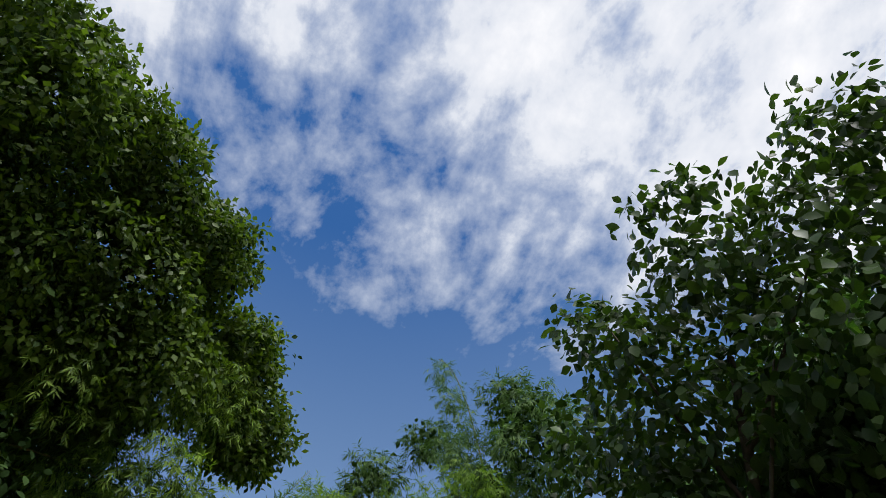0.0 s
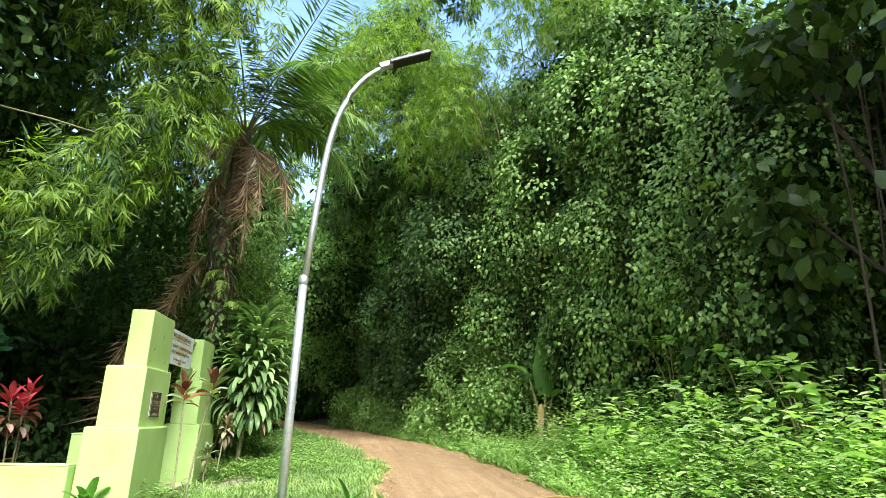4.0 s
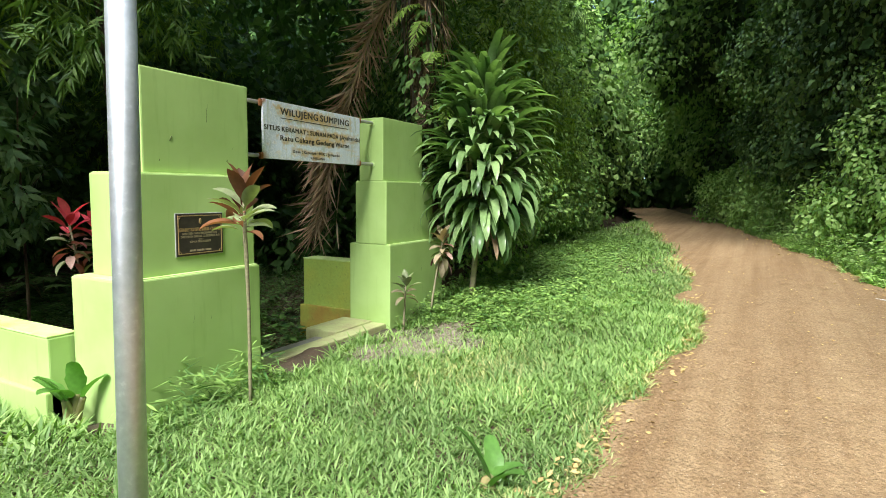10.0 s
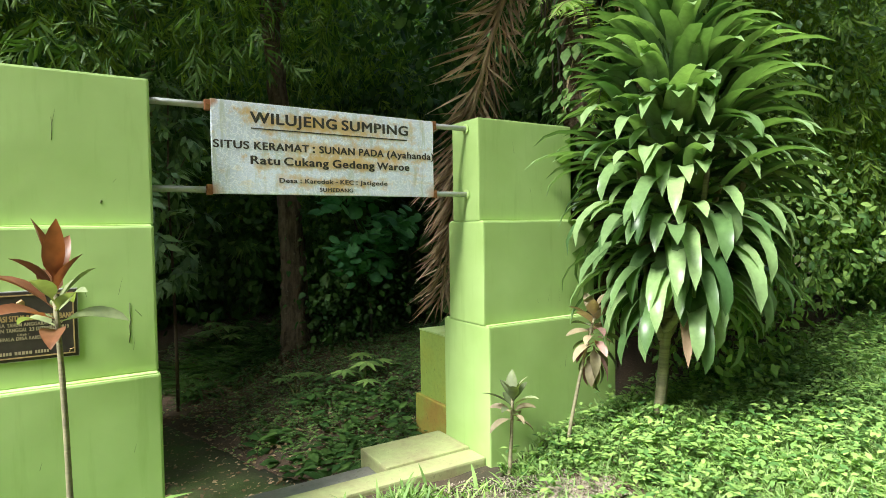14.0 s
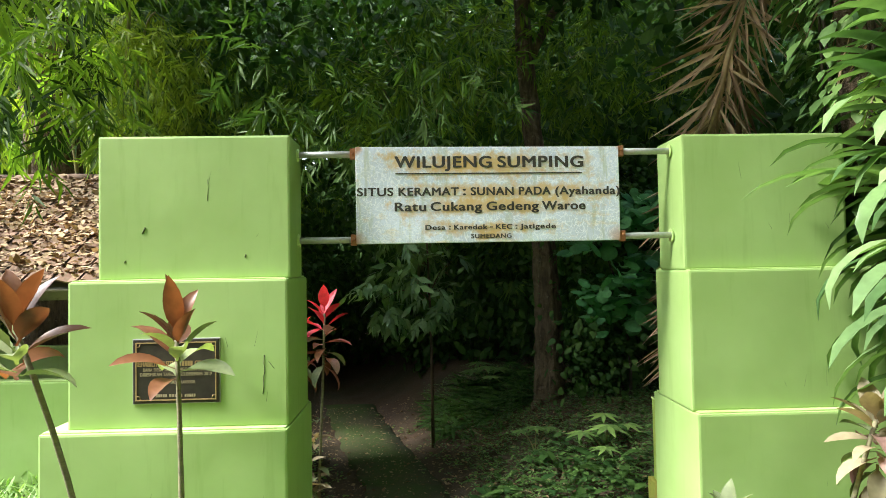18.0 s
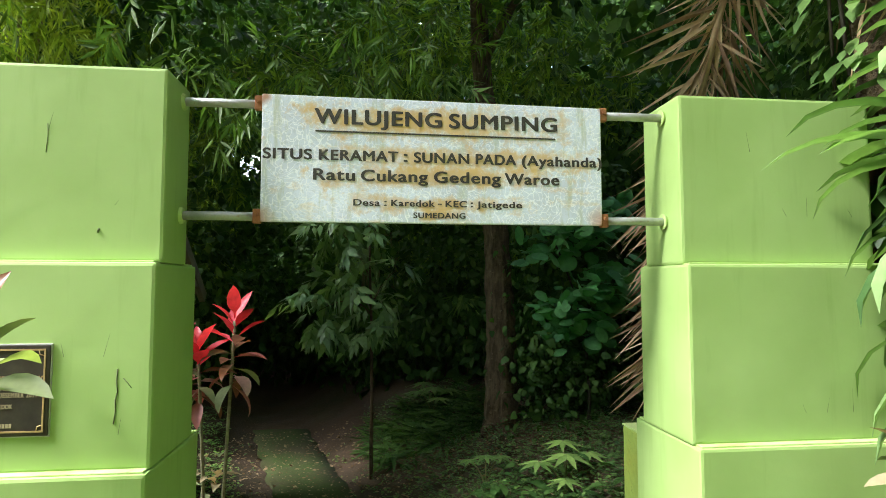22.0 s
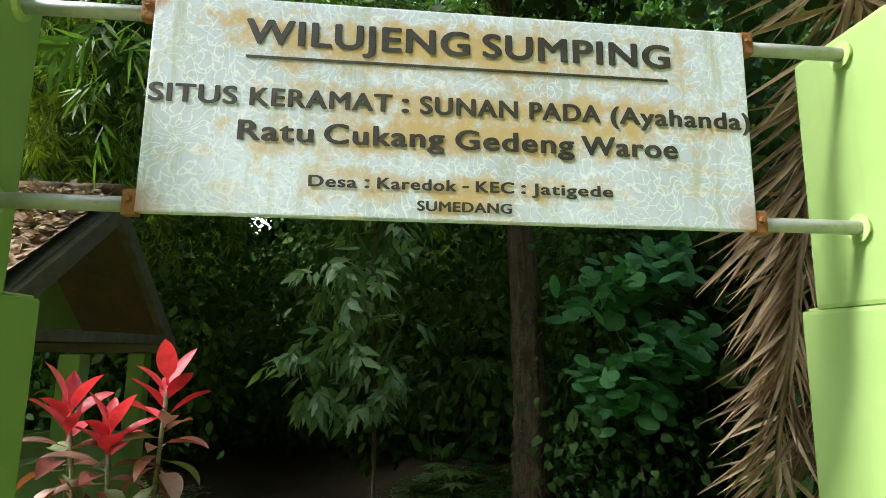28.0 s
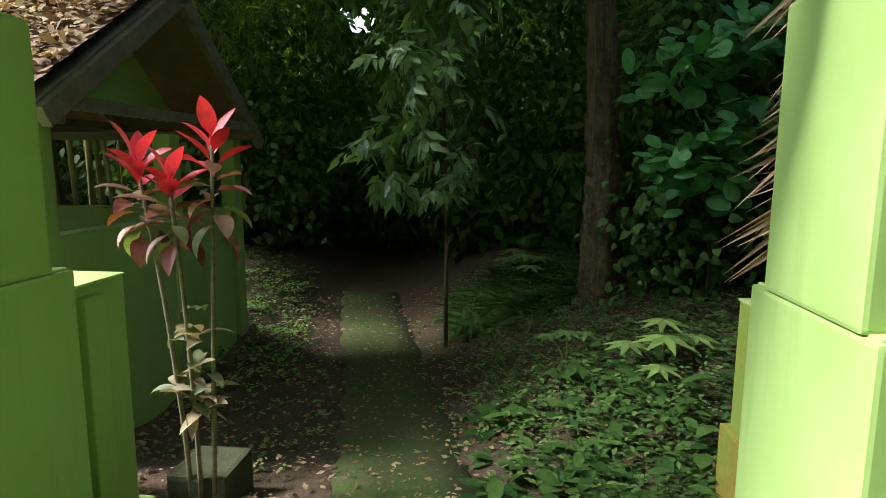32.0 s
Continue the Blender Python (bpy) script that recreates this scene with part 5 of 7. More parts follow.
tree("grove_tree", "slender dark-barked tree with pale lichen flecks by the footpath", "tree", [(2.20, 4.62, -.55), (2.19, 4.66, -.32), (2.19, 4.70, -.1), (2.2, 4.74, .25), (2.2, 4.75, .7), (2.18, 4.78, 1.5), (2.13, 4.8, 2.5), (2.0, 4.85, 4.0), (1.95, 5.0, 6.0), (2.1, 5.4, 8.2)], [.34, .27, .20, .18, .165, .145, .13, .115, .10, .07],
     [((2, 4.85, 4.1), (2.6, 4.9, 5.6), (4.4, 5, 7.4), .06), ((1.97, 4.95, 5.2), (1, 5.5, 6.8), (-1.2, 6.4, 8), .06), ((2.0, 5.1, 6.6), (2, 6.5, 7.6), (1, 9, 8.4), .05)],
     [lambda e: mass("crown", ROOF_CROWN, 4.5, OVAL, 0.24, IVY_DARK, e, per=4, clump=.25, depth=.4, lump=.3)], BARK)

# vine-covered thicket beyond the road
IVY_A = [(5.4, -7.6, 6.3, 2.2), (3.8, -8.4, 6.3, 2.6), (3.7, -8.6, 8.9, 2.2), (1.9, -8.8, 7.3, 2.4), (1.8, -8.7, 4.4, 2.2), (6.4, -7.2, 3.6, 1.9), (3.0, -7.8, 2.7, 1.5), (-0.2, -8.9, 3.0, 1.8), (-0.5, -9.6, 5.6, 2.0), (0.3, -8.5, 1.9, 1.1)]
IVY_B = [(7.9, -6.3, 6.4, 2.3), (9.6, -5.6, 4.6, 1.9), (8.6, -6.0, 2.2, 1.4), (10.8, -5.2, 2.2, 1.4), (12.4, -4.9, 4.6, 1.9), (14.5, -4.8, 3.0, 2.0), (9.5, -6.6, 8.0, 2.0), (5.6, -6.9, 1.6, 1.0)]
IVY_C = [(10.4, 1.2, 3.4, 1.5), (12.6, 1.6, 3.0, 1.8), (16.5, 2.6, 3.0, 2.2), (19, -3.4, 3.2, 2.4), (22, -2.6, 5, 3), (18, 3.8, 6, 2.6), (24, 4, 3.6, 3.4), (25, 3.5, 5.0, 2.2), (13.0, -5.9, 8.0, 3.0), (15.3, -2.4, 9.8, 2.3), (12.8, -6.0, 4.1, 2.2), (16.8, -1.6, 6.4, 2.3)]


def thicket(label, blobs, dens, tmpl, size, material, per=2, **kw):
    ob = mass("vine_thicket", blobs, dens, tmpl, size, material, None, per=per, **kw)
    return tagged(ob, label, "thicket", kind="stuff")


thicket("tall thicket smothered in green climbing vines", billow(IVY_A, 12, .42), 150, HEARTLEAF, .086, IVY, droop=.9, spread=.4, clump=.1, depth=.3, lump=.3, holes=True)
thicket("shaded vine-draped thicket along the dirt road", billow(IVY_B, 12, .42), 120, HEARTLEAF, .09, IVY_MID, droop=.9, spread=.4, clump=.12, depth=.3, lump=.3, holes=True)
thicket("vine-draped thicket where the road bends away", billow(IVY_C, 10, .45), 48, HEARTLEAF, .14, WEED, droop=.8, spread=.5, clump=.16, depth=.3, lump=.3, holes=True)

core("inner_growth", "shade-dark inner leaves of the vine thicket", IVY_A + IVY_B, 26, .3, .8)
core("inner_growth", "shade-dark inner leaves of the thicket at the road bend", IVY_C, 18, .36, .8)

SLOPE = [(12.2, -4.3, 1.0, .9), (14.2, -3.6, 1.1, 1.0), (16.4, -2.8, 1.3, 1.1), (9.0, .5, .8, .7), (11.4, .9, 1.0, .9), (13.6, 1.5, 1.1, .9), (6.3, -5.95, 1.2, 1.0), (8.4, -5.3, 1.3, 1.0), (6.2, -6.2, 2.5, .9), (8.3, -5.5, 2.6, .9), (10, -4.9, 1.1, .8), (5.2, -6.3, 1.5, .7)]
tagged(mass("slope_growth", billow(SLOPE, 9, .45), 120, DIAMOND, .11, WEED, None, per=2, clump=.1, depth=.35, lump=.3), "light green tangle of weeds sloping up from the road", "weeds", kind="stuff")

# bamboo tops above the thicket
BAM_FAR = [(6.2, -4.6, 13.6, 1.0), (7.2, -3.4, 12.0, 1.1), (5.0, -6.2, 14.6, .8), (3.0, -8.9, 15.4, 1.2), (2.4, -9.0, 13.2, 1.5), (5.5, -8.6, 13.2, 1.5), (5.0, -8.6, 11.6, 1.6), (6.9, -8.0, 10.2, 1.8), (3.5, -8.9, 10.0, 1.8), (11.1, -7.7, 11.0, 2.0), (9.8, -7.0, 9.8, 1.7)]
bamboo_clump("tall bamboo rising over the vine thicket", (6.0, -10.0), [(4.1, -6.4, 17.9), (3.0, -8.9, 15.8), (5.5, -8.6, 13.8), (7, -8, 11.6), (11, -7.6, 12), (9.6, -5.2, 13.2)],
             [lambda e: sprays("crown", billow(BAM_FAR, 8, .42, .8), 15, .26, BAMBOO, e, per=9),
              lambda e: sprays("tall_tip", [(4.1, -6.5, 17.2, .45), (4.3, -6.9, 16.2, .6), (4.5, -7.3, 15.1, .7), (4.6, -7.6, 14.0, .8), (3.7, -6.6, 13.4, .6)], 24, .22, BAMBOO, e, per=8)], .05)
BAM_MID = [(8.8, -3.0, 12.4, 1.7), (11.0, -5.3, 12.4, 1.6), (8.0, -1.6, 10.1, 1.8), (10.1, -4.6, 10.2, 2.2), (11.1, -7.0, 11.2, 2.0), (7.0, 0.6, 7.5, 1.4), (7.2, 1.0, 5.6, 1.2), (13.0, 2.6, 7.6, 1.9), (12.6, -2.6, 9.4, 2.0)]
bamboo_clump("feathery bamboo leaning over the road bend", (10.5, 3.0), [(8.8, .2, 12.6), (11, -.8, 12.4), (12.6, -1.6, 10.4), (7.4, 1, 9), (9.6, -2.6, 10.6), (13, 1, 11)],
             [lambda e: sprays("crown", billow(BAM_MID, 8, .42, .8), 12, .26, BAMBOO, e, per=9),
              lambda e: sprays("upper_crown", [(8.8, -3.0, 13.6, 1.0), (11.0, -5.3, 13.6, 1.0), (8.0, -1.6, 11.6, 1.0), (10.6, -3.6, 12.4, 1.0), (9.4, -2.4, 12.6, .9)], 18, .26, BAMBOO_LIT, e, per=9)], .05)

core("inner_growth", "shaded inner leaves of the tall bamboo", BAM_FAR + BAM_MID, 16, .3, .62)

BAM_ARCH = [(3.8, -2.1, 8.9, 1.0), (4.2, -3.3, 10.2, 1.0), (4.9, -3.4, 8.8, 1.2), (5.4, -4.8, 9.8, 1.2), (3.6, -1.4, 7.5, 1.0), (3.6, -5.7, 10.6, 1.2), (2.2, -6.6, 10.5, 1.2), (6.4, -4.4, 8.2, 1.2), (7.4, -5.0, 9.6, 1.3)]
bamboo_clump("slender bamboo arching high across the road", (7.4, -7.4), [(4.0, -2.2, 9.2), (4.4, -3.3, 10.6), (5.4, -4.6, 10.4), (3.4, -5.6, 11.2), (2.2, -6.4, 11), (6.6, -4.2, 8.8)],
             [lambda e: sprays("crown", billow(BAM_ARCH, 8, .42, .8), 12, .2, BAMBOO_LIT, e, per=10, droop=1.0)], .035)

# broad-leaved tree by the road
TEAK = [(-7.9, -9.8, 9.8, 1.8), (-6.5, -8.5, 10.3, 1.2), (-4.4, -7.9, 10.0, 1.2), (-6.7, -7.4, 11.6, 0.4), (-7.4, -7.9, 11.6, 0.5), (-4.4, -7.1, 10.5, 0.7), (-9.5, -9.5, 10.5, 1.1), (-3.8, -8.9, 8.8, 2.0), (-6.0, -9.9, 7.9, 2.0), (-0.9, -8.9, 10.3, 1.4), (-7.5, -9.6, 7.6, 1.9)]
TEAK_LOW = [(-2.3, -7.8, 5.8, 0.7), (-1.9, -7.7, 3.9, 0.55), (-1.9, -8.1, 3.2, 0.5), (-4.0, -8.3, 5.5, 1.1), (-3.9, -7.9, 3.6, 0.45), (-3.4, -8.3, 6.7, 1.1)]
tree("broadleaf_tree", "broad-leaved tree with pale vine-hung branches beside the road", "tree", [(-2.6, -9.0, .6), (-2.9, -8.8, 2.4), (-3.6, -8.9, 4.6), (-4.6, -9.1, 7.0), (-5.4, -9.2, 9.2)], [.17, .14, .12, .1, .06],
     [((-3, -8.8, 2.8), (-2.4, -8.4, 4.2), (-2.2, -7.9, 5.8), .06), ((-3.4, -8.8, 4.2), (-4.6, -8.6, 5.6), (-6.4, -8.8, 8), .06), ((-4.4, -9, 6.6), (-4.2, -8.4, 8.6), (-4.4, -7.5, 10.6), .05), ((-4.8, -9.1, 7.4), (-6.4, -9.6, 8.8), (-8.2, -9.8, 10.2), .05), ((-2.9, -8.8, 2.2), (-2.2, -8.4, 3), (-1.9, -7.9, 3.8), .04)],
     [lambda e: mass("crown", TEAK, 17, OVAL, .27, TEAK_LEAF, e, per=2, clump=.16, depth=.6, lump=.3, width=1.35),
      lambda e: mass("lower_crown", TEAK_LOW, 16, OVAL, .27, TEAK_LEAF, e, per=2, clump=.12, depth=.8, width=1.35)], DARK_BARK)

for k in range(22):
    vx, vy = random.uniform(-4.6, -2.0), random.uniform(-8.9, -8.1)
    zt = random.uniform(3.2, 7.0)
    gx, gy = vx + random.uniform(-.5, .5), vy + random.uniform(-.3, .3)
    gz = float(ground_z(gx, gy))
    ob = tube("hanging_root", arc((vx, vy, zt), (vx + random.uniform(-.3, .3), vy + .1, zt * .55), (gx, gy, gz - .02), 9), random.uniform(.008, .02), DARK_BARK, None, 5)
    tagged(ob, "thin bare vine hanging from the broad-leaved tree", "vine", "hanging vines")

# woods added all round to close off the sky, in shade-darkened leaf green
FAR_RING = []
for k in range(46):
    a = 2 * math.pi * k / 46
    r = 27 + 5 * math.sin(k * 2.3)
    cx, cy = 2 + r * math.cos(a), r * math.sin(a)
    if abs(math.sin(a)) < 0.32 and math.cos(a) < 0:
        continue
    h = 4.2 + 1.5 * math.sin(k * 1.7)
    FAR_RING += [(cx, cy, float(ground_z(cx, cy)) + 2.2, 3.6), (cx + 2, cy, h + 3.2, 3.4)]
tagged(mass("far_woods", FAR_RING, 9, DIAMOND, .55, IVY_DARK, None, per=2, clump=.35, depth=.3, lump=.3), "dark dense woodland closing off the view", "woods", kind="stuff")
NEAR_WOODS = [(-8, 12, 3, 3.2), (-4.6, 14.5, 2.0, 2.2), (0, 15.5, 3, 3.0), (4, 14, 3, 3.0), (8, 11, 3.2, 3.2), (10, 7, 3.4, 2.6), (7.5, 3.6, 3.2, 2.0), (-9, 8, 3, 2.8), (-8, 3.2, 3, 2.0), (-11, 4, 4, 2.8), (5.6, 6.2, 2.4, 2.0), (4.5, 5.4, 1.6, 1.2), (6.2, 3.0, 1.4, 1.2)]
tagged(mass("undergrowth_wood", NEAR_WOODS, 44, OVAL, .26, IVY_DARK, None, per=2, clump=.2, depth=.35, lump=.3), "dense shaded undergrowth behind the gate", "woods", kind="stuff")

TALL_WOODS = []
for k in range(17):
    bx = -20 + k * 2.6
    for lv in range(4):
        TALL_WOODS.append((bx + lv * .7, 17.5 + 2.5 * math.sin(k * 1.9 + lv), 2.0 + lv * 3.4, 2.9))
for k in range(16):
    bx = -12 + k * 2.8
    for lv in range(3 + (k % 3 == 0)):
        TALL_WOODS.append((bx, -15.5 + 2.0 * math.sin(k * 2.3 + lv), 2.6 + lv * 3.3, 2.8))
for k in range(7):
    for lv in range(4):
        TALL_WOODS.append((27 + 2 * math.sin(k * 2.1), -11 + k * 4.2, 2.4 + lv * 3.2, 3.0))
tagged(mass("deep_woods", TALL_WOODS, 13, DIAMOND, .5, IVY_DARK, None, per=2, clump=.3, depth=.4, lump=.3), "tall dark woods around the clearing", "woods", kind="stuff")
# Low dark shrubs added to cover the lit ground beyond the path.
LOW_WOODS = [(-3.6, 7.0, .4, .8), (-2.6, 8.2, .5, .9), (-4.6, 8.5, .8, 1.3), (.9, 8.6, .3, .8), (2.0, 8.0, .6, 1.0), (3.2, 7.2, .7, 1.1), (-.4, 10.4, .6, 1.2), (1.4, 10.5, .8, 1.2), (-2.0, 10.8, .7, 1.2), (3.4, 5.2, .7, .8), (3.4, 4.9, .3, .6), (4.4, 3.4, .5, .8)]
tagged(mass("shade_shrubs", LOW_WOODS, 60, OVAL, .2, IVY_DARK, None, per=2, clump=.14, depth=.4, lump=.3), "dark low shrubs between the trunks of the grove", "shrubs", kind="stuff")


# Dark leaf masses added to make the grove's depths read black.
SCREEN = [(-7.0 + 1.55 * i + .5 * math.sin(3.1 * j), 8.6 + 1.3 * math.sin(1.9 * i + j), 1.4 + 1.75 * j, 1.35) for i in range(9) for j in range(4)]
SCREEN += [(-3.4, 5.6, 3.6, .9), (-2.6, 5.4, 4.6, .9), (-1.6, 5.2, 4.4, .8), (-3.2, 5.2, 5.8, 1.1), (-1.8, 4.2, 6.2, 1.1), (-4.6, 5.8, 4.2, 1.2), (-5.6, 4.4, 2.6, 1.3), (-6.2, 4.6, 5.0, 1.4)]
SCREEN += [(.8, 2.9, 6.5, 1.1), (1.2, 3.1, 8.2, 1.2), (-.3, 2.9, 8.6, 1.1), (-.5, 3.3, 6.8, 1.1), (2.4, 3.5, 7.2, 1.2), (-1.6, 3.2, 8.0, 1.0), (-2.8, 3.6, 8.4, 1.1)]
SCREEN += [(3.4, 2.6, 4.4, .9), (3.9, 2.4, 3.4, .8), (3.9, 1.6, 5.2, .9), (4.4, 1.9, 4.0, .9), (5.4, 1.8, 5.4, 1.1), (4.6, 1.4, 6.4, 1.0), (6.2, 1.6, 4.2, 1.0)]
SCREEN += [(3.4, 5.8, 2.4, 1.0), (4.6, 5.2, 3.4, 1.3), (3.6, 6.6, 4.4, 1.2), (5.6, 4.8, 1.8, 1.2), (2.6, 7.0, 5.4, 1.2)]

core("grove_depths", "dark leaf masses for the shade in the grove", SCREEN, 18, .22, 1.0, IVY_DARK)
core("grove_depths", "dark leaf mass for the shade high behind the gate", [(3.4, 3.6, 9.4, 1.4), (1.8, 4.4, 9.6, 1.5), (3.6, 4.6, 7.6, 1.4), (2.2, 2.7, 9.2, 1.0), (.6, 3.6, 7.4, 1.2), (2.6, 4.2, 5.8, 1.0)], 30, .22, 1.0)
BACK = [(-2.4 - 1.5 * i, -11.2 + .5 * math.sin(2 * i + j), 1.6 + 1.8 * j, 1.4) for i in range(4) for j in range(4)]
core("grove_depths", "dark leaf mass for the shade behind the broad-leaved tree", BACK, 22, .32, 1.0)


def curtain(label, strands, size, material):
    """Hanging vine strands: leaves strung down near-vertical lines."""
    P, N = [], []
    for x, y, z1, z0, nx, ny in strands:
        n = int((z1 - z0) * 90)
        t = rng.random(n)
        r = .10 + .12 * np.sin(np.pi * t)
        P.append(np.stack([x + .12 * np.sin(t * 5 + x * 3) + rng.normal(size=n) * r, y + .1 * np.cos(t * 4 + x) + rng.normal(size=n) * r * .7, z0 + (z1 - z0) * t], -1))
        N.append(np.tile([nx, ny, .25], (n, 1)))
    P, N = np.concatenate(P), np.concatenate(N)
    n = len(P)
    ax = unit(np.array([0, 0, -1.0]) + N * .35 + rng.normal(size=(n, 3)) * .4)
    ob = leaves("hanging_vine", HEARTLEAF, P, ax, unit(N + rng.normal(size=(n, 3)) * .35), size * rng.uniform(.55, 1.2, n), material)
    return tagged(ob, label, "vines", kind="stuff")


FRONT = (-2, 0, 2, 4, 6, 8, 11, 14), (-7.4, -7.2, -6.9, -6.5, -6.0, -5.3, -4.4, -3.8)
strands = []
for k in range(95):
    sx = rng.uniform(-1.5, 13)
    top = rng.uniform(2.5, 8.5)
    strands.append((sx, float(np.interp(sx, *FRONT)) - rng.uniform(0, .9), top, max(.6, top - rng.uniform(1.2, 4.5)), -.35, .8))
curtain("climbing vines hanging in strands down the thicket", strands, .09, IVY)

# hedge past the strap-leaved plant
HEDGE = [(5.2, 0.2, 1.5, 1.0), (5.6, 0.4, 3.1, 1.1), (5.9, 0.4, 4.4, 1.0), (4.2, 0.4, 1.9, 0.8), (7.4, 0.3, 1.6, 1.1), (7.8, 0.6, 3.2, 1.2), (9.4, 0.8, 2.0, 1.2), (4.4, 1.2, 3.4, 1.0), (3.9, -0.3, 0.7, .5)]
tagged(mass("hedge", HEDGE, 150, OVAL, .085, IVY, None, per=2, clump=.08, depth=.3, lump=.3), "bushy green hedge beside the grass verge", "hedge", kind="stuff")
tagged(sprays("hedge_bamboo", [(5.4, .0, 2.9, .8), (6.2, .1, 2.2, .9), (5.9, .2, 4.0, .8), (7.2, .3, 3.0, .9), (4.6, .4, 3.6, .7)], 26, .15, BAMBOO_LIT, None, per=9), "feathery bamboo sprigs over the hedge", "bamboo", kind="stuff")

# ---- plants ----


def straps(name, spec, material, parent, seg=6):
    """Arching strap leaves. spec rows: base, heading, rise, length, width, droop (radians and metres)."""
    V, Q, off = [], [], 0
    for (bx, by, bz), az, el, L, w, dr in spec:
        p = np.array([bx, by, bz], float)
        h = np.array([math.cos(az), math.sin(az), 0])
        side = np.array([-math.sin(az), math.cos(az), 0])
        a = el
        for k in range(seg + 1):
            f = k / seg
            ww = w * (0.35 + 2.6 * f * (1 - f) + (0.25 if f < .5 else 0)) * (0 if k == seg else 1) + .0015
            up = np.array([0, 0, 1]) * math.cos(a) - h * math.sin(a)
            V += [p - side * ww * .5 + up * ww * .16, p - up * ww * .02, p + side * ww * .5 + up * ww * .16]
            p = p + (h * math.cos(a) + np.array([0, 0, math.sin(a)])) * L / seg
            a -= dr / seg * (0.5 + f)
        for k in range(seg):
            for j in range(2):
                Q.append((off + k * 3 + j, off + k * 3 + j + 1, off + (k + 1) * 3 + j + 1, off + (k + 1) * 3 + j))
        off += 3 * (seg + 1)
    return mesh_of(name, np.array(V), [np.array(Q)], material, parent, smooth=True)


def dracaena():
    x, y = 2.92, -0.52
    gz = float(ground_z(x, y))
    e = empty("dracaena", (x, y, gz), "bushy strap-leaved dracaena with glossy drooping leaves on bare stems", "shrub")
    heads = [((x, y, gz - .05), (x + .06, y - .06, 1.2), (x + .1, y - .18, 2.75)), ((x + .05, y + .05, gz - .05), (x + .3, y - .05, 1.0), (x + .34, y - .32, 2.1)), ((x - .02, y + .05, gz - .05), (x - .15, y - .0, 1.0), (x - .22, y - .02, 1.95)),
             ((x + .05, y, gz - .05), (x - .05, y - .3, .9), (x - .1, y - .42, 1.85)), ((x + .05, y + .08, gz - .05), (x + .2, y + .2, 1.0), (x + .2, y + .12, 2.2)), ((x + .05, y - .02, gz - .05), (x + .1, y - .35, .9), (x + .2, y - .5, 1.9)), ((x, y, gz - .05), (x - .2, y - .05, 1.5), (x - .34, y - .12, 2.35))]
    heads = [heads[0]] + [((x + .015, y - .02, gz + .5 + .05 * k), b, c) for k, (a, b, c) in enumerate(heads[1:])]
    for n, h in enumerate(heads):
        tube("stem", arc(*h, 10), np.linspace(.04 if n == 0 else .026, .016, 10), CANE, e, 8, .04)
    core_at = np.array([x + .02, y - .12])
    spec = []
    for k in range(600):
        f = k / 600
        z = 2.60 - 1.55 * f + random.uniform(-.1, .1)
        az = random.uniform(0, 2 * math.pi)
        off = (.02 + .36 * math.sin(math.pi * min(1, f * .8 + .08))) * random.uniform(.2, 1.1)
        el = 1.15 - 1.25 * f + random.uniform(-.4, .4)
        spec.append(((core_at[0] + off * math.cos(az), core_at[1] + off * math.sin(az), z), az + random.uniform(-.5, .5), el, random.uniform(.46, .66), random.uniform(.072, .10), random.uniform(1.1, 2.1) + .5 * f))
    random.shuffle(spec)
    for k in range(8):
        straps("foliage", spec[k::8], STRAP, e, 7)
    straps("withered_leaf", [((core_at[0] + .2 * math.cos(a), core_at[1] + .2 * math.sin(a), 1.05 + .25 * (k % 3)), a, -.6, .5, .06, 1.0) for k, a in enumerate((.3, 1.4, 2.2, 3.9, 5.0, 5.8))], DEAD, e)
    return settle(e)


dracaena()


def lance_leaves(name, spec, material, parent, seg=7):
    """Stalked lance leaves, folded along the midrib. spec rows: base, heading, rise, length, width, droop, roll."""
    V, Q, off = [], [], 0
    for base, az, el, L, w, dr, roll in spec:
        p = np.array(base, float)
        h = np.array([math.cos(az), math.sin(az), 0])
        side0 = np.array([-math.sin(az), math.cos(az), 0])
        a = el
        for k in range(seg + 1):
            f = k / seg
            ww = w * (0.13 if f < .16 else max(0.0, math.sin(math.pi * min(1, (f - .1) / .9) ** .8)) ** .85) + .0015
            up0 = np.array([0, 0, 1]) * math.cos(a) - h * math.sin(a)
            r = roll * f
            side, up = side0 * math.cos(r) + up0 * math.sin(r), up0 * math.cos(r) - side0 * math.sin(r)
            V += [p - side * ww * .5 + up * ww * .2, p - up * ww * .02, p + side * ww * .5 + up * ww * .2]
            p = p + (h * math.cos(a) + np.array([0, 0, math.sin(a)])) * L / seg
            a -= dr / seg * (0.3 + 1.4 * f)
        for k in range(seg):
            for j in range(2):
                Q.append((off + k * 3 + j, off + k * 3 + j + 1, off + (k + 1) * 3 + j + 1, off + (k + 1) * 3 + j))
        off += 3 * (seg + 1)
    return mesh_of(name, np.array(V), [np.array(Q)], material, parent, smooth=True)


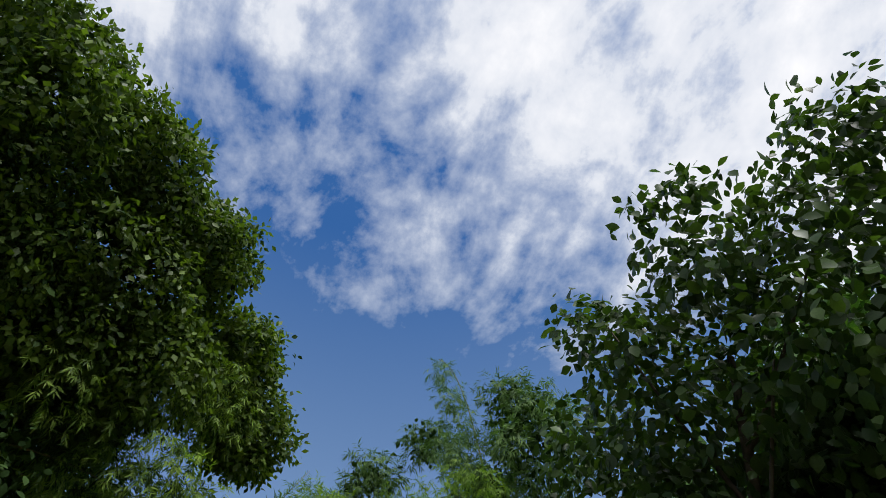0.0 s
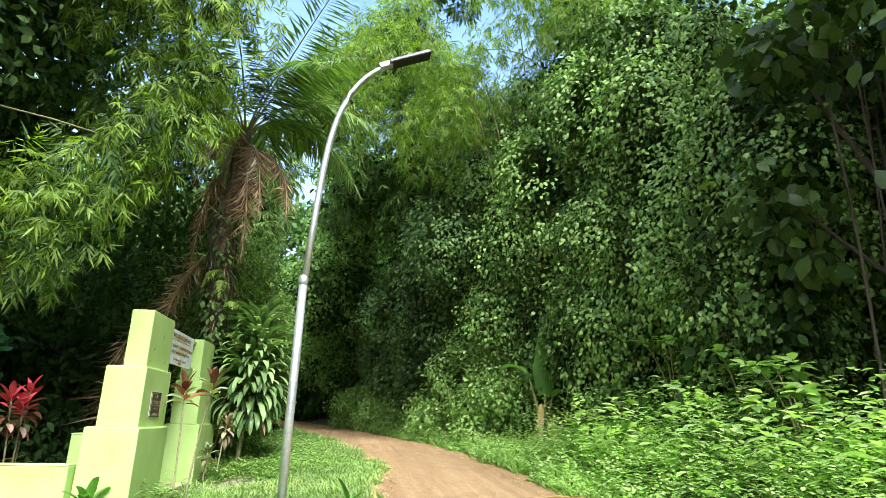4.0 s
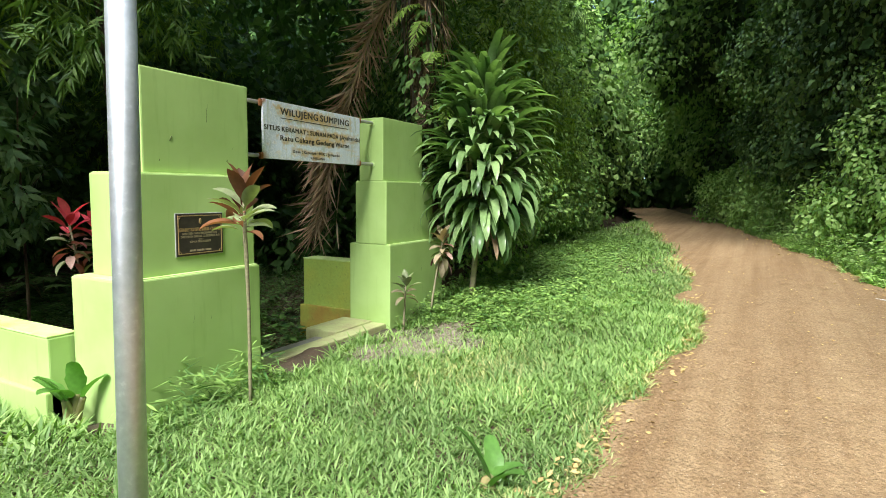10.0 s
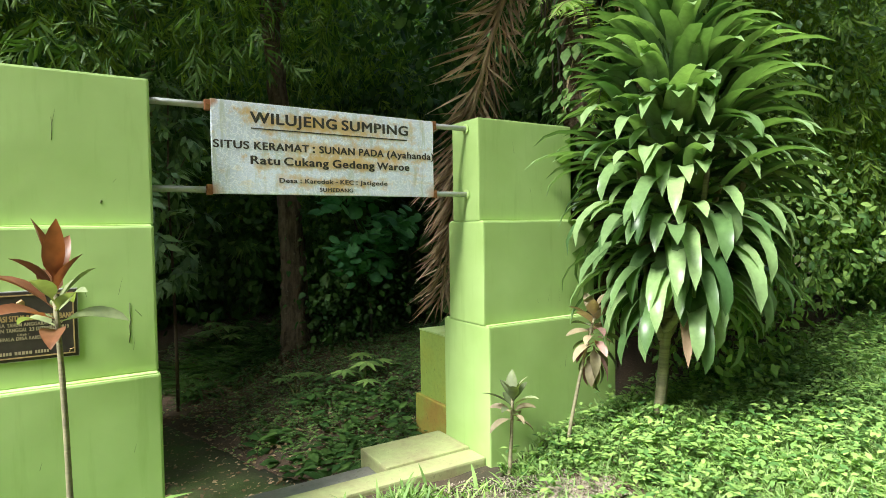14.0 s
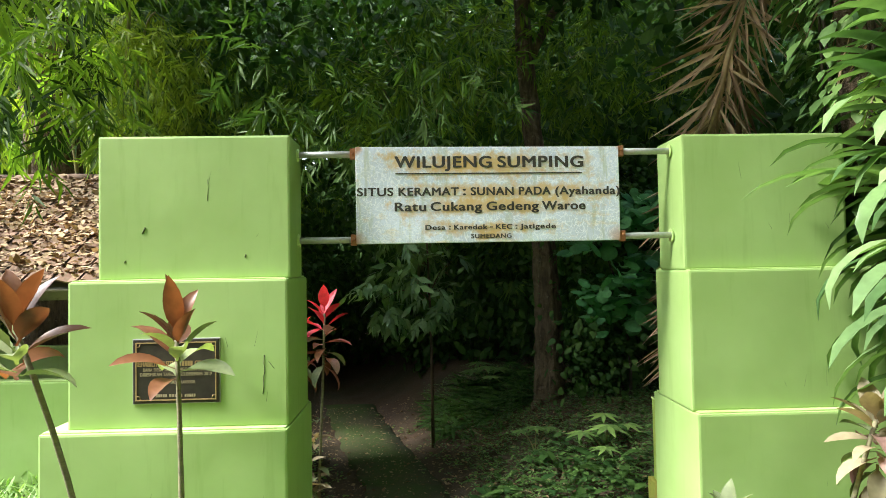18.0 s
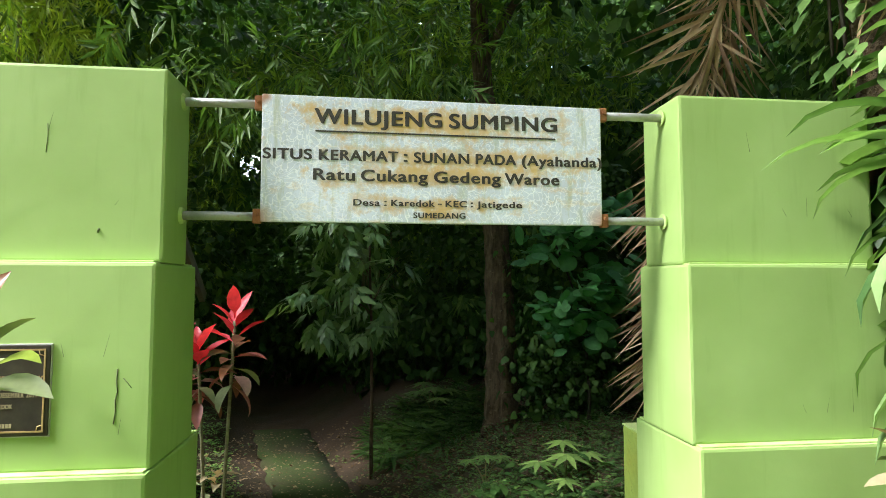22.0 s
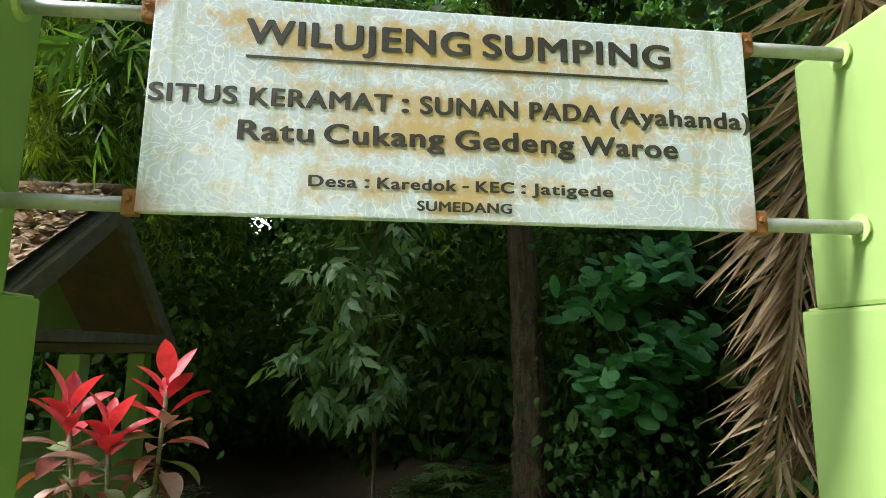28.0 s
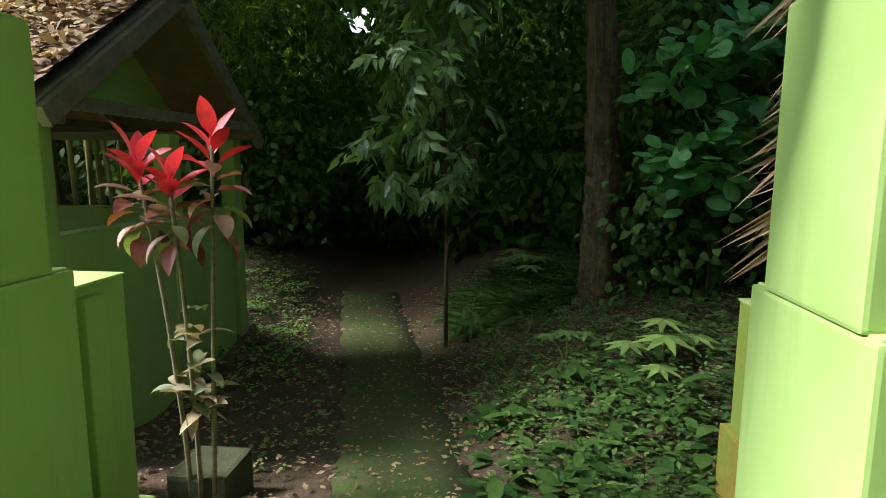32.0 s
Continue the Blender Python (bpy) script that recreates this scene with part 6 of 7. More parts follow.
def cordyline(x, y, stems, label, head_mat, low_mats, n=18, leaf=.26, width=.06, group="", lift=1.32, fall=1.5, crown=.45):
    gz = float(ground_z(x, y))
    e = empty("cordyline", (x, y, gz), label, "shrub", group)
    for (dx, dy, top, low) in stems:
        pts = arc((x + dx * .3, y + dy * .3, gz - .03), (x + dx * .5 + .02, y + dy * .5, (gz + top) / 2), (x + dx, y + dy, top), 9)
        tube("stem", pts, np.linspace(.013, .009, 9), CANE, e, 8, .08)
        spec, rest = [], [[] for m in low_mats]
        turn = random.uniform(0, 6)
        for k in range(n):
            f = k / n
            row = ((x + dx, y + dy, top + .02 - f * low), turn + k * 2.4, lift - fall * f + random.uniform(-.15, .15), leaf * random.uniform(.75, 1.1), width * random.uniform(.8, 1.2), random.uniform(.1, .6) + 1.1 * f, random.uniform(-.7, .7))
            (spec if f < crown else rest[k % len(rest)]).append(row)
        lance_leaves("crown", spec, head_mat, e)
        for m, rows in zip(low_mats, rest):
            if rows:
                lance_leaves("lower_foliage", rows, m, e)
    return settle(e)


def big_red():
    e = cordyline(-0.22, 1.5, [(-.27, .03, 1.12, .36), (.11, .02, 1.22, .42), (-.08, -.03, 1.04, .30)], "cordyline with crimson crowns and faded pink lower leaves", RED_LEAF, (PINK_LEAF, BRONZE_LEAF, GREY_LEAF, MAROON_LEAF), 20, .22, .076, "red cordylines", 1.2, 2.0, .36)
    spec = []
    for k in range(34):
        z = random.choice([.34, .30, .04, -.02, -.06, .12, .44])
        spec.append(((-.22 + random.uniform(-.1, .06), 1.49 + random.uniform(-.05, .05), z), random.uniform(0, 6.3), random.uniform(-.3, .8), random.uniform(.14, .22), .055, random.uniform(.5, 1.5), random.uniform(-.6, .6)))
    for k, row in enumerate(spec):
        base_of(e, lance_leaves("pale_leaf", [row], PALE_LEAF, e) if k < 24 else lance_leaves("withered_leaf", [row], GREY_LEAF, e))
    return e


big_red()
cordyline(-0.36, -0.38, [(-.03, .03, 1.27, .19)], "thin-stemmed cordyline with maroon and grey-green leaves", BRONZE_LEAF, (GREY_LEAF, GREY_LEAF, BRONZE_LEAF), 15, .26, .085, "small cordylines", 1.35, 1.3, .4)
cordyline(-0.45, -0.46, [(-.30, -.29, 1.35, .19)], "leaning thin-stemmed cordyline with bronze leaves", BRONZE_LEAF, (GREY_LEAF, GREY_LEAF, BRONZE_LEAF), 15, .26, .085, "small cordylines", 1.35, 1.3, .4)
cordyline(2.16, -0.31, [(.32, -.06, .88, .3)], "cordyline with faded pink and cream leaves", PALE_LEAF, (PALE_LEAF, GREY_LEAF, PINK_LEAF, PALE_LEAF), 34, .21, .068, "small cordylines", 1.0, 2.4, .25)
cordyline(1.9, -0.2, [(.02, -.03, .42, .16)], "young pale green cordyline at the pillar foot", GREY_LEAF, (PALE_LEAF,), 16, .19, .06, "small cordylines", 1.3, 1.5, .6)


def frond(pts, leaflet, n, width, droop):
    """Leaflet placements for a feather frond along the rib points."""
    pts = np.asarray(pts, float)
    t = np.linspace(0.12, 0.99, n)
    idx = t * (len(pts) - 1)
    i = np.clip(idx.astype(int), 0, len(pts) - 2)
    p = pts[i] + (pts[i + 1] - pts[i]) * (idx - i)[:, None]
    tan = unit(pts[i + 1] - pts[i])
    side = unit(np.cross(tan, np.array([0, 0, 1.0])))
    P = np.concatenate([p, p])
    A = np.concatenate([unit(side * .8 + tan * .6 + np.array([0, 0, -droop])), unit(-side * .8 + tan * .6 + np.array([0, 0, -droop]))])
    A = unit(A + rng.normal(size=A.shape) * .12)
    S = leaflet * np.concatenate([np.sin(np.pi * (.15 + .8 * t))] * 2) * rng.uniform(.85, 1.1, 2 * n)
    return P, A, S


def palm():
    x, y = 3.0, 0.18
    gz = float(ground_z(x, y))
    e = empty("palm_tree", (x, y, gz), "palm with a shaggy trunk, green crown and hanging dead fronds", "palm tree")
    tube("trunk", [(x, y, gz - .1), (x, y, 1), (x - .02, y + .02, 2.4), (x - .15, y - .05, 4.4), (x - .4, y - .22, 6.3)], [.19, .15, .14, .15, .14], BARK, e, 14, .12)
    top = np.array((x - .4, y - .22, 6.2))
    for k in range(13):
        az = k * 2.4 + .4
        L = random.uniform(2.4, 3.2)
        h = np.array([math.cos(az), math.sin(az), 0])
        rib = arc(top, top + h * L * .4 + np.array([0, 0, 1.6]), top + h * L * .95 + np.array([0, 0, .9 - .8 * (k % 3)]), 12)
        if k == 0:
            rib = arc(top, top + np.array([-.8, -.8, 1.5]), top + np.array([-2.0, -2.2, 3.2]), 12)
        f = tube("green_frond", rib, np.linspace(.022, .006, 12), CULM, e, 5)
        P, A, S = frond(rib, .85, 84, 1, .45)
        leaves("leaf_feather", LANCE, P, A, np.tile([0, 0, 1.0], (len(P), 1)), S, IVY, f, .36)
    dead = [((2.6, -.1, 6.0), (1.9, -.5, 5.9), (1.8, -.6, 4.3)), ((2.6, -.1, 6.1), (2.0, .3, 6.2), (1.6, .5, 4.7)), ((2.7, -.2, 6.0), (2.5, -1.0, 5.8), (2.3, -1.0, 4.4)), ((2.7, -.1, 5.6), (2.2, -.3, 5.3), (2.3, -.3, 3.6)), ((2.8, .2, 5.6), (2.3, .5, 5.2), (2.5, .6, 3.3))]
    for a, b, c in dead:
        rib = arc(a, b, c, 12)
        f = tube("dead_frond", rib, np.linspace(.02, .006, 12), DEAD, e, 5)
        P, A, S = frond(rib, .5, 70, 1, .7)
        A = unit(A + rng.normal(size=A.shape) * .3)
        leaves("leaf_feather", LANCE, P, A, unit(rng.normal(size=(len(P), 3)) + np.array([0, -1, .3])), S, DEAD, f, .32)
    rib = np.concatenate([arc((2.92, .4, 3.9), (2.62, .65, 3.6), (2.52, .95, 2.5), 9), arc((2.51, 1.0, 2.4), (2.48, 1.2, 1.8), (2.5, 1.5, .85), 8)])
    f = tube("broken_frond", rib, np.linspace(.026, .01, 17), DEAD, e, 7)
    t = np.linspace(.1, 1, 150)
    i = np.clip((t * 16).astype(int), 0, 15)
    w = (t * 16 - i)[:, None]
    p = rib[i] * (1 - w) + rib[i + 1] * w
    tan = unit(rib[i + 1] - rib[i])
    side = unit(np.cross(tan, np.array([-.3, -.95, 0])))
    P = np.concatenate([p, p])
    low = (np.concatenate([t, t]) > .55)[:, None] * 1.0
    A = np.concatenate([side, -side]) * .8 + np.concatenate([tan, tan]) * .5 + np.array([-.1, 0, -.55]) + np.array([0, 0, -.5]) * low + np.array([-.25, 0, 0]) * low + rng.normal(size=(300, 3)) * .36
    leaves("leaf_feather", LANCE, P, A, unit(rng.normal(size=(300, 3)) * .6 + np.array([0, -1, .3])), (.5 - .08 * low[:, 0]) * rng.uniform(.6, 1.15, 300), DEAD, f, .38)
    for nm, (a, b), (dx, dy, dz), cnt, ln in (("hanging_dead_leaf", ((2.66, 1.5, 2.2), (2.78, 1.5, .95)), (-.72, -.08, -.66), 90, .54), ("stiff_dead_leaf", ((2.6, .75, 3.0), (2.62, 1.5, 1.0)), (.42, .88, -.22), 100, .85)):
        t = rng.random((cnt, 1))
        P = np.array(a) * (1 - t) + np.array(b) * t + rng.normal(size=(cnt, 3)) * .05
        A = unit(np.array([dx, dy, dz]) + rng.normal(size=(cnt, 3)) * np.array([.22, .2, .3]))
        leaves(nm, LANCE, P, A, unit(rng.normal(size=(cnt, 3)) + np.array([0, -1, .3])), ln * rng.uniform(.6, 1.15, cnt), DEAD, e, .38 if ln < .6 else .2)
    n = 1300
    th, zz = rng.uniform(0, 6.28, n), 1.7 + 3.6 * rng.random(n)
    rr = .17 + .12 * rng.random(n) + .1 * np.sin(zz * 4 + th)
    P = np.stack([x - .08 + rr * np.cos(th), y + rr * np.sin(th), zz], -1)
    leaves("epiphyte_leaves", OVAL, P, np.stack([np.cos(th), np.sin(th), -.9 + rng.normal(size=n) * .4], -1), np.stack([np.cos(th), np.sin(th), np.full(n, .6)], -1), rng.uniform(.06, .17, n), IVY_MID, e)
    for k in range(26):
        th = random.uniform(0, 6.28)
        q = np.array((x - .1 + .24 * math.cos(th), y + .24 * math.sin(th), 0))
        zt = random.uniform(3.4, 5.8)
        tube("aerial_root", [q + np.array((0, 0, zt)), q + np.array((random.uniform(-.06, .06), random.uniform(-.06, .06), zt - random.uniform(.5, .9))), q + np.array((random.uniform(-.1, .1), random.uniform(-.1, .1), zt - random.uniform(1.2, 2.2)))], random.uniform(.005, .011), DARK_BARK, e, 5)
    n = 620
    th, zz = rng.uniform(0, 6.28, n), 2.6 + 3.7 * rng.random(n) ** .6
    P = np.stack([x + .2 * np.cos(th), y + .2 * np.sin(th), zz], -1)
    A = unit(np.stack([np.cos(th) * .35, np.sin(th) * .35, -np.ones(n)], -1) + rng.normal(size=(n, 3)) * .25)
    leaves("fibre_skirt", LANCE, P, A, np.stack([np.cos(th), np.sin(th), np.full(n, .2)], -1), rng.uniform(.2, .6, n), DEAD, e, .2)
    for (a, b, c) in (((2.95, .0, 2.3), (2.7, -.3, 2.6), (2.45, -.4, 2.1)), ((3.0, -.05, 2.5), (3.0, -.5, 2.8), (2.85, -.75, 2.2)), ((2.9, 0, 2.8), (2.5, -.25, 3.1), (2.2, -.3, 2.75)), ((3.1, -.05, 2.9), (3.3, -.45, 3.2), (3.3, -.7, 2.6)), ((2.95, .2, 3.6), (2.7, .4, 4.0), (2.45, .75, 3.7)), ((2.9, .1, 3.3), (2.6, .0, 3.5), (2.35, .0, 2.9)), ((2.9, .1, 3.5), (2.6, .2, 3.7), (2.3, .3, 3.1))):
        rib = arc(a, b, c, 10)
        f = tube("fern", rib, np.linspace(.006, .003, 10), CULM, e, 4)
        P, A, S = frond(rib, .17, 30, 1, .25)
        leaves("fern_feather", LANCE, P, A, np.tile([-.3, -.6, 1.0], (len(P), 1)), S, FERN, f, 1.7)
    for o in e.children:
        base_of(e, o)
    return e


palm()


def banana(x, y, specs, label):
    gz = float(ground_z(x, y))
    e = empty("banana_plant", (x, y, gz), label, "banana plant")
    for (dx, dy, top, L, w, az, el, dr) in specs:
        tube("stalk", arc((x, y, gz), (x + dx * .4, y + dy * .4, top * .6 + gz * .4), (x + dx, y + dy, top), 8), np.linspace(.05, .018, 8), CULM, e, 8)
        straps("leaf_blade", [((x + dx, y + dy, top), az, el, L, w, dr)], BANANA, e, 10)
    if specs[0][2] > 1.2:
        for k in range(7):
            straps("dry_leaf", [((x + random.uniform(-.06, .1), y + random.uniform(-.12, .06), random.uniform(1.0, 1.7)), random.uniform(0, 6.3), -.9, random.uniform(.6, .95), .10, .7)], STRAW if k % 2 else DEAD, e, 7)
    return settle(e)


banana(3.95, -6.38, [(.0, -.05, 1.55, 1.45, .42, 3.1, 1.5, .15), (.3, .2, 1.9, .8, .3, .9, .9, 1.9), (-.3, -.1, 1.5, .8, .26, 3.6, .5, 2.2)], "banana plant with one tall upright leaf beside the road")
banana(-1.24, 0.26, [(.02, -.03, .12, .26, .10, 4.0, 1.35, .5), (-.05, -.02, .10, .24, .10, 2.8, 1.1, .7), (.05, -.05, .10, .22, .09, 5.2, 1.0, .8), (0, 0, .1, .26, .11, 3.4, .7, .9), (-.03, .02, .08, .25, .1, 2.0, .9, .9)], "young broad-leaved plant at the foot of the low wall")
banana(-0.85, -2.42, [(.0, .0, .06, .32, .09, 2.2, 1.2, .5), (.03, -.02, .05, .26, .08, .6, .9, .9), (-.03, -.02, .05, .24, .08, 4.4, .9, .9), (0, .03, .05, .22, .07, 5.4, .6, .9)], "small upright weed at the road edge")
banana(1.2, -7.2, [(.0, .0, .9, .6, .2, 3.0, 1.4, .4), (.1, .05, .8, .5, .18, 1.2, 1.0, .8)], "small young banana plant in the weeds")
banana(0.2, -6.3, [(.0, .0, .75, .75, .09, 3.0, .9, 1.5), (.05, .0, .7, .6, .08, 2.2, 1.1, 1.2)], "arching ginger leaf in the road bank weeds")


def pale_shrub(cx, cy, cz, label, size=.3):
    e = empty("broadleaf_shrub", (cx, cy, float(ground_z(cx, cy))), label, "shrub", "pale shrubs")
    for k in range(6):
        tx, ty, tz = cx + random.uniform(-.5, .5), cy + random.uniform(-.3, .4), cz + random.uniform(-.25, .25)
        tube("stem", arc((cx, cy, float(ground_z(cx, cy))), (cx, cy, cz * .7), (tx, ty, tz), 7), np.linspace(.018, .008, 7), CULM, e, 5)
        n = 11
        th = np.arange(n) * 2.4
        A = np.stack([np.cos(th), np.sin(th), np.linspace(.5, -.35, n)], -1)
        leaves("leaf_whorl", OVAL, np.tile([tx, ty, tz], (n, 1)) + rng.normal(size=(n, 3)) * .03, A, np.tile([0, .1, 1.0], (n, 1)), size * rng.uniform(.7, 1.15, n), WEED, e)
    return settle(e)


pale_shrub(.5, -7.4, 2.3, "shrub with large pale green drooping leaves before the thicket")
pale_shrub(-.9, -7.6, 1.9, "leafy shrub with long pale green leaves by the bank", .27)
pale_shrub(-2.2, -7.3, 1.6, "leafy shrub with long pale green leaves on the bank", .27)
pale_shrub(-1.6, -6.8, 1.2, "low leafy shrub with pale green leaves", .24)


def heart_vine():
    blobs = [(2.42, 3.9, 1.84, .17), (2.68, 3.9, 1.95, .25), (3.0, 3.9, 2.06, .3), (3.3, 4.0, 2.2, .3), (2.52, 3.9, 1.16, .18), (2.78, 3.9, 1.2, .26), (3.12, 3.9, 1.36, .3), (2.62, 3.88, .96, .18), (3.05, 3.9, 1.0, .24), (3.4, 4.0, 1.5, .3)]
    e = empty("heart_leaf_vine", (3.0, 4.1, float(ground_z(3.0, 4.1))), "large heart-leaved climbing plant beside the slender tree", "climber")
    tube("stem", arc((3.0, 4.1, -.2), (3.1, 4.1, 1), (2.6, 3.95, 1.9), 9), np.linspace(.02, .008, 9), DARK_BARK, e, 6)
    p, nrm = on_blobs(blobs, 62, .8, .3)
    n = len(p)
    ax = unit(np.array([-.55, -.6, -.25]) + rng.normal(size=(n, 3)) * .4)
    nn = unit(np.array([-.1, -.55, .75]) + rng.normal(size=(n, 3)) * .4)
    leaves("foliage", ROUNDHEART, p, ax, nn, .158 * rng.uniform(.5, 1.15, n), HEART, e, 1.15)
    return settle(e)


heart_vine()
thicket("dim leafy creeper between the slender tree and the wall", [(2.8, 4.6, 1.6, .5), (2.75, 4.5, .9, .45), (3.15, 4.4, .6, .5), (2.65, 4.4, .25, .38), (3.2, 4.6, 1.3, .5), (2.9, 4.6, 2.4, .5)], 90, HEARTLEAF, .09, IVY_DARK)


def sapling():
    x, y = .69, 4.6
    e = empty("sapling", (x, y, float(ground_z(x, y))), "slim sapling with hanging oval leaves in the grove", "tree")
    tube("stem", [(x, y, float(ground_z(x, y)) - .05), (x, y, .2), (.68, y, 1.0), (.65, y - .05, 2.0), (.68, y - .1, 3.2)], [.022, .02, .016, .011, .006], BARK, e, 7)
    for p0, p1, p2 in (((.68, y, 1.1), (.5, y - .1, 1.4), (.1, y - .15, 1.15)), ((.67, y, 1.5), (.5, y - .1, 1.9), (.25, y - .2, 2.1)), ((.66, y - .05, 1.9), (.85, y - .1, 2.4), (.95, y - .2, 2.5)), ((.68, y, 1.2), (.8, y - .05, 1.5), (.95, y - .1, 1.6))):
        tube("twig", arc(p0, p1, p2, 7), np.linspace(.009, .003, 7), BARK, e, 5)
    sprays("foliage", [(.14, y - .1, 1.03, .22), (-.02, y - .1, 1.33, .16), (.42, y - .1, 1.5, .32), (.8, y, 1.2, .22), (.95, y - .05, 1.64, .12), (.34, y - .1, 2.12, .3), (.74, y - .1, 2.6, .36), (.55, y - .1, 1.9, .27), (.62, y - .1, 3.05, .35), (.62, y, .95, .15)], 20, .20, SAPLING_LEAF, e, per=7, droop=.8, depth=.8, width=2.5)
    return settle(e)


sapling()


def palmate_plant(x, y, stems, label, mat):
    """Low plant with hand-shaped leaves: narrow lobes spread round the tip of each stalk."""
    gz = float(ground_z(x, y))
    e = empty("palmate_plant", (x, y, gz), label, "plant", "shade plants")
    for dx, dy, h, r in stems:
        tube("stalk", arc((x, y, gz - .02), (x + dx * .3, y + dy * .3, gz + h * .8), (x + dx, y + dy, gz + h), 6), .006, CULM, e, 5)
        n = 8
        th = np.linspace(0, 2 * np.pi, n, endpoint=False) + dx * 9
        A = np.stack([np.cos(th), np.sin(th), np.full(n, -.12)], -1)
        leaves("leaf", LANCE, np.tile([x + dx, y + dy, gz + h], (n, 1)), A, np.tile([0, -.2, 1.0], (n, 1)), np.full(n, r), mat, e, 1.9)
    return settle(e)


palmate_plant(2.3, 2.75, [(0, -.05, .30, .24), (-.22, .05, .22, .19), (.22, .06, .28, .2), (.05, .22, .34, .2), (-.08, -.24, .16, .17)], "low green plant with hand-shaped leaves on the grove bank", IVY)
palmate_plant(1.75, 3.4, [(0, 0, .3, .16), (-.14, .1, .24, .14), (.15, .06, .28, .15)], "small dark plant with hand-shaped leaves by the footpath", IVY_MID)
palmate_plant(1.5, 5.8, [(0, 0, .4, .26), (-.2, .1, .34, .24), (.2, .1, .36, .24), (.05, -.2, .3, .22), (-.1, .3, .42, .24)], "broad-leaved dark plant at the foot of the bank", IVY_MID)


def fan_palm():
    x, y, z = 2.06, 6.85, 1.28
    e = empty("fan_palm", (x + .1, y + .2, float(ground_z(x + .1, y + .2))), "small fan palm leaf in the dark undergrowth", "palm")
    tube("stalk", arc((x + .1, y + .2, -.3), (x + .1, y + .1, .8), (x, y, z), 7), .009, CULM, e, 5)
    n = 18
    a = np.linspace(-1.5, 1.5, n)
    A = np.stack([np.sin(a), np.full(n, -.45), -np.cos(a) * .8], -1)
    leaves("fan", LANCE, np.tile([x, y, z], (n, 1)), A, np.tile([0, -1, .6], (n, 1)), np.full(n, .44), IVY, e, .7)
    return settle(e)


fan_palm()

# ---- low growth ----


def scatter_ground(x0, x1, y0, y1, n, ok=None):
    x, y = rng.uniform(x0, x1, n), rng.uniform(y0, y1, n)
    if ok is not None:
        k = ok(x, y)
        x, y = x[k], y[k]
    return x, y


def ragged(x):
    """How far the road's edge wanders to and fro."""
    return 0.09 * np.sin(x * 2.1) + 0.06 * np.sin(x * 5.3 + 1)


def verge(x, y):
    d = np.interp(x, *LEFT_Y) + ragged(x) - 0.09
    gravel = ((x - 1.35) / .85) ** 2 + ((y + 0.75) / .62) ** 2 < .8 + .4 * np.sin(5 * x + 4 * y)
    pillar = (y > -.12) | ((x > -.05) & (x < 1.9) & (y > -.24 - .1 * np.sin(4 * x)))
    return (y > d + .05 * np.sin(9 * x)) & ~pillar & (~gravel | (rng.random(len(x)) < .22)) & (np.hypot(x + 2.2, y + 1.79) > .14)


def bank(x, y):
    return y < np.interp(x, *RIGHT_Y) + .8 * ragged(-11 - x) + .08 + .05 * np.sin(8 * x)


def near_bank(x, y):
    """The bank's growth thins out along the road behind the start."""
    return bank(x, y) & (rng.random(len(x)) < np.clip((x + 14) / 6, 0, 1))


def grass(label, x, y, size, material=GRASS):
    n = len(x)
    p = np.stack([x, y, ground_z(x, y) + rough_ground(x, y) - .005], -1)
    th = rng.uniform(0, 6.28, n)
    lean = rng.uniform(.4, 2.0, n)
    ax = np.stack([np.cos(th) * lean, np.sin(th) * lean, np.ones(n)], -1)
    nn = np.stack([-np.cos(th), -np.sin(th), lean], -1)
    ob = leaves("grass", BLADE, p, ax, nn, size * rng.uniform(.45, 1.3, n), material, None, rng.uniform(1.0, 2.2, n))
    return tagged(ob, label, "grass", kind="stuff")


x, y = scatter_ground(-3.4, 5.0, -3.1, -.1, 135000, verge)
grass("ankle-high bright green broad-bladed verge grass", x, y, .085)
x, y = scatter_ground(-.6, 2.0, -2.3, -.9, 16000, lambda a, b: verge(a, b) & (rng.random(len(a)) < np.exp(-((a - .75) / .5) ** 2 - ((b + 1.65) / .42) ** 2) + .05))
grass("yellowed trodden grass before the gateway", x, y, .075, DRY_GRASS)
xd = rng.uniform(-4, 7, 9000)
yd = np.interp(xd, *LEFT_Y) + ragged(xd) + np.abs(rng.normal(size=9000)) * .12 - .10
grass("dry yellow grass roots along the road edge", xd, yd, .07, DRY_GRASS)
x, y = scatter_ground(-13, -3.4, -2.4, 1.5, 26000, verge)
grass("bright green verge grass before the gate", x, y, .12)
x, y = scatter_ground(-6, -1.28, -.14, 2.4, 17000)
grass("rough grass beside the low boundary wall", x, y, .15)


def fading(a, b):
    """Thins the growth out towards the edges of the walked ground."""
    return rng.random(len(a)) < np.clip(1.15 - np.hypot((a + 6) / 17, (b + 1) / 9), 0, 1)


x, y = scatter_ground(-24, -5.5, -1.2, 7, 26000, lambda a, b: (b > np.interp(a, *LEFT_Y) + .05) & fading(a, b))
grass("thinning rough grass along the road before the hut", x, y, .17)
x, y = scatter_ground(-24, -8.5, -11, -5, 24000, lambda a, b: bank(a, b) & fading(a, b))
grass("thinning rough grass on the far road bank", x, y, .2)
x, y = scatter_ground(5.0, 16, -2.6, 2.0, 16000, verge)
grass("verge grass along the road bend", x, y, .16)
x, y = scatter_ground(-14, 5, -8, -5.1, 60000, near_bank)
grass("dense grass among the weeds of the road bank", x, y, .17, BANK_LEAF)
x, y = scatter_ground(-14, 16, -7.4, -2.5, 72000, near_bank)
grass("long green grass on the road bank", x, y, .19)


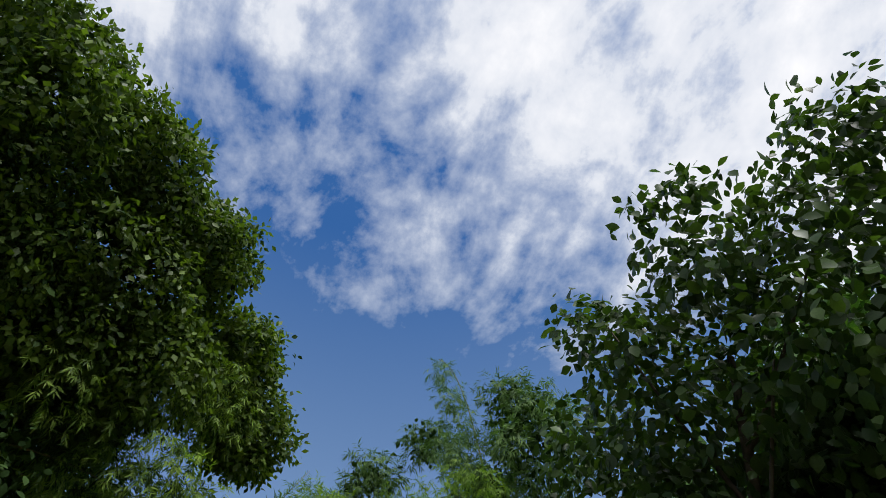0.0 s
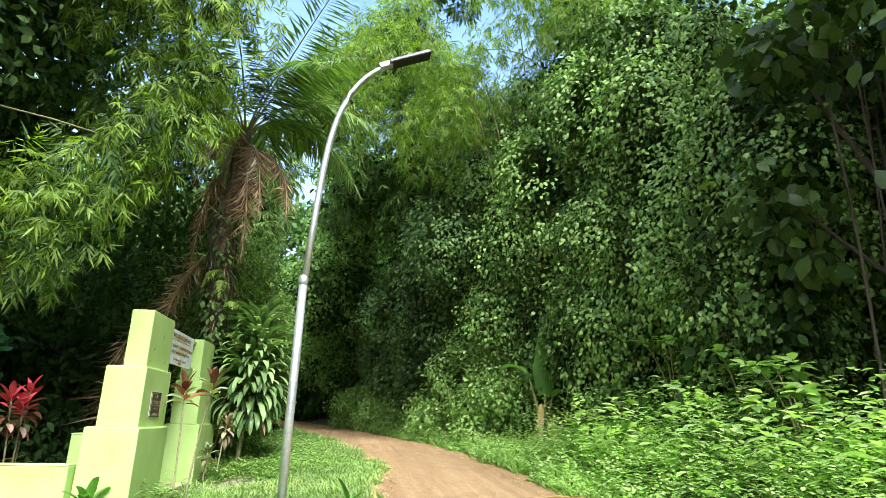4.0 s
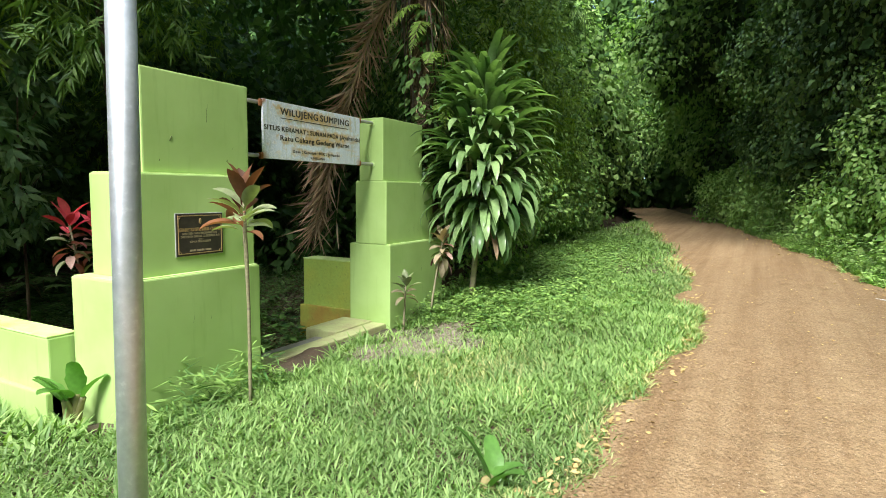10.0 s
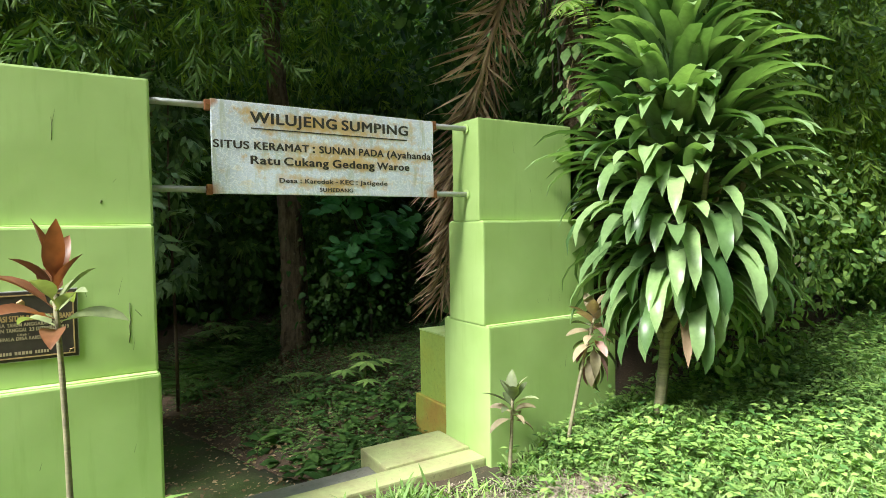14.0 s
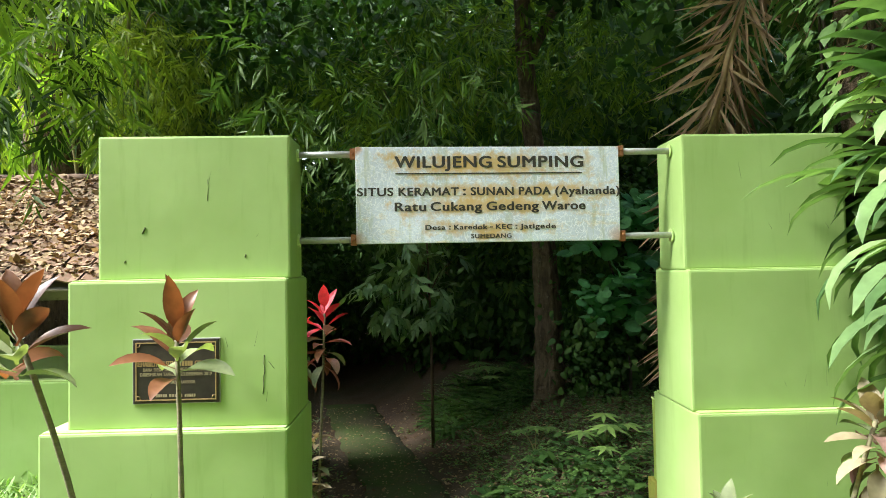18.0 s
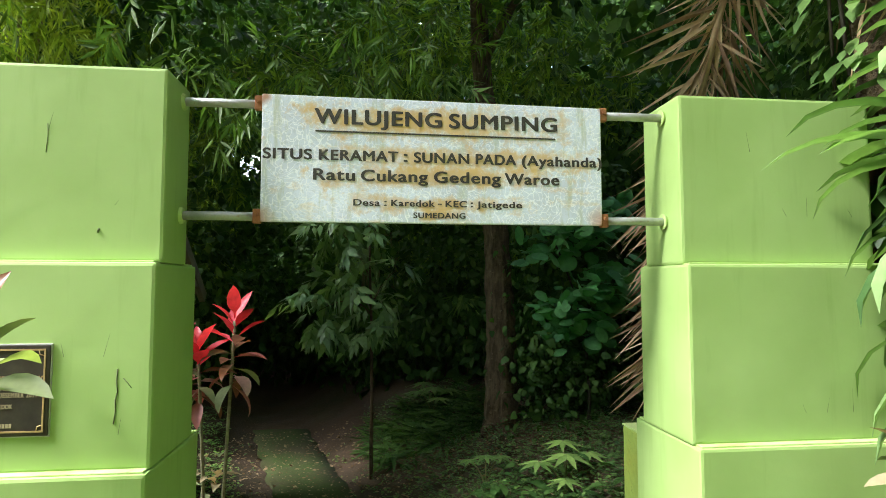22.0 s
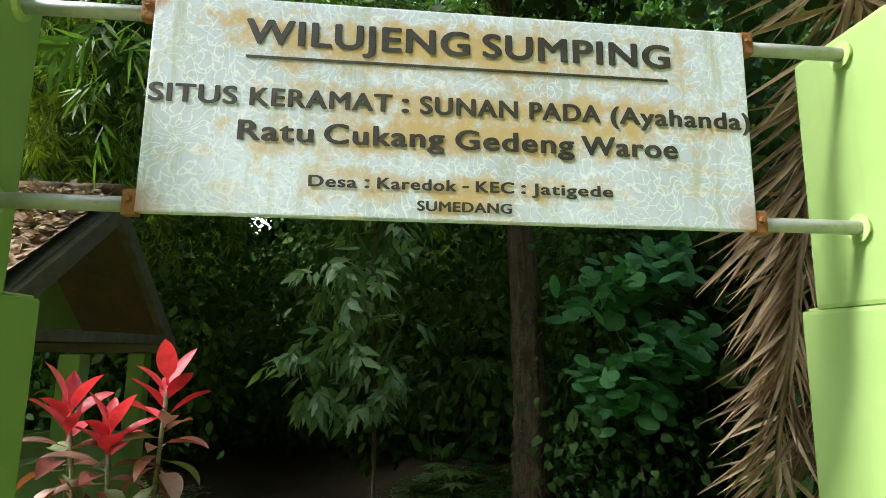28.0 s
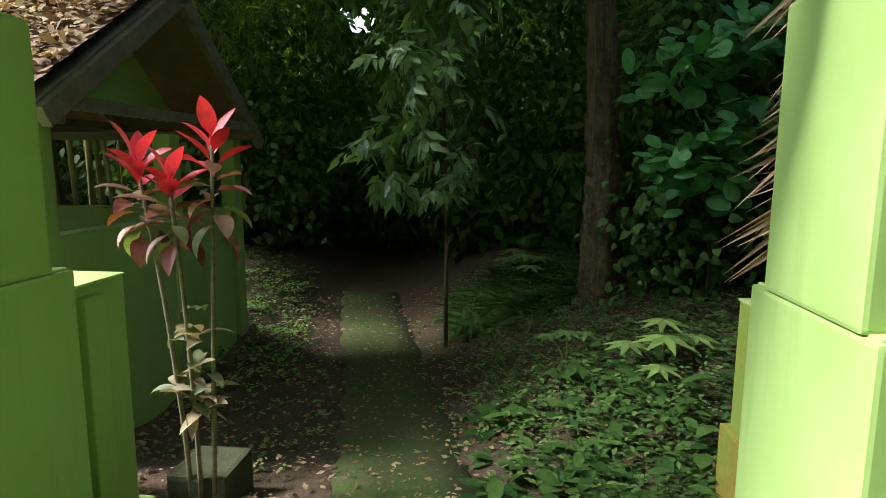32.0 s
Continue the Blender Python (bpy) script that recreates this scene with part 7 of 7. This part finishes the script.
def weeds(label, x, y, size, height, material=WEED, tmpl=OVAL, per=5):
    n = len(x)
    h = height * rng.random(n) ** 1.4
    P = np.repeat(np.stack([x, y, ground_z(x, y)], -1), per, axis=0)
    m = n * per
    P[:, 2] += np.repeat(h, per) * rng.uniform(.5, 1, m)
    th = rng.uniform(0, 6.28, m)
    P[:, 0] += np.cos(th) * size * .25
    P[:, 1] += np.sin(th) * size * .25
    ax = np.stack([np.cos(th), np.sin(th), rng.uniform(-.25, .55, m)], -1)
    nn = np.stack([-.3 * np.cos(th), -.3 * np.sin(th), np.ones(m)], -1) + rng.normal(size=(m, 3)) * .2
    ob = leaves("weeds", tmpl, P, ax, nn, size * rng.uniform(.5, 1.25, m), material, None)
    return tagged(ob, label, "weeds", kind="stuff")


x, y = scatter_ground(1.9, 9.5, -2.4, -.1, 9000, lambda a, b: verge(a, b) & (rng.random(len(a)) < np.clip((b + 2.3) / 1.3, .12, 1)))
weeds("low leafy weeds among the verge grass", x, y, .055, .2, IVY)
x, y = scatter_ground(-14, 14, -7.6, -3, 20400, near_bank)
weeds("knee-high leafy weeds on the road bank", x, y, .075, .5, BANK_LEAF)
x, y = scatter_ground(-14, 8, -9, -6, 4560, near_bank)
weeds("tall broad-leaved weeds at the thicket foot", x, y, .105, 1.2, BANK_LEAF)
x, y = scatter_ground(-7, 1.5, -8.0, -5.9, 720, bank)
weeds("broad-leaved light green plants on the bank before the thicket", x, y, .18, 1.3, BANK_LEAF, per=7)
x, y = scatter_ground(.6, 3.8, 1.3, 7.0, 9000, lambda a, b: (a - slab_mid(b) > .5) & (rng.random(len(a)) < np.clip((a - slab_mid(b) - .5) / .8, .12, 1) * np.clip(1.6 - .2 * b, .35, 1)))
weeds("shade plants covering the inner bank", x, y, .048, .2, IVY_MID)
x, y = scatter_ground(-3.4, -.3, 3.6, 7.5, 1500, lambda a, b: slab_mid(b) - a > .8)
weeds("small-leaved green cover on the slope behind the hut", x, y, .05, .12, IVY)
x, y = scatter_ground(-2.4, .0, 3.0, 7.0, 700, lambda a, b: slab_mid(b) - a > .9)
weeds("creeping shade plants beside the footpath", x, y, .06, .1, IVY)
x, y = scatter_ground(.7, 2.2, 4.6, 6.4, 160, lambda a, b: a - slab_mid(b) > .8)
weeds("dark ferny plants on the bank", x, y, .32, .2, IVY_DARK, LANCE, 12)


x, y = scatter_ground(-14, 11, -6.6, -2.8, 31200, lambda a, b: near_bank(a, b) & (b > np.interp(a, *RIGHT_Y) - 1.1))
weeds("dense bright low weeds along the road edge", x, y, .058, .2, BANK_LEAF, per=4)


def litter(label, x, y, size, material, lift=.012):
    n = len(x)
    P = np.stack([x, y, ground_z(x, y) + lift], -1)
    ax = unit(np.stack([*rng.normal(size=(2, n)), rng.normal(size=n) * .15], -1))
    nn = np.array([0, 0, 1.0]) + rng.normal(size=(n, 3)) * .3
    return tagged(leaves("fallen_leaves", DIAMOND, P, ax, nn, size * rng.uniform(.4, 1.3, n), material), label, "leaf litter", kind="stuff")


x, y = scatter_ground(-1.2, 2.6, .6, 7, 3200)
litter("small dry leaves strewn over the grove floor", x, y, .05, LITTER, .04)
ys3 = rng.uniform(1.0, 7.0, 420)
litter("pale leaf flecks on the mossy footpath", slab_mid(ys3) + rng.uniform(-.34, .34, 420), ys3, .028, LITTER, .05)
x, y = scatter_ground(-1.3, 2.8, .6, 6.5, 2000, lambda a, b: np.abs(a - slab_mid(b)) > .4)
litter("brown twigs and straw on the grove floor", x, y, .05, LITTER, .035)
x, y = scatter_ground(-1.6, 1.4, 2.0, 6.5, 420, lambda a, b: np.abs(a - slab_mid(b) + .1) > .42)
weeds("tiny green seedlings on the grove floor", x, y, .045, .07, IVY)
xe = rng.uniform(-6, 14, 2600)
ye = np.where(rng.random(2600) < .5, np.interp(xe, *LEFT_Y) - np.abs(rng.normal(size=2600)) * .12, np.interp(xe, *RIGHT_Y) + np.abs(rng.normal(size=2600)) * .22)
litter("dry leaves and straw along the road edges", xe, ye, .045, STRAW, .03)

x, y = scatter_ground(1.15, 2.5, 1.2, 3.1, 130, lambda a, b: a - slab_mid(b) > .42)
weeds("broad-leaved shade weeds by the gate", x, y, .15, .26, IVY_DARK)


def gravel_patch():
    n = 40
    th = np.linspace(0, 2 * np.pi, n, endpoint=False)
    rad = .95 + .22 * np.sin(3 * th + 1) + .14 * np.sin(7 * th) + .08 * np.sin(11 * th + 2)
    V = [(1.35, -.78, 0)]
    for r in (.35, .7, 1.0):
        V += [(1.35 + .78 * r * a * math.cos(t), -.72 + .52 * r * a * math.sin(t), 0) for t, a in zip(th, rad)]
    V = np.array(V)
    V[:, 2] = ground_z(V[:, 0], V[:, 1]) + rough_ground(V[:, 0], V[:, 1]) + .014
    V[-n:, 2] -= .02
    tri = np.array([(0, 1 + k, 1 + (k + 1) % n) for k in range(n)])
    quad = np.array([(1 + l * n + k, 1 + (l + 1) * n + k, 1 + (l + 1) * n + (k + 1) % n, 1 + l * n + (k + 1) % n) for l in range(2) for k in range(n)])
    tagged(mesh_of("gravel_patch", V, [tri, quad], GRAVEL_SOIL, None, True), "pale worn gravel patch before the gateway", "gravel", kind="structure")
    m = 9000
    t, r = rng.uniform(0, 6.28, m), np.sqrt(rng.random(m))
    x, y = 1.35 + .9 * r * np.cos(t), -.72 + .58 * r * np.sin(t)
    pebbles("small pale stones scattered over the bare patch", x, y, .0075, PEBBLE)


STONE = (np.array([(1, 0, 0), (0, 1, 0), (-1, 0, 0), (0, -1, 0), (0, 0, .8), (0, 0, -.6)]), [np.array([(0, 1, 4), (1, 2, 4), (2, 3, 4), (3, 0, 4), (1, 0, 5), (2, 1, 5), (3, 2, 5), (0, 3, 5)])])


def pebbles(label, x, y, size, material, lift=.016):
    n = len(x)
    P = np.stack([x, y, ground_z(x, y) + rough_ground(x, y) * .5 + lift], -1)
    ob = leaves("pebbles", STONE, P, rng.normal(size=(n, 3)) * np.array([1, 1, .2]), np.tile([0, 0, 1.0], (n, 1)) + rng.normal(size=(n, 3)) * .2, size * rng.uniform(.3, 1.0, n), material)
    return tagged(ob, label, "stones", kind="stuff")


gravel_patch()
xr = rng.uniform(-6, 8, 15000)
yr2 = np.interp(xr, *LEFT_Y) + (np.interp(xr, *RIGHT_Y) - np.interp(xr, *LEFT_Y)) * rng.uniform(.03, .97, 15000)
pebbles("small stones and clods on the dirt road", xr, yr2, .007, DIRT, .02)
keep = rng.random(15000) < .03
litter("odd dry leaves lying on the dirt road", xr[keep], yr2[keep], .032, STRAW, .032)


def palm_debris():
    e = empty("dry_palm_frond", (-.85, -4.9, float(road_z(-.85))), "dry straw-coloured palm frond lying at the road edge", "palm frond")
    n = 70
    t = rng.random(n)
    P = np.stack([-.95 + .25 * t + rng.normal(size=n) * .06, -4.45 - .95 * t + rng.normal(size=n) * .05, road_z(-.85) + .035 + rng.random(n) * .05], -1)
    A = np.stack([rng.normal(size=n) * .7, -1 + rng.normal(size=n) * .6, rng.normal(size=n) * .1], -1)
    leaves("dry_blade", LANCE, P, A, np.tile([0, 0, 1.0], (n, 1)) + rng.normal(size=(n, 3)) * .3, rng.uniform(.18, .45, n), STRAW, e, .8)
    tube("rib", arc((-1.0, -4.3, road_z(-1) + .03), (-.9, -4.8, road_z(-.9) + .07), (-.75, -5.5, road_z(-.8) + .06), 8), .01, STRAW, e, 5)
    return settle(e)


palm_debris()
bm = bmesh.new()
box(bm, -.09, .09, -.06, .06, 0, .006, .002)
ob = part("paper_scrap", bm, WHITE_PAPER)
ob.matrix_world = pose(4.5, -4.72, float(road_z(4.5)) + .02, 4, 3, 25)
tagged(ob, "crumpled white scrap lying on the dirt road", "litter")
x, y = scatter_ground(-6.5, 3, -8.2, -5.6, 7000, bank)
weeds("waist-high bright leafy weeds on the bank", x, y, .07, .85, BANK_LEAF)
x, y = scatter_ground(-1.3, 3.2, -.5, -.1, 1500, verge)
grass("taller grass tufts against the gate pillars", x, y, .15)
x, y = scatter_ground(-1.05, -.05, -.42, -.14, 55)
weeds("upright narrow-leaved weeds against the gate pillar", x, y, .13, .34, IVY, LANCE, 9)
